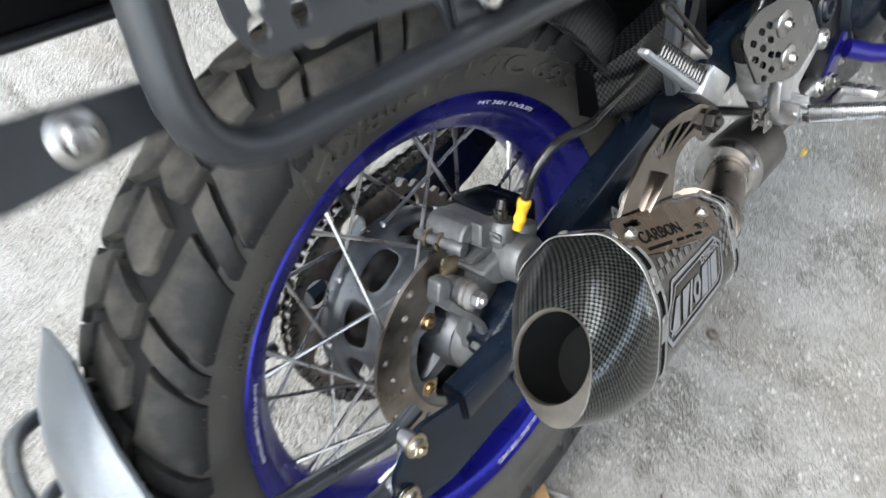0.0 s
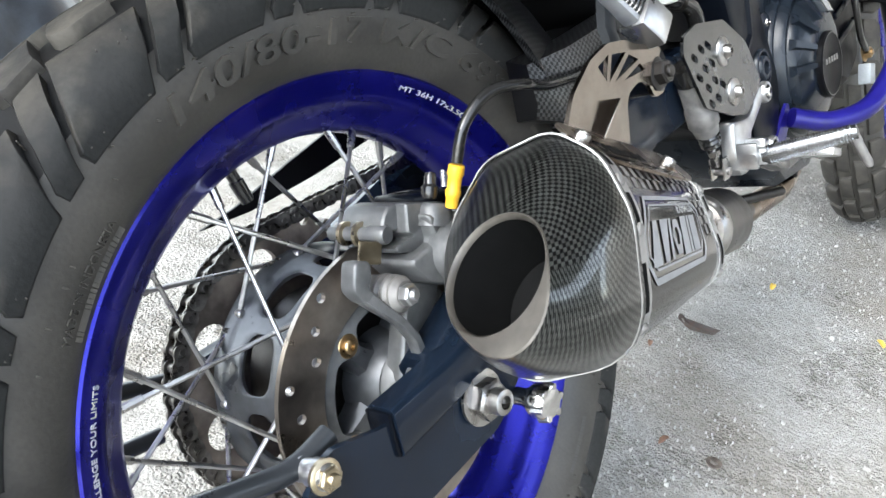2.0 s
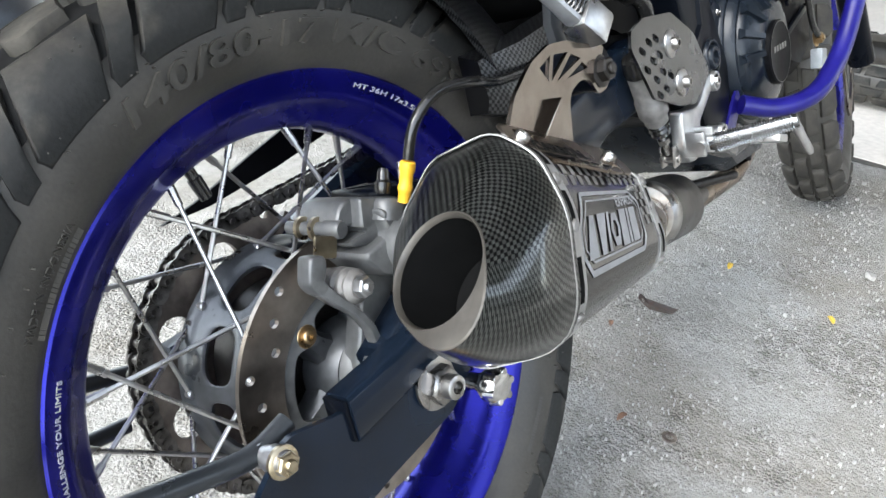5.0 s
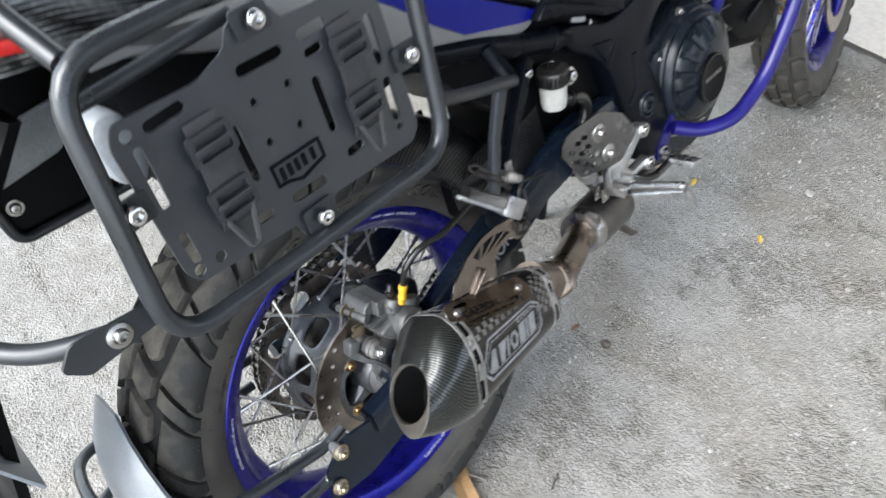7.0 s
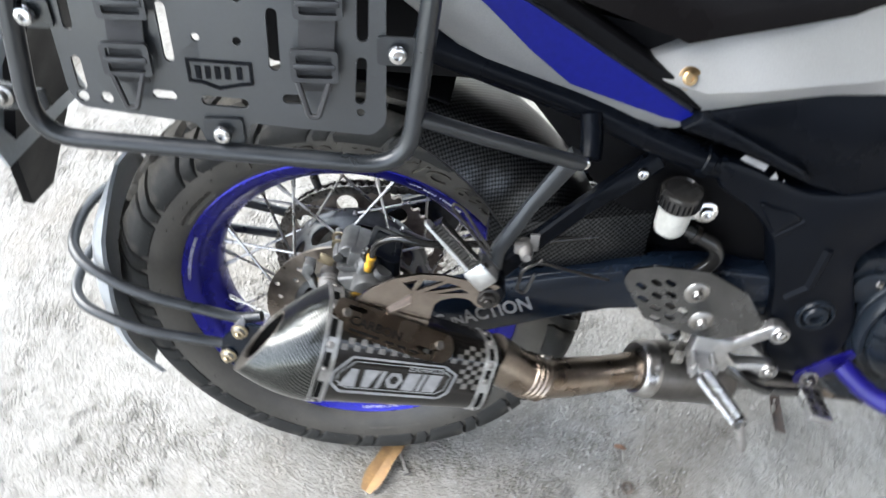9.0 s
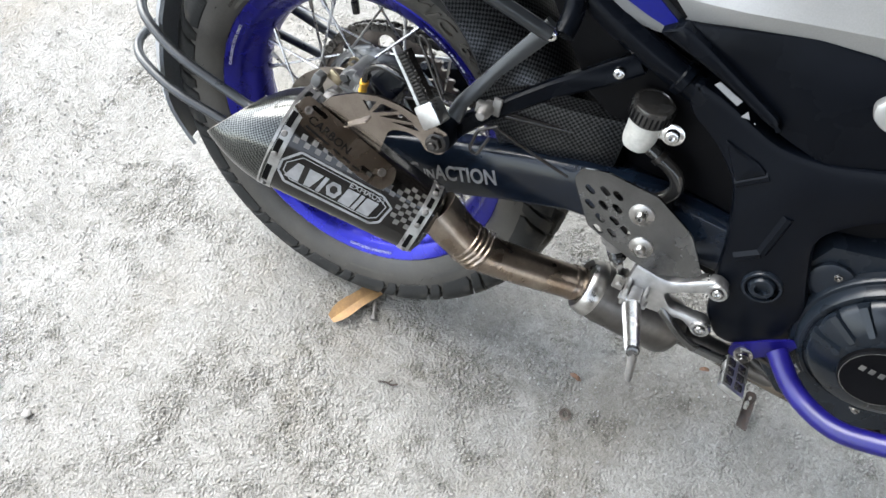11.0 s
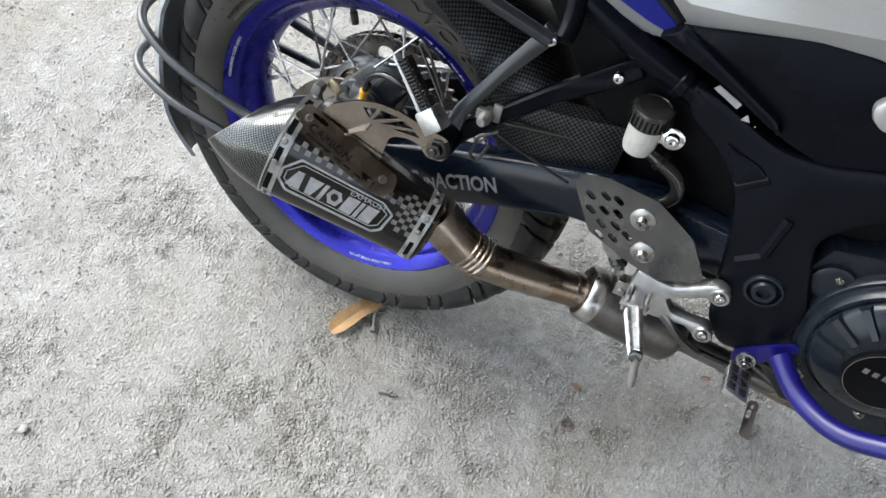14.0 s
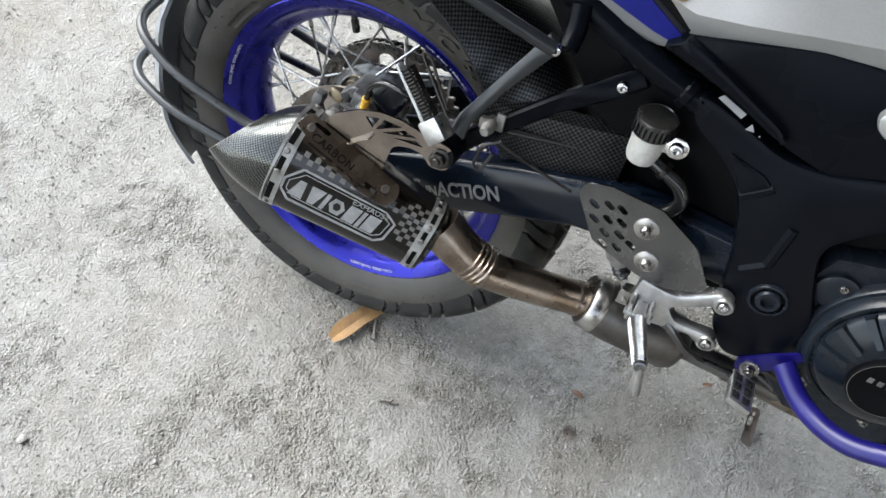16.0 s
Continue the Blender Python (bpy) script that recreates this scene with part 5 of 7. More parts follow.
cuts = [slot(-0.178, 0.514, -0.180, 0.470, 0.0040), slot(-0.181, 0.440, -0.181, 0.418, 0.0040), slot(-0.104, 0.488, -0.104, 0.446, 0.0042), 
        slot(-0.079, 0.408, -0.048, 0.406, 0.0046), slot(-0.017, 0.486, -0.018, 0.442, 0.0046), slot(-0.077, 0.526, -0.040, 0.524, 0.0050), slot(-0.014, 0.526, 0.008, 0.526, 0.0050),
        slot(0.056, 0.508, 0.055, 0.470, 0.0048), slot(0.054, 0.448, 0.052, 0.414, 0.0045), slot(-0.162, 0.526, -0.135, 0.527, 0.0048), slot(-0.014, 0.510, -0.002, 0.510, 0.0040),
        slot(-0.010, 0.412, 0.002, 0.412, 0.0045), slot(-0.120, 0.412, -0.108, 0.411, 0.0042)]
for x, z in ((-0.078, 0.4995), (-0.043, 0.4975), (-0.080, 0.4640), (-0.047, 0.4620), (-0.180, 0.528), (-0.183, 0.408), (-0.163, 0.407), (0.052, 0.402)):
    cuts.append(slot(x, z, x + 1e-7, z, 0.0036 if x > -0.1 else 0.0052, 6))
bm = plate(mask, cuts, (0, RY + 0.008, 0), (1, 0, 0), (0, 0, 1), 0.003)
mplate = part("webbing_plate", bm, PLATE_PAINT, rack, "black steel plate with long slots")
for x, z in ((0.084, 0.460), (-0.053, 0.557), (-0.206, 0.480), (-0.067, 0.381)):
    part("plate_bolt", cap_bolt((x, RY - 0.002, z), (0, -1, 0), 0.0078, 0.006, False), CHROME, mplate, "bright socket bolt")
    tab = round_outline([(-0.017, -0.012), (0.017, -0.012), (0.017, 0.012), (-0.017, 0.012)], 0.004)
    part("plate_tab", plate(tab, [], (x, RY + 0.004, z), (1, 0, 0), (0, 0, 1), 0.003), TUBE_PAINT, mplate)
bm = bmesh.new()
out = [(-0.091, 0.446), (-0.037, 0.444), (-0.037, 0.424), (-0.050, 0.422), (-0.066, 0.4185), (-0.080, 0.424), (-0.091, 0.425)]
inn = [(-0.0885, 0.4435), (-0.0395, 0.4415), (-0.0395, 0.4265), (-0.051, 0.4245), (-0.066, 0.4215), (-0.0795, 0.4265), (-0.0885, 0.4275)]
plate(out, [inn], (0, RY + 0.0057, 0), (1, 0, 0), (0, 0, 1), 0.0012, bm=bm)
for x in (-0.082, -0.074, -0.066, -0.058, -0.048):
    box(bm, (x, RY + 0.0057, 0.434), (0.0042, 0.0012, 0.011), None, 0)
part("plate_mark", bm, BLACK_PAINT, mplate, "plain embossed mark")


def strap_with_buckle(x, z0, z1):
    bm = bmesh.new()
    n = 14
    rings = []
    for k in range(n + 1):
        z = z0 + (z1 - z0) * k / n
        y = RY + 0.003 - 0.004 * math.sin(math.pi * k / n) ** 0.5
        xx = x + (z - z0) * 0.10
        rings.append([V(xx - 0.0145, y, z), V(xx + 0.0145, y, z), V(xx + 0.0145, y + 0.0018, z), V(xx - 0.0145, y + 0.0018, z)])
    loft(rings, bm=bm)
    s = part("strap", bm, WEBBING, mplate, "black webbing strap")
    for f, h in ((0.26, 0.028), (0.78, 0.026)):
        z = z0 + (z1 - z0) * f
        xx = x + (z - z0) * 0.10
        fr = round_outline([(-0.0195, -h / 2), (0.0195, -h / 2), (0.0195, h / 2), (-0.0195, h / 2)], 0.004)
        ho = [round_outline([(-0.0145, -h / 2 + 0.004), (0.0145, -h / 2 + 0.004), (0.0145, -0.002), (-0.0145, -0.002)], 0.002),
              round_outline([(-0.0145, 0.002), (0.0145, 0.002), (0.0145, h / 2 - 0.004), (-0.0145, h / 2 - 0.004)], 0.002)]
        bm = plate(fr, ho, (xx, RY - 0.0045, z), (1, 0, 0), (0, 0, 1), 0.0045)
        box(bm, (xx, RY - 0.0055, z), (0.034, 0.0055, 0.005), None, 0.001)
        part("buckle", bm, BUCKLE, s, "black plastic ladder buckle")
    bm = bmesh.new()
    tube(bm, [(x - 0.012, RY - 0.005, z0 + 0.012), (x - 0.004, RY - 0.008, z0 - 0.018), (x + 0.004, RY - 0.008, z0 - 0.018), (x + 0.014, RY - 0.005, z0 + 0.012)], 0.0026, 6, 0.003)
    part("strap_tail", bm, WEBBING, s)


strap_with_buckle(-0.137, 0.424, 0.514)
strap_with_buckle(0.014, 0.422, 0.522)

# the same rack on the far side
bm = bmesh.new()
tube(bm, [(x, -RY, z) for x, z in ((-0.03, 0.588), (-0.205, 0.592), (-0.232, 0.372), (0.094, 0.352), (0.114, 0.545), (0.105, 0.598), (-0.03, 0.588))], 0.0085, 14, 0.042)
far = part("far_pannier_rack", bm, TUBE_PAINT, motorcycle, "dark grey tubular pannier rack on the far side")
bm = plate(mask, cuts, (0, -RY - 0.008, 0), (1, 0, 0), (0, 0, 1), 0.003)
part("webbing_plate", bm, TUBE_PAINT, far)

# ---- hoop bars and rear flap ----
bm = bmesh.new()
tube(bm, [(-0.105, -0.114, 0.028), (-0.135, -0.114, 0.020), (-0.27, -0.118, 0.058), (-0.352, -0.092, 0.092), (-0.368, 0.0, 0.100), (-0.352, 0.092, 0.092), (-0.10, 0.114, 0.02)], 0.0072, 14, 0.040)
hoop = part("hoop_bar", bm, TUBE_PAINT, motorcycle, "dark tubular hoop round the rear tyre")
bm = bmesh.new()
tube(bm, [(-0.130, -0.114, -0.022), (-0.160, -0.114, -0.030), (-0.28, -0.120, -0.008), (-0.368, -0.096, 0.014), (-0.384, 0.0, 0.020), (-0.368, 0.096, 0.014), (-0.12, 0.114, -0.02)], 0.0072, 14, 0.040)
part("lower_hoop", bm, TUBE_PAINT, hoop)
for x, z in ((-0.129, 0.020), (-0.150, -0.027)):
    bm = turned(bmesh.new(), (x, -0.114, z), (0, -1, 0), [(0, 0.0085), (0.004, 0.0085), (0.005, 0.007), (0.012, 0.007), (0.013, 0.009), (0.02, 0.009), (0.028, 0.0075)], 18)
    part("spacer", bm, ALLOY, hoop)
    part("hoop_bolt", hex_bolt((x, -0.1365, z), (0, -1, 0), 0.0080, 0.0065), ZINC, hoop, "yellow zinc flange bolt")
rings = []
for k in range(15):
    f = k / 14
    t = math.radians(147 + 60 * f)
    w = 0.098 * min(1.0, 0.30 + 2.8 * f) - 0.020 * max(0, f - 0.75) * 4
    r = 0.350 + 0.005 * f
    side = 0.040 * min(1.0, f * 3)
    row = []
    for q in np.linspace(-1, 1, 13):
        rr = r - side * abs(q) ** 4
        row.append(V(rr * math.cos(t), q * w, rr * math.sin(t)))
    for q in np.linspace(1, -1, 13):
        rr = r - 0.004 - side * abs(q) ** 4
        row.append(V(rr * math.cos(t), q * (w - 0.004), rr * math.sin(t)))
    rings.append(row)
flap = part("rear_flap", loft(rings), GREY_PLASTIC, motorcycle, "grey plastic flap hugging the rear tyre")

# ---- carbon hugger over the tyre ----
rings = []
for k in range(15):
    f = k / 14
    t = math.radians(76 - 62 * f)
    r = 0.347 + 0.010 * f
    w = 0.103 + 0.002 * f
    drop = 0.034 + 0.062 * min(1.0, f * 1.5)
    row = []
    for q in np.linspace(-1, 1, 25):
        rr = r - drop * abs(q) ** 4.0
        row.append(V(rr * math.cos(t), q * w, rr * math.sin(t)))
    for q in np.linspace(1, -1, 25):
        rr = r - 0.004 - drop * abs(q) ** 4.0
        row.append(V(rr * math.cos(t), q * (w - 0.004), rr * math.sin(t)))
    rings.append(row)
hugger = part("rear_hugger", loft(rings), CARBON_WIDE, motorcycle, "carbon-look hugger over the rear tyre")
rings = []
for x, z0, z1, y in ((0.175, 0.155, 0.20, -0.100), (0.23, 0.140, 0.205, -0.106), (0.29, 0.138, 0.215, -0.106), (0.36, 0.150, 0.225, -0.100)):
    rings.append([V(x, y, z0), V(x, y - 0.004, z0 + 0.012), V(x, y, z1), V(x, y + 0.02, z1 + 0.006), V(x, y + 0.02, z0)])
part("hugger_side", loft(rings), CARBON_WIDE, hugger)


# ---- pillion peg and its stay ----
bm = bmesh.new()
rings = []
for p, w in ((V(0.254, -0.155, 0.330), 0.0100), (V(0.215, -0.160, 0.268), 0.0074), (V(0.184, -0.172, 0.214), 0.0080), (V(0.179, -0.182, 0.186), 0.011)):
    u = V(0.45, 0.1, 0.85).normalized().cross(V(0, 1, 0)).normalized() * w
    rings.append([p + u + V(0, -0.003, 0), p + u * 0.7 + V(0, -0.005, 0), p - u * 0.7 + V(0, -0.005, 0), p - u + V(0, -0.003, 0), p - u + V(0, 0.004, 0), p + u + V(0, 0.004, 0)])
loft(rings, bm=bm)
stay = part("pillion_stay", bm, TUBE_PAINT, motorcycle, "dark flat pillion footrest stay")
rings = []
for p, w in ((V(0.181, -0.174, 0.178), 0.012), (V(0.215, -0.160, 0.208), 0.0095), (V(0.27, -0.142, 0.255), 0.0095), (V(0.318, -0.124, 0.286), 0.0125), (V(0.345, -0.114, 0.306), 0.012)):
    d = V(0.65, 0.25, 0.55).normalized()
    u = d.cross(V(0, 1, 0)).normalized() * w
    rings.append([p + u + V(0, -0.003, 0), p + u * 0.7 + V(0, -0.006, 0), p - u * 0.7 + V(0, -0.006, 0), p - u + V(0, -0.003, 0), p - u + V(0, 0.006, 0), p + u + V(0, 0.006, 0)])
part("lower_stay", loft(rings), BLACK_PAINT, stay)
for p in ((0.257, -0.166, 0.327), (0.328, -0.124, 0.293)):
    part("stay_bolt", cap_bolt(V(*p), (0, -1, 0.05), 0.0064, 0.008, False), CHROME, stay, "bright socket bolt")
base, tip = V(0.1613, -0.2110, 0.2203), V(0.1112, -0.1980, 0.2692)
d = (tip - base).normalized()
_, u, v = basis(d, (0, 1, 0))
near = -1 if u.x > 0 else 1
bm = bmesh.new()
rings = []
for f, w, h in ((0.0, 0.0034, 0.0070), (0.3, 0.0030, 0.0060), (0.9, 0.0026, 0.0056), (0.98, 0.0024, 0.0050), (1.0, 0.0016, 0.0030)):
    p = base.lerp(tip, f) + u * 0.0075 * near * (1 - 0.2 * f)
    rings.append([p + u * w * a + v * h * b for a, b in ((-1, -0.6), (-0.6, -1), (0.6, -1), (1, -0.6), (1, 0.6), (0.6, 1), (-0.6, 1), (-1, 0.6))])
loft(rings, bm=bm)
peg = part("pillion_peg", bm, PEG_ALLOY, motorcycle, "folded alloy pillion peg with ribbed rubber")
bm = bmesh.new()
tube(bm, [base - u * 0.020 * near, base.lerp(tip, 0.93) - u * 0.026 * near, base.lerp(tip, 0.97) - u * 0.030 * near, base.lerp(tip, 0.85) - u * 0.034 * near, base - u * 0.024 * near + d * 0.006], 0.0017, 8, 0.004)
part("peg_spring_wire", bm, DARK_STEEL, peg, "bent steel wire loop")
bm = bmesh.new()
rings = []
for k in range(45):
    p = base.lerp(tip, 0.08 + 0.80 * k / 44) - u * 0.0015 * near
    h = 0.0078 if k % 3 else 0.0058
    w = 0.0070
    rings.append([p + u * w * a + v * h * b for a, b in ((-1, -0.7), (-0.7, -1), (0.7, -1), (1, -0.7), (1, 0.7), (0.7, 1), (-0.7, 1), (-1, 0.7))])
loft(rings, bm=bm)
part("peg_rubber", bm, HOSE, peg, "ribbed black rubber")
bm = bmesh.new()
box(bm, base + d * -0.008, (0.025, 0.022, 0.027), Matrix((u, -v, d)).transposed(), 0.003)
part("peg_clevis", bm, ALLOY, peg)
bm = bmesh.new()
turned(bm, (0.213, -0.160, 0.216), (0, -1, 0.1), [(0, 0.0075), (0.02, 0.0075), (0.022, 0.006), (0.028, 0.006), (0.030, 0.0045)], 16)
box(bm, (0.208, -0.172, 0.219), (0.014, 0.010, 0.012), None, 0.002)
box(bm, (0.222, -0.166, 0.222), (0.010, 0.004, 0.022), None, 0.001)
adj = part("brake_switch", bm, DULL_STEEL, motorcycle, "small zinc bracket with nut")
bm = bmesh.new()
tube(bm, [(0.232, -0.178, 0.208), (0.212, -0.182, 0.196), (0.208, -0.184, 0.168), (0.218, -0.184, 0.164), (0.226, -0.180, 0.19)], 0.0019, 8, 0.006)
tube(bm, [(0.226, -0.170, 0.200), (0.27, -0.15, 0.172), (0.318, -0.135, 0.150)], 0.0018, 8, 0.02)
part("return_spring_wire", bm, DARK_STEEL, adj)

# ---- rider's footrest group ----
HEEL = round_outline([(0.327, 0.176), (0.331, 0.192), (0.359, 0.200), (0.419, 0.196), (0.458, 0.174), (0.470, 0.166), (0.500, 0.122), (0.494, 0.112), (0.454, 0.094), (0.42, 0.100), (0.361, 0.121)], 0.004)
hh = []
for x, z in ((0.348, 0.170), (0.364, 0.176), (0.379, 0.177), (0.354, 0.151), (0.3685, 0.157), (0.384, 0.160), (0.371, 0.138), (0.387, 0.143), (0.403, 0.136), (0.390, 0.125), (0.374, 0.122)):
    hh.append(slot(x - 0.0035, z + 0.0020, x + 0.0035, z - 0.0020, 0.0034, 4))
bm = plate(HEEL, hh, (0, -0.1575, 0), (1, 0, 0), (0, 0, 1), 0.003)
rest = part("heel_plate", bm, HEEL_ALLOY, motorcycle, "brushed alloy heel plate with oblong holes")
rest.matrix_basis = pose(0.001, -0.0005, -0.004)
for x, z in ((0.411, 0.166), (0.427, 0.123)):
    bm = turned(bmesh.new(), (x, -0.1585, z), (0, -1, 0), [(0, 0.0145), (0.002, 0.0140), (0.004, 0.009), (0.004, 0.0066), (0.0085, 0.0060), (0.010, 0.0045), (0.010, 0.003), (0.007, 0.0028)], 24)
    part("plate_bolt", bm, STEEL, rest, "bright domed bolt in a cup washer")
FORK = round_outline([(0.432, 0.092), (0.462, 0.0870), (0.4793, 0.0880), (0.509, 0.1115), (0.5230, 0.1170), (0.5370, 0.1090), (0.5350, 0.0950), (0.5190, 0.0940),
                      (0.4760, 0.0660), (0.4900, 0.0490), (0.5180, 0.0500), (0.5340, 0.0520), (0.5450, 0.0400), (0.5360, 0.0270), (0.5230, 0.0300), (0.5100, 0.0380), (0.4916, 0.0330), (0.4501, 0.0284), (0.4373, 0.0330), (0.4300, 0.0515)], 0.006)
bm = slab(FORK, -0.153, -0.138, 0.0048)
bracket = part("footrest_bracket", bm, ALLOY, rest, "forked alloy footrest bracket")
for x, z in ((0.5265, 0.1030), (0.5330, 0.0395)):
    bm = turned(bmesh.new(), (x, -0.150, z), (0, -1, 0), [(0, 0.0122), (0.004, 0.0120), (0.006, 0.0108), (0.006, 0.0082), (0.003, 0.0080)], 26)
    part("bracket_eye", bm, ALLOY, bracket)
for x, y, z in ((0.5265, -0.1525, 0.1030), (0.5330, -0.1525, 0.0395)):
    part("bracket_bolt", cap_bolt(V(x, y, z), (0, -1, 0), 0.0066, 0.006, False), CHROME, rest, "bright socket bolt")
pb, pt = V(0.4475, -0.172, 0.045), V(0.4665, -0.258, 0.0605)
bm = bmesh.new()
for q in (-1, 1):
    box(bm, pb + V(0.0115 * q, 0.012, 0.004), (0.005, 0.028, 0.028), None, 0.003)
box(bm, pb + V(0, 0.006, 0.002), (0.015, 0.030, 0.018), None, 0.003)
turned(bm, pb + V(-0.017, 0.003, 0.002), (1, 0, 0), [(0, 0.0055), (0.034, 0.0055)], 14)
fp = part("rider_peg", bm, ALLOY, motorcycle, "knurled alloy rider footpeg")
dd = (pt - pb).normalized()
_, u, v = basis(dd)
bm = bmesh.new()
turned(bm, pb, dd, [(0.002, 0.0095), (0.008, 0.0106), (0.085, 0.0078), (0.090, 0.0072), (0.091, 0.005)], 22)
barrel = part("peg_barrel", bm, HEEL_ALLOY, fp, "bright knurled barrel")
bm = bmesh.new()
for k in range(31):
    p = pb + dd * (0.010 + 0.0025 * k)
    r = 0.0106 - 0.0027 * k / 31
    for q in range(22):
        t = 2 * math.pi * q / 22 + (k % 2) * 0.1428
        o = (math.cos(t) * u + math.sin(t) * v)
        tang = (-math.sin(t) * u + math.cos(t) * v) * 0.0015
        vs = [bm.verts.new(p + o * (r - 0.0004) + tang), bm.verts.new(p + o * (r - 0.0004) + dd * 0.0012), bm.verts.new(p + o * (r - 0.0004) - tang), bm.verts.new(p + o * (r - 0.0004) - dd * 0.0012)]
        top = bm.verts.new(p + o * (r + 0.0009))
        for i in range(4):
            bm.faces.new((vs[i], vs[(i + 1) % 4], top))
part("peg_knurl", bm, CHROME, barrel)
bm = bmesh.new()
turned(bm, pt + V(0, 0.004, 0), V(0.28, -0.30, -1), [(-0.004, 0.0052), (0.012, 0.0052), (0.014, 0.0046), (0.036, 0.0046), (0.041, 0.003)], 14)
part("feeler", bm, DULL_STEEL, fp, "grey peg feeler")

# brake pedal
bm = bmesh.new()
rings = []
for x, y, z, h in ((0.452, -0.140, 0.048, 0.011), (0.486, -0.150, 0.034, 0.008), (0.515, -0.158, 0.017, 0.0065), (0.536, -0.163, 0.012, 0.0065), (0.560, -0.163, 0.012, 0.0065), (0.588, -0.160, 0.010, 0.0065)):
    rings.append([V(x, y + a * 0.0045, z + b * h) for a, b in ((-1, -0.6), (-0.5, -1), (0.5, -1), (1, -0.6), (1, 0.6), (0.5, 1), (-0.5, 1), (-1, 0.6))])
loft(rings, bm=bm)
pedal = part("brake_pedal", bm, HEEL_ALLOY, motorcycle, "dull grey brake pedal with ribbed pad")
tilt = Matrix.Rotation(0.30, 3, "Y")
bm = bmesh.new()
box(bm, (0.592, -0.179, 0.010), (0.032, 0.050, 0.010), tilt, 0.003)
padf = part("pedal_pad", bm, ALLOY, pedal, "bright ribbed pedal pad")
for i in (-1, 1):
    for j in (-1, 0, 1):
        bm = bmesh.new()
        box(bm, (0.592 + 0.0070 * i, -0.179 + 0.0145 * j, 0.0155 - 0.0022 * i), (0.0095, 0.0105, 0.003), tilt, 0.001)
        part("pad_rubber", bm, HOSE, padf)
# rear master cylinder
bm = bmesh.new()
m0, m1 = V(0.372, -0.140, 0.150), V(0.430, -0.136, 0.030)
md = (m1 - m0).normalized()
turned(bm, m0, md, [(0.006, 0.009), (0.012, 0.0135), (0.040, 0.0140), (0.042, 0.0155), (0.060, 0.0158), (0.064, 0.0130), (0.072, 0.0125), (0.074, 0.0105)], 24)
master = part("master_cylinder", bm, DULL_STEEL, motorcycle, "grey brake master cylinder")
bm = turned(bmesh.new(), m0, md, [(-0.012, 0.0080), (-0.010, 0.0130), (0.002, 0.0150), (0.008, 0.0145), (0.010, 0.0115)], 22)
part("hose_joint", bm, HOSE, master, "black rubber hose joint")
bm = turned(bmesh.new(), m0, md, [(0.073, 0.0100), (0.076, 0.0118), (0.079, 0.0100), (0.082, 0.0116), (0.085, 0.0098), (0.088, 0.0108), (0.091, 0.0060)], 22)
part("dust_boot", bm, HOSE, master, "black ribbed dust boot")
bm = bmesh.new()
turned(bm, m0, md, [(0.090, 0.0035), (0.118, 0.0035)], 12)
turned(bm, m0, md, [(0.096, 0.0068), (0.102, 0.0068)], 6)
box(bm, m0 + md * 0.122 + V(0, -0.007, 0), (0.014, 0.003, 0.024), None, 0.002)
box(bm, m0 + md * 0.122 + V(0, 0.007, 0), (0.014, 0.003, 0.024), None, 0.002)
turned(bm, m0 + md * 0.126 + V(0, 0.011, 0), (0, -1, 0), [(0, 0.0045), (0.022, 0.0045), (0.0225, 0.003)], 14)
part("clevis", bm, STEEL, master, "zinc clevis and pin")

# brake fluid reservoir
r0, rd = V(0.3735, -0.122, 0.2285), V(0.0, -0.12, 1).normalized()
bm = turned(bmesh.new(), r0, rd, [(-0.010, 0.009), (-0.008, 0.0165), (-0.002, 0.0180), (0.028, 0.0190), (0.034, 0.0190)], 32)
res = part("fluid_reservoir", bm, WHITE_PLASTIC, motorcycle, "milky white brake fluid reservoir with black cap")
bm = turned(bmesh.new(), r0, rd, [(0.0290, 0.0215), (0.0310, 0.0232), (0.047, 0.0232), (0.0505, 0.0220), (0.0515, 0.0180), (0.0505, 0.0172), (0.0505, 0.001)], 32)
_, u, v = basis(rd)
res_cap = part("reservoir_cap", bm, HOSE, res, "ribbed black cap")
for k in range(26):
    t = 2 * math.pi * k / 26
    bm = bmesh.new()
    box(bm, r0 + rd * 0.0395 + (math.cos(t) * u + math.sin(t) * v) * 0.0232, (0.0018, 0.0018, 0.013), Matrix((u, v, rd)).transposed() @ Matrix.Rotation(t, 3, "Z"), 0)
    part("cap_rib", bm, PLASTIC, res_cap)
bm = bmesh.new()
box(bm, (0.396, -0.125, 0.2495), (0.032, 0.010, 0.019), None, 0.004)
part("reservoir_lug", bm, WHITE_PLASTIC, res)
part("reservoir_bolt", cap_bolt((0.404, -0.1305, 0.2520), (0, -1, 0.1), 0.0078, 0.007), CHROME, res, "bright socket bolt")
bm = bmesh.new()
tube(bm, [(0.384, -0.122, 0.224), (0.402, -0.126, 0.2185), (0.4265, -0.128, 0.208), (0.436, -0.127, 0.188), (0.424, -0.126, 0.166), (0.405, -0.124, 0.150)], 0.0085, 14, 0.02)
part("reservoir_hose", bm, HOSE, res, "bent black rubber hose")
bm = turned(bmesh.new(), (0.400, -0.1255, 0.2190), V(0.9, -0.1, -0.4), [(0, 0.0102), (0.006, 0.0102)], 18)
part("hose_clip", bm, DARK_STEEL, res)

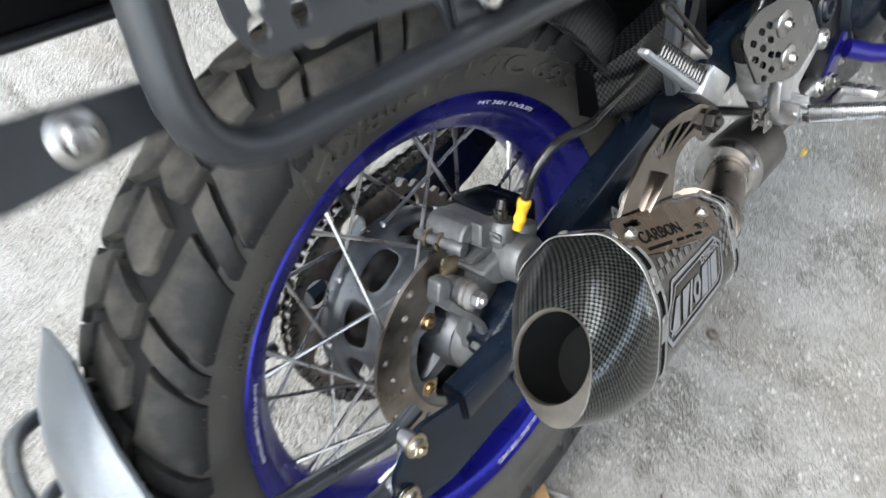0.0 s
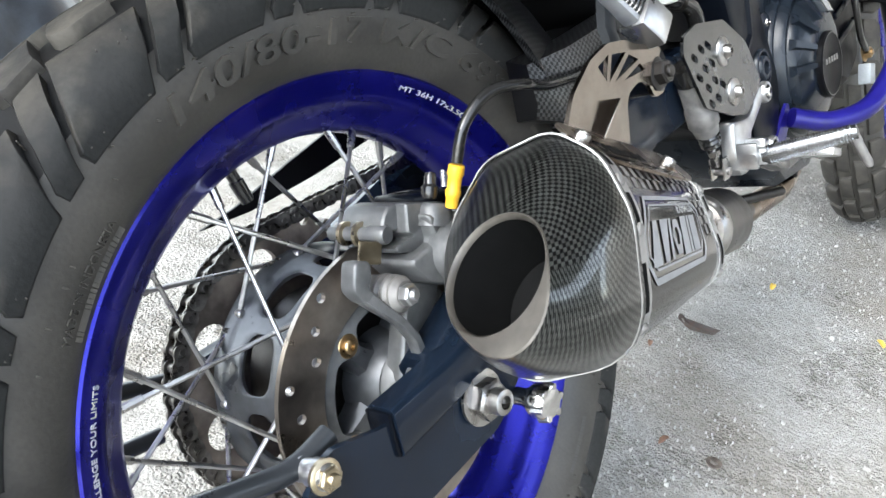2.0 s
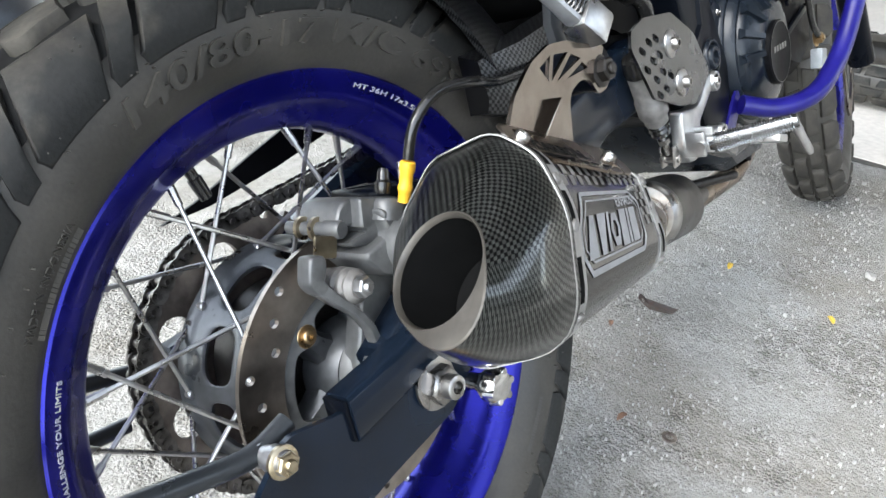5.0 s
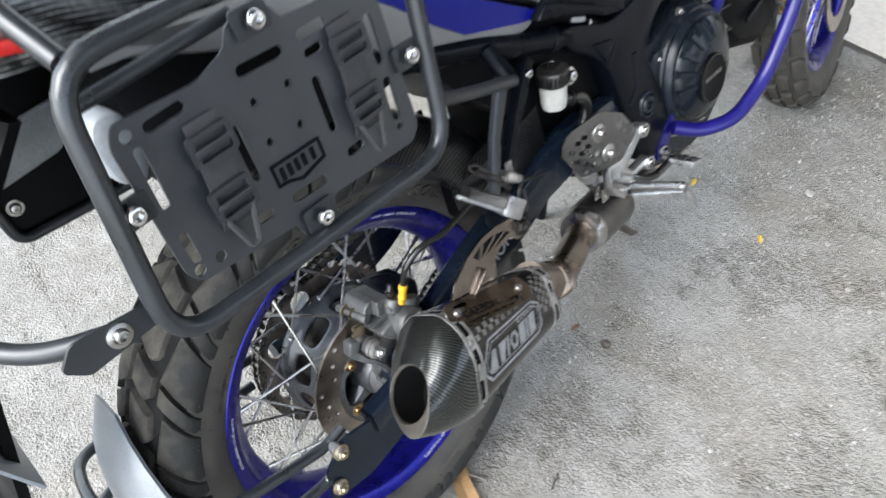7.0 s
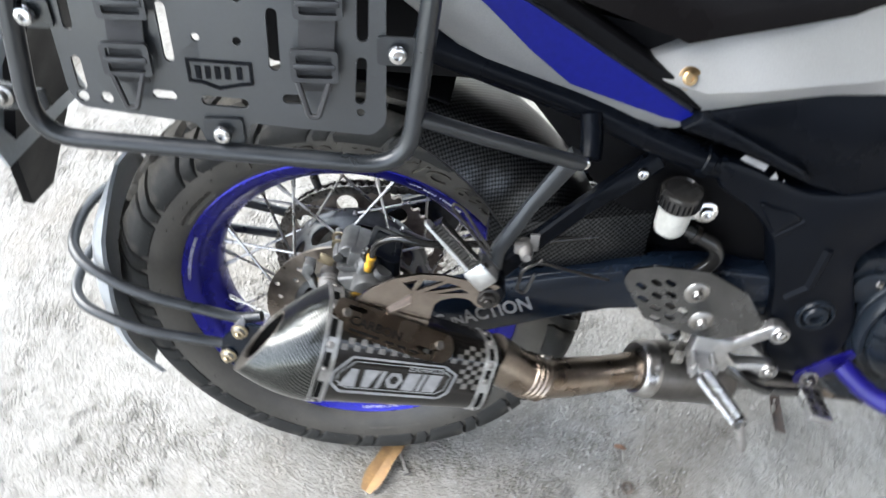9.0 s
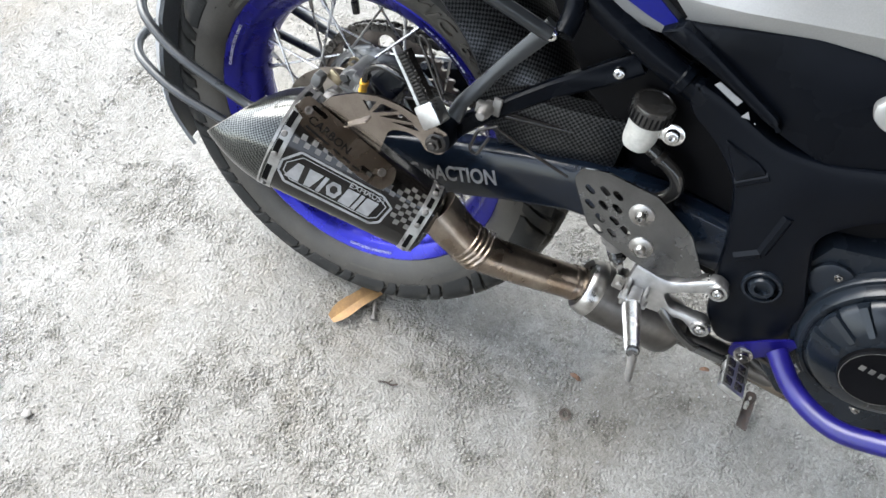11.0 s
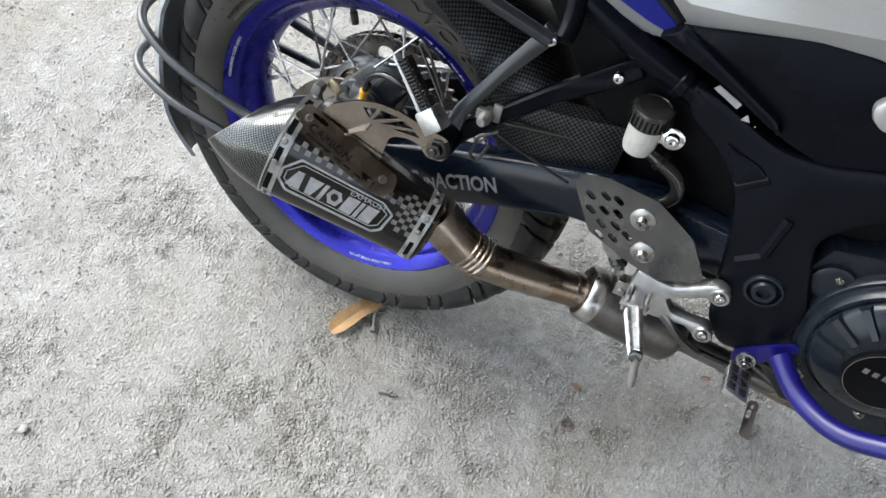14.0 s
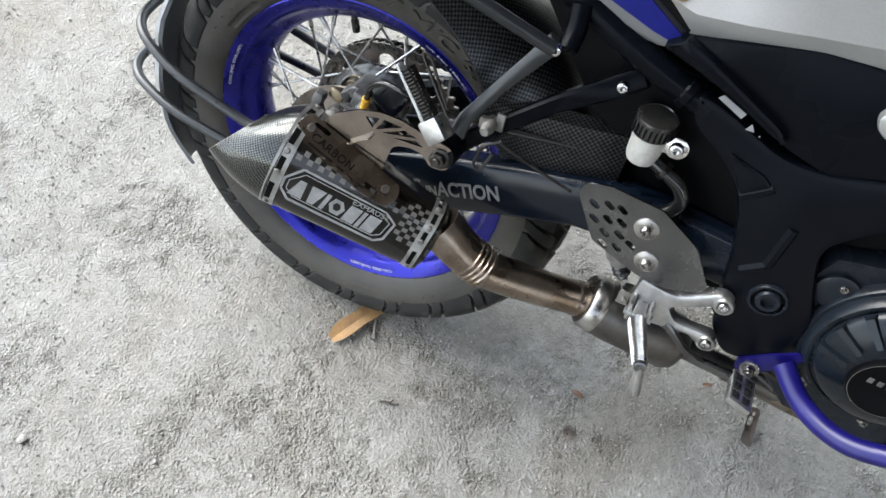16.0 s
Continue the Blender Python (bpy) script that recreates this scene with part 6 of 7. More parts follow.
# ---- frame ----
FRAME = round_outline([(0.392, 0.334), (0.425, 0.327), (0.497, 0.298), (0.545, 0.300), (0.600, 0.318), (0.80, 0.44), (0.93, 0.56), (0.97, 0.52), (0.84, 0.38), (0.70, 0.300),
                       (0.612, 0.258), (0.578, 0.216), (0.598, 0.165), (0.622, 0.115), (0.616, 0.060), (0.588, 0.028), (0.556, 0.022), (0.530, 0.050), (0.514, 0.110), (0.503, 0.165), (0.480, 0.235), (0.447, 0.270), (0.400, 0.298)], 0.02, 4)


frame_ob = part("main_frame", slab(FRAME, -0.136, -0.098, 0.009), FRAME_BLACK, motorcycle, "black pressed steel frame")
frame_ob.matrix_basis = pose(0.004, 0, -0.011)
bm = slab([(x, z) for x, z in FRAME], 0.136, 0.098, 0.009)
part("left_frame", bm, BLACK_PAINT, frame_ob)
# raised ribs on the frame's outer face
for a, b, w in (((0.477, 0.2440), (0.502, 0.2660), 0.010), ((0.518, 0.155), (0.539, 0.173), 0.008), ((0.539, 0.173), (0.541, 0.228), 0.008)):
    bm = bmesh.new()
    p, q = V(a[0], -0.136, a[1]), V(b[0], -0.136, b[1])
    up = V(-(q.z - p.z), 0, q.x - p.x).normalized() * 0.004
    loft([[c + up, c - up * 0.2 + V(0, -0.0032, 0), c - up * 1.4 + V(0, -0.0028, 0), c - up * 2, c + V(0, 0.004, 0)] for c in (p, p.lerp(q, 0.5), q)], bm=bm)
    part("frame_rib", bm, FRAME_BLACK, frame_ob)
bm = slab(round_outline([(0.4480, 0.2860), (0.4770, 0.2440), (0.5020, 0.2660), (0.4900, 0.2750)], 0.004), -0.1395, -0.132, 0.0035)
part("frame_facet", bm, FRAME_BLACK, frame_ob)
bm = turned(bmesh.new(), (0.563, -0.132, 0.131), (0, -1, 0), [(0, 0.0225), (0.006, 0.0225), (0.0085, 0.0210), (0.0085, 0.0185), (0.0040, 0.0178), (0.0040, 0.0150), (0.009, 0.0142), (0.011, 0.0125), (0.011, 0.0080), (0.005, 0.0075), (0.005, 0.001)], 36)
part("pivot_cap", bm, ENGINE_BLACK, frame_ob, "round black pivot cap")
bm = bmesh.new()
tube(bm, [(0.08, -0.115, 0.43), (0.26, -0.118, 0.372), (0.330, -0.120, 0.340), (0.45, -0.118, 0.300)], 0.0155, 16, 0.05)
tube(bm, [(0.08, 0.115, 0.43), (0.26, 0.118, 0.372), (0.330, 0.120, 0.340), (0.45, 0.118, 0.300)], 0.0155, 16, 0.05)
turned(bm, (0.385, -0.119, 0.321), V(0.93, 0, -0.33), [(-0.006, 0.0165), (-0.004, 0.0185), (0.004, 0.0185), (0.006, 0.0165)], 20)
part("subframe", bm, BLACK_PAINT, frame_ob, "black tubular subframe")
bm = bmesh.new()
tube(bm, [(0.258, -0.130, 0.372), (0.262, -0.140, 0.350), (0.261, -0.155, 0.334)], 0.011, 12, 0.01)
part("subframe_boss", bm, BLACK_PAINT, frame_ob)
# dark inner bodies: airbox, shock, battery tray
bm = bmesh.new()
rings = []
for x, z0, z1, w in ((0.20, 0.36, 0.46, 0.08), (0.30, 0.25, 0.45, 0.095), (0.42, 0.19, 0.44, 0.10), (0.56, 0.17, 0.44, 0.10), (0.66, 0.24, 0.46, 0.10)):
    rings.append([V(x, -w, z0), V(x, -w - 0.004, (z0 + z1) / 2), V(x, -w, z1), V(x, w, z1), V(x, w, z0)])
loft(rings, bm=bm)
part("airbox", bm, PLASTIC, frame_ob, "black airbox and inner fairing")
bm = bmesh.new()
for k in range(9):
    turned(bm, V(0.405, 0.0, 0.13) + V(0.25, 0, 0.97) * 0.02 * k, V(0.25, 0, 0.97), [(-0.006, 0.022), (-0.003, 0.028), (0.003, 0.028), (0.006, 0.022)], 22)
part("shock_absorber", bm, DARK_STEEL, frame_ob)

# ---- body panels ----
SIDE = round_outline([(0.362, 0.356), (0.3695, 0.369), (0.426, 0.384), (0.481, 0.398), (0.53, 0.400), (0.60, 0.395), (0.70, 0.425), (0.72, 0.37), (0.600, 0.305), (0.545, 0.284), (0.4977, 0.296), (0.43, 0.333)], 0.006)
cover = part("side_cover", slab(SIDE, -0.1315, -0.105, 0.003), BLACK_PAINT, motorcycle, "matt black side cover")
RAIL = round_outline([(0.3486, 0.3551), (0.3695, 0.3716), (0.3974, 0.3598), (0.4846, 0.3183), (0.4960, 0.3035), (0.4774, 0.3080), (0.4318, 0.3285), (0.3877, 0.3440)], 0.005)
part("cover_rail", slab(RAIL, -0.1430, -0.120, 0.005), BLACK_PAINT, cover, "long bevelled black moulding")
SHROUD = round_outline([(0.549, 0.364), (0.556, 0.374), (0.60, 0.385), (0.64, 0.37), (0.60, 0.345), (0.567, 0.344), (0.5536, 0.352)], 0.005)
part("silver_insert", slab(SHROUD, -0.1430, -0.125, 0.004), SILVER, cover, "small silver insert")
bm = bmesh.new()
for pts in (((0.4135, 0.3345), (0.4175, 0.3395), (0.4445, 0.3290), (0.4420, 0.3225)), ((0.4540, 0.3215), (0.4590, 0.3140), (0.4500, 0.3135)), ((0.4640, 0.3125), (0.4660, 0.3125), (0.4655, 0.3105))):
    plate(pts, [], (0, -0.1352, 0), (1, 0, 0), (0, 0, 1), 0.0006, bm=bm)
part("torn_sticker", bm, PRINT, frame_ob, "torn pale sticker")
TAIL = round_outline([(-0.16, 0.560), (0.02, 0.545), (0.10, 0.515), (0.188, 0.476), (0.224, 0.455), (0.300, 0.412), (0.366, 0.374), (0.366, 0.360), (0.348, 0.352), (0.292, 0.356), (0.236, 0.369), (0.179, 0.388), (0.120, 0.430), (0.06, 0.475), (-0.05, 0.515)], 0.006)
tail = part("tail_panel", slab(TAIL, -0.128, -0.09, 0.010), TAIL_SILVER, motorcycle, "silver tail side panel with a blue wedge")
tail.matrix_basis = pose(0, 0.002, -0.009)
BLUEW = [(0.100, 0.508), (0.154, 0.486), (0.188, 0.474), (0.224, 0.4535), (0.300, 0.410), (0.362, 0.374), (0.365, 0.363), (0.334, 0.369), (0.237, 0.398), (0.196, 0.429), (0.150, 0.470)]
part("blue_wedge", plate(BLUEW, [], (0, -0.1285, 0), (1, 0, 0), (0, 0, 1), 0.0025), BLUE_PANEL, tail, "blue painted wedge")
part("left_tail_panel", slab(TAIL, 0.128, 0.09, 0.010), TAIL_SILVER, tail)
bm = slab([(0.096, 0.530), (0.20, 0.490), (0.300, 0.432), (0.372, 0.392), (0.366, 0.378), (0.30, 0.414), (0.20, 0.472), (0.10, 0.512)], -0.131, -0.10, 0.003)
part("black_trim", bm, PLASTIC, tail)
KNEE = [((0.334, 0.393), (0.323, 0.401), (0.309, 0.413)), ((0.3666, 0.368), (0.366, 0.392), (0.345, 0.432)), ((0.407, 0.3765), (0.412, 0.400), (0.385, 0.447)), ((0.470, 0.388), (0.470, 0.411), (0.450, 0.468)),
        ((0.526, 0.395), (0.528, 0.421), (0.510, 0.482)), ((0.575, 0.386), (0.580, 0.430), (0.56, 0.492)), ((0.62, 0.390), (0.62, 0.445), (0.61, 0.503)), ((0.74, 0.425), (0.74, 0.480), (0.73, 0.535))]
rings = []
for k, (low, mid, top) in enumerate(KNEE):
    out = 0.010 * min(1.0, k / 2)
    edge = Vector(low).lerp(Vector(mid), 0.85)
    past = Vector(mid).lerp(Vector(top), 0.12)
    rim_in = Vector(mid).lerp(Vector(top), 0.94)
    rings.append([V(low[0], -0.095, low[1] + 0.004), V(low[0], -0.1245, low[1]), V(low[0], -0.1275, low[1] + 0.0015), V(edge.x, -0.1295 - out * 0.9, edge.y), V(mid[0], -0.1300 - out, mid[1]),
                  V(past.x, -0.1280 - out * 0.9, past.y), V(rim_in.x, -0.112 - out * 0.2, rim_in.y), V(top[0], -0.107 - out * 0.2, top[1]), V(top[0], -0.085, top[1] + 0.001), V(top[0], -0.075, top[1] - 0.006)])
tank_panel = part("knee_panel", loft(rings), SILVER, motorcycle, "silver creased knee panel beside the seat", 26)
part("panel_bolt", cap_bolt((0.348, -0.1265, 0.4025), (0, -1, 0.35), 0.0070, 0.004), GOLD, tank_panel, "gold bolt in a cup washer")
# seat
rings = []
for x, z0, z1, w in ((0.06, 0.53, 0.60, 0.085), (0.14, 0.505, 0.60, 0.10), (0.24, 0.465, 0.575, 0.115), (0.34, 0.435, 0.520, 0.12), (0.44, 0.46, 0.515, 0.12), (0.54, 0.48, 0.535, 0.105), (0.62, 0.50, 0.575, 0.085)):
    c = 0.028
    rings.append([V(x, -w - 0.002, z0), V(x, -w - 0.004, z0 + 0.02), V(x, -w, z1 - c), V(x, -w + c * 0.4, z1 - c * 0.3), V(x, -w + c, z1), V(x, 0, z1 + 0.004), V(x, w - c, z1),
                  V(x, w, z1 - c), V(x, w, z0)])
part("seat", loft(rings), SEAT, motorcycle, "black vinyl seat with soft folds")
# tail box and lamp behind the rack
rings = []
for x, z0, z1, w in ((-0.36, 0.585, 0.61, 0.05), (-0.30, 0.572, 0.63, 0.09), (-0.15, 0.552, 0.625, 0.11), (0.05, 0.50, 0.61, 0.115), (0.10, 0.49, 0.60, 0.11)):
    rings.append([V(x, -w, z0), V(x, -w - 0.003, (z0 + z1) / 2), V(x, -w, z1), V(x, w, z1), V(x, w, z0)])
under = part("tail_unit", loft(rings), CARBON_TAIL, motorcycle, "carbon-look tail unit")
bm = bmesh.new()
box(bm, (-0.352, 0.0, 0.585), (0.03, 0.16, 0.03), None, 0.006)
part("tail_lamp", bm, RED, under, "red tail lamp")
bm = bmesh.new()
box(bm, (-0.206, -0.1175, 0.583), (0.040, 0.010, 0.011), Matrix.Rotation(0.25, 3, "Y"), 0.003)
part("side_lamp", bm, RED, under, "small red side lamp")
# rear plate holder: a dark tapered tongue below the tail
rings = []
for x, z, w in ((-0.22, 0.52, 0.075), (-0.30, 0.44, 0.070), (-0.36, 0.34, 0.075), (-0.40, 0.22, 0.070), (-0.43, 0.12, 0.030)):
    rings.append([V(x, -w, z), V(x + 0.01, -w + 0.004, z - 0.004), V(x + 0.012, w - 0.004, z - 0.004), V(x, w, z), V(x - 0.010, 0, z + 0.004)])
holder = part("plate_holder", loft(rings), PLASTIC, motorcycle, "black plastic plate holder")
bm = bmesh.new()
box(bm, (-0.405, 0.0, 0.30), (0.004, 0.20, 0.16), Matrix.Rotation(-0.35, 3, "Y"), 0.001)
part("rear_plate", bm, GREY_PLASTIC, holder, "blank grey rear plate")
# folded grey exhaust-side bag clip seen beside the rack
bm = slab(round_outline([(-0.198, 0.508), (-0.188, 0.527), (-0.166, 0.524), (-0.160, 0.492), (-0.170, 0.462), (-0.194, 0.470)], 0.01), -0.185, -0.150, 0.006)
part("turn_signal_body", bm, GREY_PLASTIC, under, "pale grey indicator body")

# ---- engine ----
rings = []
for y, s in ((-0.118, 0.94), (-0.105, 1.0), (0.105, 1.0), (0.118, 0.94)):
    pts = [(0.585, 0.02), (0.575, 0.12), (0.60, 0.20), (0.70, 0.225), (0.82, 0.20), (0.86, 0.10), (0.84, 0.00), (0.76, -0.055), (0.66, -0.05)]
    rings.append([V(0.715 + (x - 0.715) * s, y, 0.08 + (z - 0.08) * s) for x, z in pts])
engine = part("engine", loft(rings), ENGINE_BLACK, motorcycle, "black single-cylinder engine")
EC = V(0.722, -0.118, 0.104)
bm = turned(bmesh.new(), EC, (0, -1, 0), [(-0.01, 0.105), (0.008, 0.105), (0.012, 0.102), (0.012, 0.0975), (0.020, 0.0955), (0.024, 0.0925), (0.024, 0.0885), (0.0215, 0.0875), (0.0215, 0.0850), (0.029, 0.0835), (0.033, 0.0790), (0.038, 0.0690), (0.042, 0.0590), (0.0445, 0.0480), (0.045, 0.001)], 72)
cl = part("clutch_cover", bm, ENGINE_BLACK, engine, "satin black round clutch cover")
bm = turned(bmesh.new(), EC + V(-0.006, -0.044, -0.010), (0, -1, 0), [(0, 0.042), (0.006, 0.0415), (0.0075, 0.039), (0.0068, 0.0365), (0.0060, 0.001)], 48)
part("cover_disc", bm, PLASTIC, cl)
bm = bmesh.new()
for k in range(64):
    t0, t1 = 2 * math.pi * k / 64, 2 * math.pi * (k + 1) / 64
    q = [EC + V(-0.006 + r * math.cos(t), -0.0518, -0.010 + r * math.sin(t)) for r, t in ((0.0388, t0), (0.0388, t1), (0.0396, t1), (0.0396, t0))]
    bm.faces.new([bm.verts.new(x) for x in q])
for k in range(5):
    c = EC + V(-0.028 + 0.0105 * k, -0.0512, -0.004)
    box(bm, c, (0.0055, 0.0008, 0.007), None, 0)
part("cover_print", bm, PRINT_GREY, cl, "pale ring and plain bars")
bm = bmesh.new()
for k in range(6):
    t = math.radians(72 + 22 * k)
    a = EC + V(0.056 * math.cos(t), -0.0405, 0.056 * math.sin(t))
    b = EC + V(0.0865 * math.cos(t), -0.026, 0.0865 * math.sin(t))
    rings = []
    for p, w in ((a, 0.005), (b, 0.007)):
        tt = V(-math.sin(t), 0, math.cos(t)) * w
        rings.append([p - tt, p + tt, p + tt * 0.6 + V(0, -0.009, 0), p - tt * 0.6 + V(0, -0.009, 0)])
    loft(rings, bm=bm)
part("cover_rib", bm, ENGINE_BLACK, cl)
for t in range(0, 360, 45):
    a = math.radians(t + 12)
    part("case_bolt", hex_bolt(EC + V(0.112 * math.cos(a), -0.002, 0.112 * math.sin(a)), (0, -1, 0), 0.0052, 0.006), STEEL, engine)
bm = turned(bmesh.new(), (0.625, -0.112, 0.155), (0, -1, 0), [(0, 0.024), (0.012, 0.023), (0.014, 0.018), (0.014, 0.001)], 28)
part("oil_filler", bm, ENGINE_BLACK, engine)
bm = bmesh.new()
rings = []
for f in (0, 0.3, 0.6, 1.0):
    c = V(0.76, 0, 0.19).lerp(V(0.86, 0, 0.37), f)
    rings.append([c + V(a * 0.07, b * 0.075, -a * 0.035) for a, b in ((-1, -1), (1, -1), (1, 1), (-1, 1))])
loft(rings, bm=bm)
part("cylinder", bm, BLACK_PAINT, engine)
bm = bmesh.new()
for k in range(7):
    c = V(0.76, 0, 0.20).lerp(V(0.86, 0, 0.36), k / 7)
    box(bm, c, (0.16, 0.17, 0.006), Matrix.Rotation(0.45, 3, "Y"), 0.001)
part("cooling_fins", bm, DARK_STEEL, engine)
bm = bmesh.new()
tube(bm, [(0.79, -0.086, 0.26), (0.80, -0.10, 0.23), (0.84, -0.09, 0.21)], 0.005, 8, 0.01)
tube(bm, [(0.755, -0.095, 0.245), (0.83, -0.095, 0.265)], 0.007, 10, 0)
part("clutch_arm", bm, STEEL, engine)
bm = bmesh.new()
tube(bm, [(0.86, 0.0, 0.16), (0.94, -0.02, 0.10), (0.93, -0.05, -0.03), (0.84, -0.055, -0.10), (0.60, -0.05, -0.09)], 0.018, 16, 0.06)
part("header_pipe", bm, BURNT, engine)

# ---- blue crash bar ----
bm = bmesh.new()
tube(bm, [(0.6214, -0.146, 0.0485), (0.6531, -0.1797, 0.0307), (0.7001, -0.2141, 0.035), (0.770, -0.228, 0.075), (0.825, -0.240, 0.150), (0.875, -0.250, 0.235), (0.930, -0.250, 0.330), (0.945, -0.16, 0.43), (0.94, -0.07, 0.46)], 0.0122, 18, 0.03)
crash = part("crash_bar", bm, CRASH_BLUE, motorcycle, "blue tubular crash bar beside the engine")
out = round_outline([(0.580, 0.004), (0.579, 0.021), (0.606, 0.046), (0.632, 0.066), (0.640, 0.060), (0.634, 0.040), (0.612, 0.018), (0.604, 0.002)], 0.005)
part("crash_bracket", plate(out, [], (0, -0.137, 0), (1, 0, 0), (0, 0, 1), 0.004), CRASH_BLUE, crash)
part("crash_bolt", hex_bolt((0.5967, -0.140, 0.0135), (0, -1, 0), 0.0085, 0.007), STEEL, crash, "zinc hexagon bolt")
bm = bmesh.new()
tube(bm, [(0.845, -0.17, 0.33), (0.80, -0.10, 0.10), (0.74, -0.07, -0.05)], 0.010, 14, 0.04)
part("inner_bar", bm, CRASH_BLUE, crash)
bm = bmesh.new()
tube(bm, [(0.54, 0.02, -0.035), (0.62, -0.06, -0.06), (0.72, -0.09, -0.075)], 0.007, 10, 0.02)
tube(bm, [(0.602, -0.125, 0.010), (0.63, -0.115, -0.005), (0.66, -0.11, -0.012)], 0.005, 10, 0.01)
part("stand_spring_bar", bm, DARK_STEEL, crash)

# ---- side stand on the far side ----
bm = bmesh.new()
tube(bm, [(0.60, 0.10, -0.03), (0.63, 0.19, -0.20), (0.66, 0.281, -0.4135)], 0.011, 14, 0.05)
stand = part("side_stand", bm, BLACK_PAINT, motorcycle, "black side stand, folded out")

# ---- front wheel, fork ----
FW = V(1.49, 0.0, -0.044)
FRONT_HALF = [(0.0, 0.3180), (0.012, 0.3172), (0.024, 0.3145), (0.036, 0.3090), (0.046, 0.3010), (0.052, 0.290), (0.054, 0.277), (0.052, 0.262), (0.046, 0.248), (0.040, 0.238), (0.036, 0.232)]
FL = [[(0.08, 0.030), (0.92, 0.030), (0.92, 0.052), (0.80, 0.060), (0.20, 0.060), (0.08, 0.052)], [(0.58, 0.003), (1.42, 0.003), (1.34, 0.024), (0.66, 0.024)]]
bm = carcass(FRONT_HALF)
STEER = Matrix.Translation(FW) @ Matrix.Rotation(radians(10), 4, "Z")
bm.transform(STEER)
bm2 = revolve([(-0.03, 0.03), (-0.045, 0.035), (-0.045, 0.05), (-0.03, 0.052), (0.03, 0.052), (0.045, 0.05), (0.045, 0.035), (0.03, 0.03)], 40)
bm2.transform(STEER)
fwheel = part("front_wheel", bm2, CAST, motorcycle, "front spoked wheel with blue rim")
part("tyre", bm, RUBBER, fwheel, "knobbly black front tyre", 50)
tread_pieces(FRONT_HALF, FL, 26, 0.0078, fwheel, WORN_TREAD, HUB @ STEER)
bm = revolve([(-0.036, 0.2345), (-0.040, 0.232), (-0.034, 0.214), (-0.018, 0.200), (0.0, 0.197), (0.018, 0.200), (0.034, 0.214), (0.040, 0.232), (0.036, 0.2345), (0.0, 0.206)], 90, closed=True)
bm.transform(STEER)
part("rim", bm, BLUE, fwheel, "anodised blue rim")
for side in (-1, 1):
    for sense in (-1, 1):
        bm = bmesh.new()
        a = math.radians(5 * sense)
        sw = math.radians(44) * sense
        rod(bm, (0.046 * math.cos(a - sw), side * 0.036, 0.046 * math.sin(a - sw)), (0.199 * math.cos(a), side * 0.008, 0.199 * math.sin(a)), 0.0018, n=8)
        me = mesh_of("spoke", bm, SPOKE)
        for k in range(9):
            ob = new("spoke", me)
            ob.parent = fwheel
            ob.matrix_basis = HUB @ STEER @ Matrix.Rotation(radians(k * 40 + (10 if side > 0 else 0) + (20 if sense > 0 else 0)), 4, "Y")
bm = plate(polar_ring(0.140, 72), [polar_ring(0.105, 60)], (0, -0.062, 0), (1, 0, 0), (0, 0, 1), 0.0045)
bm.transform(STEER)
part("brake_disc", bm, DISC, fwheel)
bm = bmesh.new()
for y in (-0.095, 0.095):
    top = V(1.10, y, 0.62)
    rod(bm, FW + V(-0.02, y, -0.02), FW.lerp(top, 0.5) + V(0, y * 0.5, 0), 0.026, n=18)
    rod(bm, FW.lerp(top, 0.45) + V(0, y * 0.55, 0), top, 0.020, n=18)
fork = part("front_fork", bm, BLACK_PAINT, motorcycle, "black front fork legs")
rings = []
for k in range(9):
    t = math.radians(150 - 100 * k / 8)
    row = []
    for q in np.linspace(-1, 1, 9):
        rr = 0.352 - 0.03 * abs(q) ** 3
        row.append(V(rr * math.cos(t), 0.07 * q, rr * math.sin(t)))
    for q in np.linspace(1, -1, 9):
        rr = 0.348 - 0.03 * abs(q) ** 3
        row.append(V(rr * math.cos(t), 0.067 * q, rr * math.sin(t)))
    rings.append(row)
bm = loft(rings)
bm.transform(STEER)
part("front_mudguard", bm, PLASTIC, motorcycle, "black front mudguard")
bm = bmesh.new()
rings = []
for x, z0, z1, w in ((0.60, 0.50, 0.60, 0.09), (0.72, 0.47, 0.70, 0.14), (0.86, 0.47, 0.72, 0.15), (0.96, 0.52, 0.68, 0.10)):
    rings.append([V(x, -w, z0), V(x, -w - 0.01, (z0 + z1) / 2), V(x, -w * 0.6, z1), V(x, w * 0.6, z1), V(x, w + 0.01, (z0 + z1) / 2), V(x, w, z0)])
loft(rings, bm=bm)
part("fuel_tank", bm, SILVER, motorcycle, "silver fuel tank")

# ---- dark bodies inside the frame ----
rings = []
for x, z0, z1, w in ((0.342, 0.150, 0.300, 0.075), (0.40, 0.110, 0.300, 0.082), (0.50, 0.075, 0.300, 0.084), (0.575, 0.050, 0.300, 0.086)):
    rings.append([V(x, -w, z0), V(x, -w - 0.003, (z0 + z1) / 2), V(x, -w, z1), V(x, w, z1), V(x, w, z0)])
part("inner_guard", loft(rings), PLASTIC, frame_ob, "black inner mudguard and battery box")
rings = []
for x, z0, z1, w in ((-0.135, 0.405, 0.55, 0.070), (-0.118, 0.385, 0.55, 0.078), (-0.06, 0.370, 0.54, 0.082), (0.05, 0.368, 0.52, 0.085), (0.15, 0.372, 0.48, 0.095)):
    rings.append([V(x, -w, z0), V(x, -w - 0.003, (z0 + z1) / 2), V(x, -w, z1), V(x, w, z1), V(x, w, z0)])
part("under_tail", loft(rings), PLASTIC, under, "black inner mudguard under the tail")

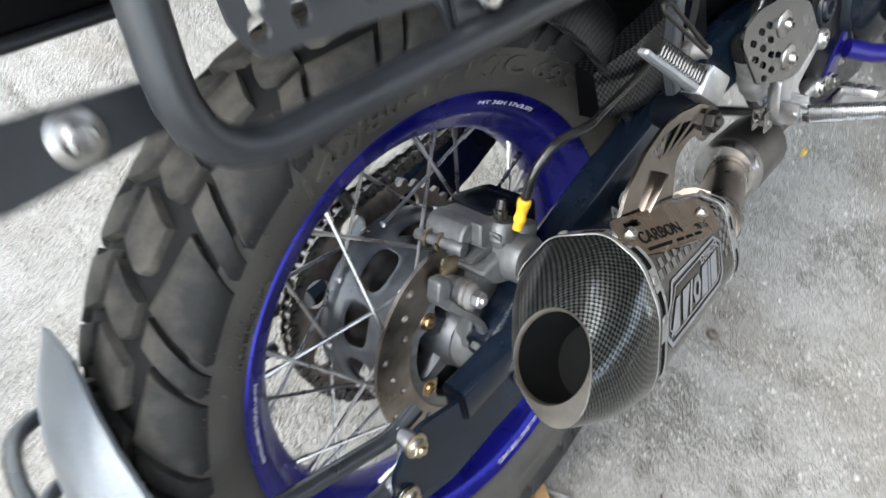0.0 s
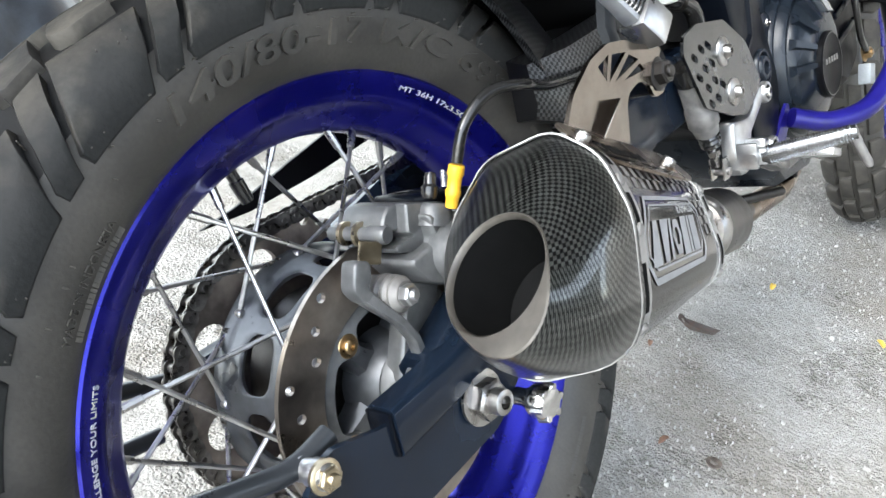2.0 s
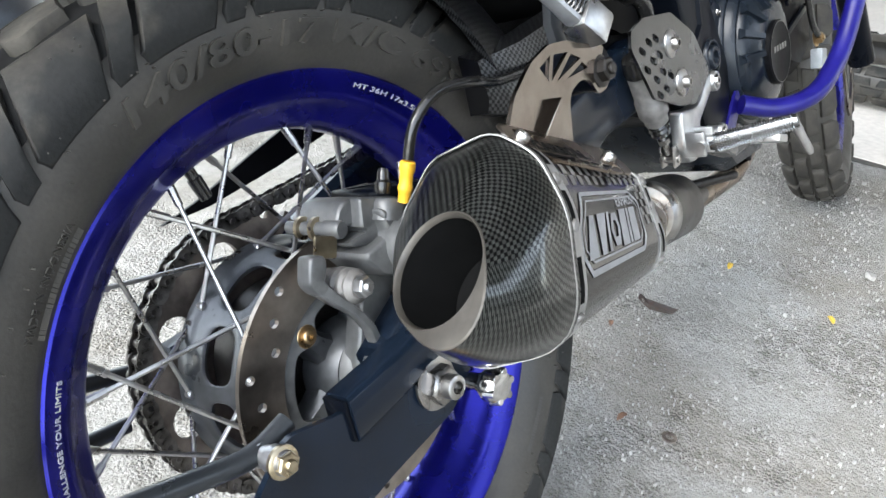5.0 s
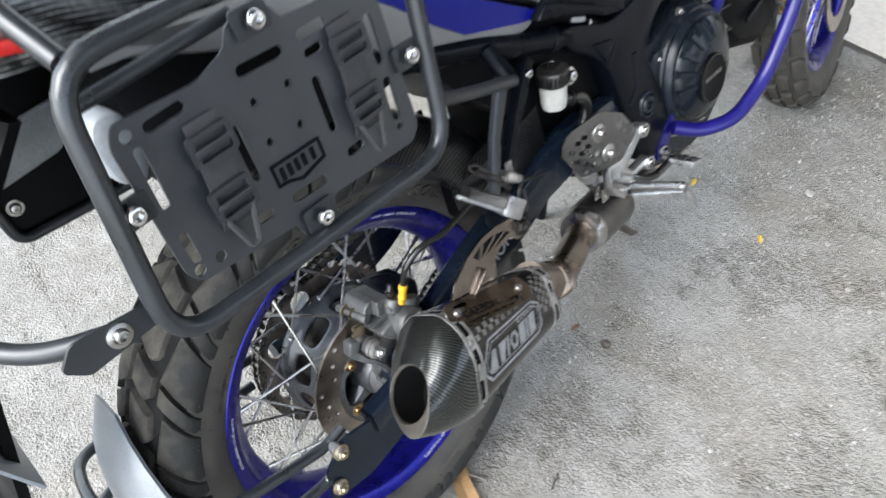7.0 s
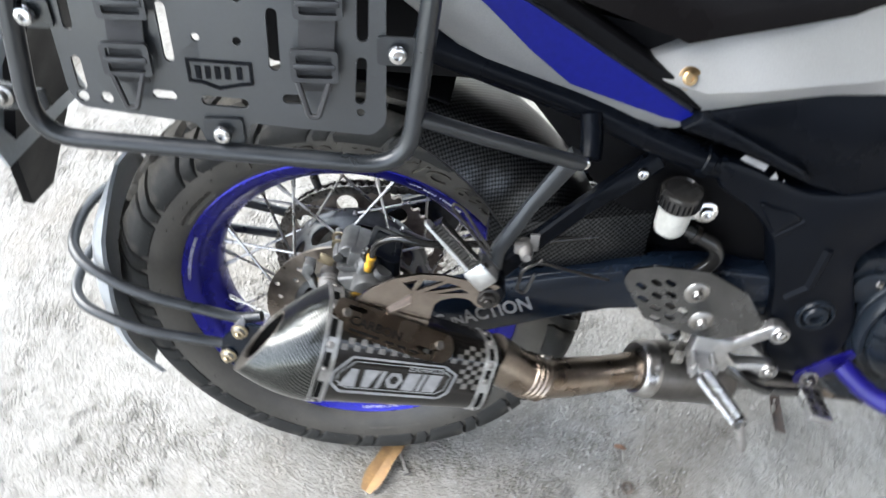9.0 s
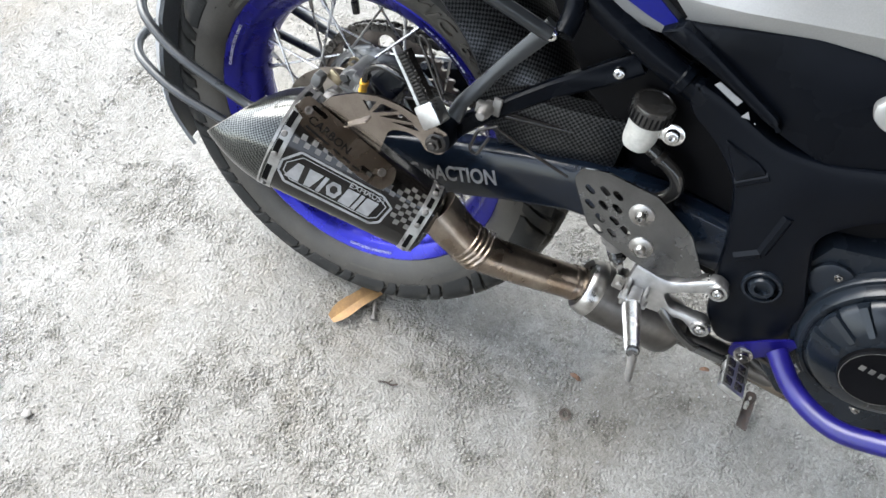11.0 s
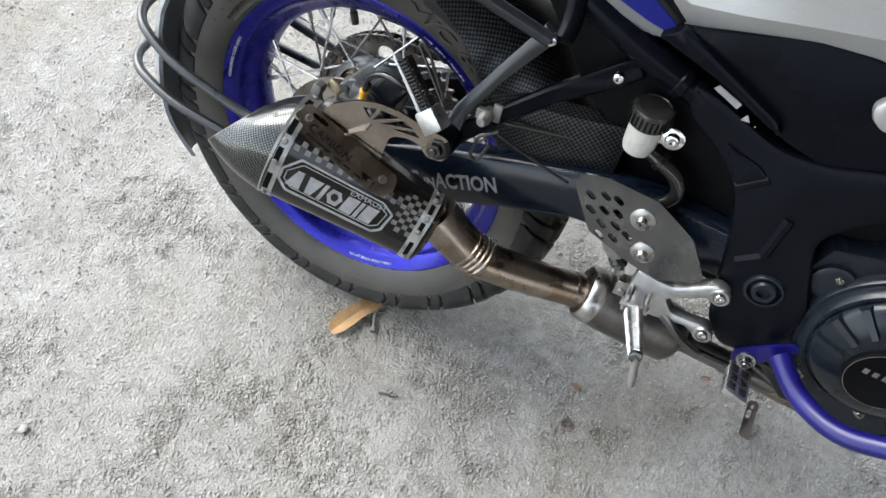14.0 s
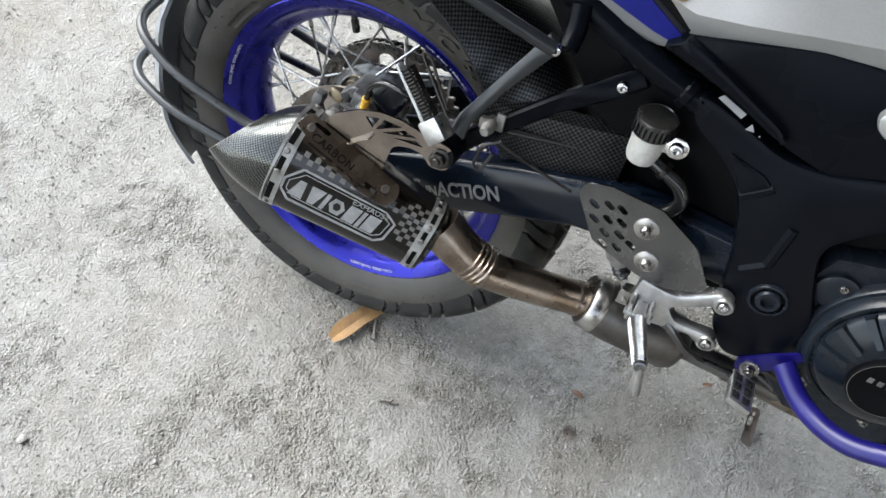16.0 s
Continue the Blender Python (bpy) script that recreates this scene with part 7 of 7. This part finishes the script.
# cover on the far side of the tail, seen past the rack
bm = slab(round_outline([(-0.256, 0.352), (-0.10, 0.344), (-0.075, 0.560), (-0.27, 0.575)], 0.014), 0.104, 0.122, 0.004)
cover = part("far_cover", bm, PLASTIC, under, "dark cover on the far side of the tail")
bm = slab(round_outline([(-0.288, 0.412), (-0.165, 0.424), (-0.128, 0.476), (-0.282, 0.466)], 0.006), 0.094, 0.106, 0.003)
part("cover_stripe", bm, DIRTY_SILVER, cover, "dull silver stripe")
bm = bmesh.new()
tube(bm, [(-0.262, 0.098, 0.52), (-0.254, 0.098, 0.358), (-0.10, 0.098, 0.349)], 0.006, 12, 0.016)
part("cover_rail", bm, TUBE_PAINT, cover)
part("cover_bolt", cap_bolt((-0.238, 0.103, 0.392), (0, -1, 0), 0.006, 0.005), STEEL, cover, "small bright bolt")

# ---- between the engine and the front wheel ----
for y in (-0.062, 0.062):
    bm = bmesh.new()
    tube(bm, [(0.99, y * 0.6, 0.46), (0.945, y, 0.24), (0.90, y, 0.03), (0.82, y, -0.07)], 0.016, 14, 0.05)
    part("downtube", bm, BLACK_PAINT, frame_ob, "black frame downtube")
rings = []
for x, z0, z1, w in ((0.84, 0.02, 0.24, 0.085), (0.89, 0.05, 0.30, 0.088), (0.925, 0.08, 0.32, 0.080)):
    rings.append([V(x, -w, z0), V(x - 0.004, -w - 0.006, (z0 + z1) / 2), V(x, -w, z1), V(x, w, z1), V(x, w, z0)])
radiator = part("radiator", loft(rings), PLASTIC, motorcycle, "black radiator and shroud before the engine")
for k in range(5):
    bm = bmesh.new()
    tube(bm, [(0.872 + 0.006 * k, -0.092, 0.09 + 0.045 * k), (0.912, -0.094, 0.085 + 0.046 * k)], 0.0035, 8, 0)
    part("shroud_rib", bm, DARK_STEEL, radiator)
for x, z in ((0.880, 0.100), (0.905, 0.160), (0.885, 0.225)):
    part("radiator_bolt", hex_bolt((x, -0.092, z), (0, -1, 0), 0.0060, 0.006), ZINC, radiator, "yellow zinc bolt")
bm = bmesh.new()
tube(bm, [(0.70, -0.110, 0.235), (0.76, -0.118, 0.255), (0.83, -0.105, 0.25), (0.88, -0.09, 0.29)], 0.010, 12, 0.03)
part("coolant_hose", bm, HOSE, radiator, "black coolant hose")
# dark shroud round the radiator
rings = []
for x, z0, z1, w in ((0.880, 0.10, 0.44, 0.085), (0.94, 0.03, 0.47, 0.100), (1.02, 0.005, 0.50, 0.104), (1.10, 0.03, 0.52, 0.098), (1.15, 0.10, 0.52, 0.080)):
    c = 0.02
    rings.append([V(x, -w, z0 + c), V(x, -w - 0.003, (z0 + z1) / 2), V(x, -w, z1 - c), V(x, -w + c, z1), V(x, w - c, z1), V(x, w, z1 - c), V(x, w, z0 + c), V(x, w - c, z0), V(x, -w + c, z0)])
part("radiator_shroud", loft(rings), PLASTIC, radiator, "black plastic radiator shroud")
for k in range(6):
    bm = bmesh.new()
    box(bm, (1.0 + 0.010 * k, -0.1085, 0.10 + 0.045 * k), (0.115, 0.006, 0.010), Matrix.Rotation(-0.25, 3, "Y"), 0.002)
    part("shroud_louvre", bm, BLACK_PAINT, radiator)
# fittings in front of the engine
bm = bmesh.new()
rod(bm, (1.000, -0.122, 0.160), (1.110, -0.118, 0.144), 0.0065, n=14)
turned(bm, (1.030, -0.1215, 0.1556), V(0.98, 0.03, -0.14), [(-0.006, 0.0065), (-0.004, 0.0095), (0.004, 0.0095), (0.006, 0.0065)], 16)
turned(bm, (1.085, -0.119, 0.1476), V(0.98, 0.03, -0.14), [(-0.006, 0.0065), (-0.004, 0.0095), (0.004, 0.0095), (0.006, 0.0065)], 16)
part("coolant_pipe", bm, ALLOY, radiator, "bright metal pipe with clamps")
bm = bmesh.new()
tube(bm, [(1.015, -0.120, 0.158), (1.022, -0.122, 0.120), (1.040, -0.120, 0.085), (1.075, -0.118, 0.060)], 0.0052, 12, 0.02)
part("drain_hose", bm, HOSE, radiator, "thin black hose")
part("brass_fitting", hex_bolt((1.085, -0.112, 0.052), (0, -1, 0.1), 0.0100, 0.010), GOLD, radiator, "brass hexagon fitting")
bm = bmesh.new()
box(bm, (1.095, -0.112, 0.016), (0.030, 0.020, 0.034), Matrix.Rotation(0.2, 3, "Y"), 0.003)
part("sensor_block", bm, DIRTY_SILVER, radiator, "pale sensor block")
rings = []
for k in range(13):
    t = math.radians(70 + 26 * k / 12)
    row = []
    for q in np.linspace(-1, 1, 9):
        rr = 0.372 - 0.018 * abs(q) ** 3
        row.append(V(rr * math.cos(t), 0.078 * q, rr * math.sin(t)))
    for q in np.linspace(1, -1, 9):
        rr = 0.368 - 0.018 * abs(q) ** 3
        row.append(V(rr * math.cos(t), 0.075 * q, rr * math.sin(t)))
    rings.append(row)
part("inner_mudguard", loft(rings), PLASTIC, under, "black inner mudguard above the tyre")


# ---- the yard's edges ----
bm = bmesh.new()
box(bm, (4.313, 0.0, -0.008), (5.0, 9.0, 0.025), Matrix.Rotation(radians(-4), 3, "Z"), 0.004)
thing("floor", bm, PLASTER, "smooth beige cement floor behind a dark joint", "floor", kind="structure")
bm = bmesh.new()
box(bm, (1.800, 0.0, -0.004), (0.026, 9.0, 0.012), Matrix.Rotation(radians(-4), 3, "Z"), 0.002)
thing("trim", bm, DUSTY, "dirt-filled dark floor joint", "joint", kind="structure")
bm = bmesh.new()
box(bm, (6.3, 0.0, 1.55), (0.2, 12.0, 3.1), None, 0.01)
thing("wall_east", bm, PLASTER, "plain beige wall", "wall", kind="structure")
# Unseen wall, added to limit side light and darken reflections.
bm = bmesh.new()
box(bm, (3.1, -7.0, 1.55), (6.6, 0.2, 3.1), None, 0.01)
thing("wall_south_unseen", bm, UNSEEN_WALL, "unseen dark grey wall, added to keep reflections dark", "wall", kind="structure")
# Roof out of view, added to block sky; its edges set the light.
bm = bmesh.new()
box(bm, (2.85, -0.1, 3.15), (7.1, 8.0, 0.1), None, 0.01)
thing("ceiling", bm, UNSEEN_ROOF, "unseen dark roof, added to hold back sky light", "ceiling", kind="structure")


# ---- loose things on the ground ----
def leaf(name, x, y, length, width, turn, material, label, curl=0.004, group="", taper=0.7):
    bm = bmesh.new()
    n = 10
    rows = []
    for k in range(n + 1):
        f = k / n
        w = width * (math.sin(math.pi * min(1, f * 0.95 + 0.03)) ** taper) * (1 + 0.12 * math.sin(9 * f))
        z = 0.002 + curl * math.sin(math.pi * f)
        rows.append([bm.verts.new((length * (f - 0.5), w * q, z + 0.35 * w * abs(q) + (0.0007 if up else 0))) for up in (0, 1) for q in (-0.5, -0.25, 0, 0.25, 0.5)])
    for a, b in zip(rows, rows[1:]):
        for j in range(4):
            bm.faces.new((a[j], b[j], b[j + 1], a[j + 1]))
            bm.faces.new((a[5 + j], a[6 + j], b[6 + j], b[5 + j]))
        bm.faces.new((a[0], a[5], b[5], b[0]))
        bm.faces.new((a[4], b[4], b[9], a[9]))
    bm.faces.new((rows[0][0], rows[0][1], rows[0][2], rows[0][3], rows[0][4], rows[0][9], rows[0][8], rows[0][7], rows[0][6], rows[0][5]))
    bmesh.ops.recalc_face_normals(bm, faces=bm.faces)
    ob = thing(name, bm, material, label, "leaf", group)
    ob.matrix_world = pose(x, y, 0.0, 0, 0, turn)
    return ob


leaf("dry_leaf", 0.062, -0.172, 0.118, 0.034, 64, DRY_LEAF, "folded dry brown leaf lying beside the rear tyre", 0.006, taper=0.28)
leaf("dry_leaf", 0.458, -0.112, 0.022, 0.009, -10, BROWN_LEAF, "small curled brown leaf on the concrete", 0.003)
leaf("dry_leaf", 0.652, 0.010, 0.018, 0.008, 20, BROWN_LEAF, "small curled brown leaf on the concrete", 0.003)
for x, y, s, t in ((0.984, -0.067, 0.026, 10), (0.927, -0.2655, 0.024, 35), (1.145, 0.068, 0.018, 60)):
    leaf("yellow_leaf", x, y, s, s * 0.42, t, YELLOW_LEAF, "small yellow fallen leaf on the concrete", 0.002, "yellow leaves on the concrete")
bm = plate(polar_ring(0.0105, 28), [polar_ring(0.0052, 20)], (0, 0, 0.0025), (1, 0, 0), (0, 1, 0), 0.002)
washer = thing("washer", bm, SPROCKET, "dull steel washer lying on the concrete", "washer")
washer.matrix_world = pose(0.469, -0.178, -0.0035, 3, 2, 0)
bm = bmesh.new()
rod(bm, (0.0, 0, 0.006), (0.030, 0.004, 0.004), 0.0028, n=10)
loft([circle((-0.005, -0.0006, 0.006), (1, 0.13, -0.06), 0.0058, 6), circle((0.001, 0, 0.006), (1, 0.13, -0.06), 0.0058, 6)], bm=bm)
loose = thing("bolt", bm, DULL_STEEL, "small loose steel bolt on the concrete", "bolt")
loose.matrix_world = pose(0.099, -0.186, -0.003, 0, 0, 105)
out = round_outline([(-0.012, -0.034), (0.010, -0.038), (0.013, 0.034), (0.004, 0.040), (-0.012, 0.038)], 0.004)
bm = plate(out, [slot(0.0, 0.014, 0.0, 0.020, 0.0055), slot(0.0, 0.030, 0.0005, 0.030, 0.0035)], (0, 0, 0.004), (1, 0, 0), (0, 1, 0), 0.0015, bow=lambda x, y: 12 * y * y)
scrap = thing("metal_bracket", bm, RUST, "rusty flat metal bracket with two holes", "bracket")
scrap.matrix_world = pose(0.735, -0.032, 0.0, 0, 4, 2) @ Matrix.Diagonal((0.78, 0.9, 1, 1))


def pebble(x, y, size, seed, material, label):
    """A small uneven stone resting on the ground."""
    r = random.Random(seed)
    bm = bmesh.new()
    bmesh.ops.create_icosphere(bm, subdivisions=2, radius=size)
    for v in bm.verts:
        v.co *= 1 + r.uniform(-0.16, 0.16)
        v.co.x *= 1.25
        v.co.z *= 0.62
    ob = thing("pebble", bm, material, label, "pebble", "pebbles on the concrete")
    ob.matrix_world = pose(x, y, size * 0.45 - 0.002, 0, 0, r.uniform(0, 180))


for x, y, size, seed in ((1.140, -0.281, 0.0105, 1), (-0.311, -0.605, 0.0065, 2), (0.905, -0.175, 0.005, 3), (0.60, -0.33, 0.004, 4), (1.02, -0.38, 0.005, 5)):
    pebble(x, y, size, seed, STONE, "small pale stone lying on the concrete")
bm = bmesh.new()
tube(bm, [(-0.016, 0, 0.003), (-0.004, 0.002, 0.005), (0.008, -0.001, 0.004), (0.017, 0.003, 0.003)], 0.0017, 8, 0.004)
tube(bm, [(0.001, 0.001, 0.005), (0.007, 0.008, 0.004)], 0.0012, 6, 0)
twig = thing("twig", bm, RUST, "short dark twig on the concrete", "twig")
twig.matrix_world = pose(0.180, -0.277, -0.0035, 0, 0, 15)
# spare knobbly tyre lying beyond the front wheel
spare = thing("spare_tyre", carcass(FRONT_HALF), RUBBER, "knobbly black spare tyre lying flat", "tyre", sharp=50)
tread_pieces(FRONT_HALF, FL, 24, 0.008, spare, TREAD, Matrix())
spare.matrix_world = pose(2.55, -0.02, 0.085, 90, 0, 0)

# dark heaped form on the ground, standing in for a vehicle behind the motorcycle
folds = random.Random(11)
waves = [(folds.uniform(3, 9), folds.uniform(0, 6.28), folds.uniform(0, 6.28), folds.uniform(0.02, 0.05)) for _ in range(9)]
bm = bmesh.new()
grid = []
for i in range(45):
    a = 2 * math.pi * i / 45
    reach = 0.52 + 0.06 * math.sin(3 * a + 1) + 0.04 * math.sin(7 * a) + 0.02 * math.sin(13 * a)
    row = []
    for j in range(1, 15):
        f = j / 14
        x, y = 0.75 * 1.5 * reach * f * math.cos(a), 0.75 * reach * f * math.sin(a)
        h = 0.34 * (1 - f ** 2.2)
        for q, turn, phase, size in waves:
            h += size * (1 - f) ** 0.5 * abs(math.sin(q * 2.2 * (x * math.cos(turn) + y * math.sin(turn)) + phase))
        row.append(bm.verts.new((x, y, max(0.0, h) if j < 14 else -0.004)))
    grid.append(row)
top = bm.verts.new((0, 0, 0.40))
for i in range(45):
    a, b = grid[i], grid[(i + 1) % 45]
    bm.faces.new((top, a[0], b[0]))
    for j in range(13):
        bm.faces.new((a[j], a[j + 1], b[j + 1], b[j]))
bm.faces.new([grid[i][13] for i in reversed(range(45))])
slate_heap = thing("tarpaulin", bm, SLATE_HEAP, "dark slate-blue heap standing in for a vehicle behind", "tarpaulin")
slate_heap.matrix_world = pose(0.62, 2.80, 0.0, 0, 0, 42)

# grit on the concrete
rng = random.Random(7)
verts, faces = [], []
for _ in range(15000):
    x, y = rng.uniform(-1.1, 1.65), rng.uniform(-0.9, 0.75)
    s = rng.choice((0.0008, 0.0011, 0.0014, 0.002)) * rng.uniform(0.6, 1.3)
    if rng.random() < 0.02:
        s *= 2.4
    b = len(verts)
    a0 = rng.uniform(0, 6.28)
    for k in range(5):
        t = a0 + k * 1.2566
        q = s * rng.uniform(0.7, 1.2)
        verts.append((x + q * math.cos(t), y + q * math.sin(t), -0.003))
    for k in range(5):
        t = a0 + 0.3 + k * 1.2566
        q = s * rng.uniform(0.45, 0.8)
        verts.append((x + q * math.cos(t), y + q * math.sin(t), s * rng.uniform(0.7, 1.1)))
    for k in range(5):
        j = (k + 1) % 5
        faces.append((b + k, b + j, b + 5 + j, b + 5 + k))
    faces.append(tuple(b + 5 + k for k in range(5)))
me = bpy.data.meshes.new("grit")
me.from_pydata(verts, [], faces)
me.materials.append(STONE)
tagged(new("grit", me), "loose sand and pebble grit on the concrete", "grit", kind="stuff")
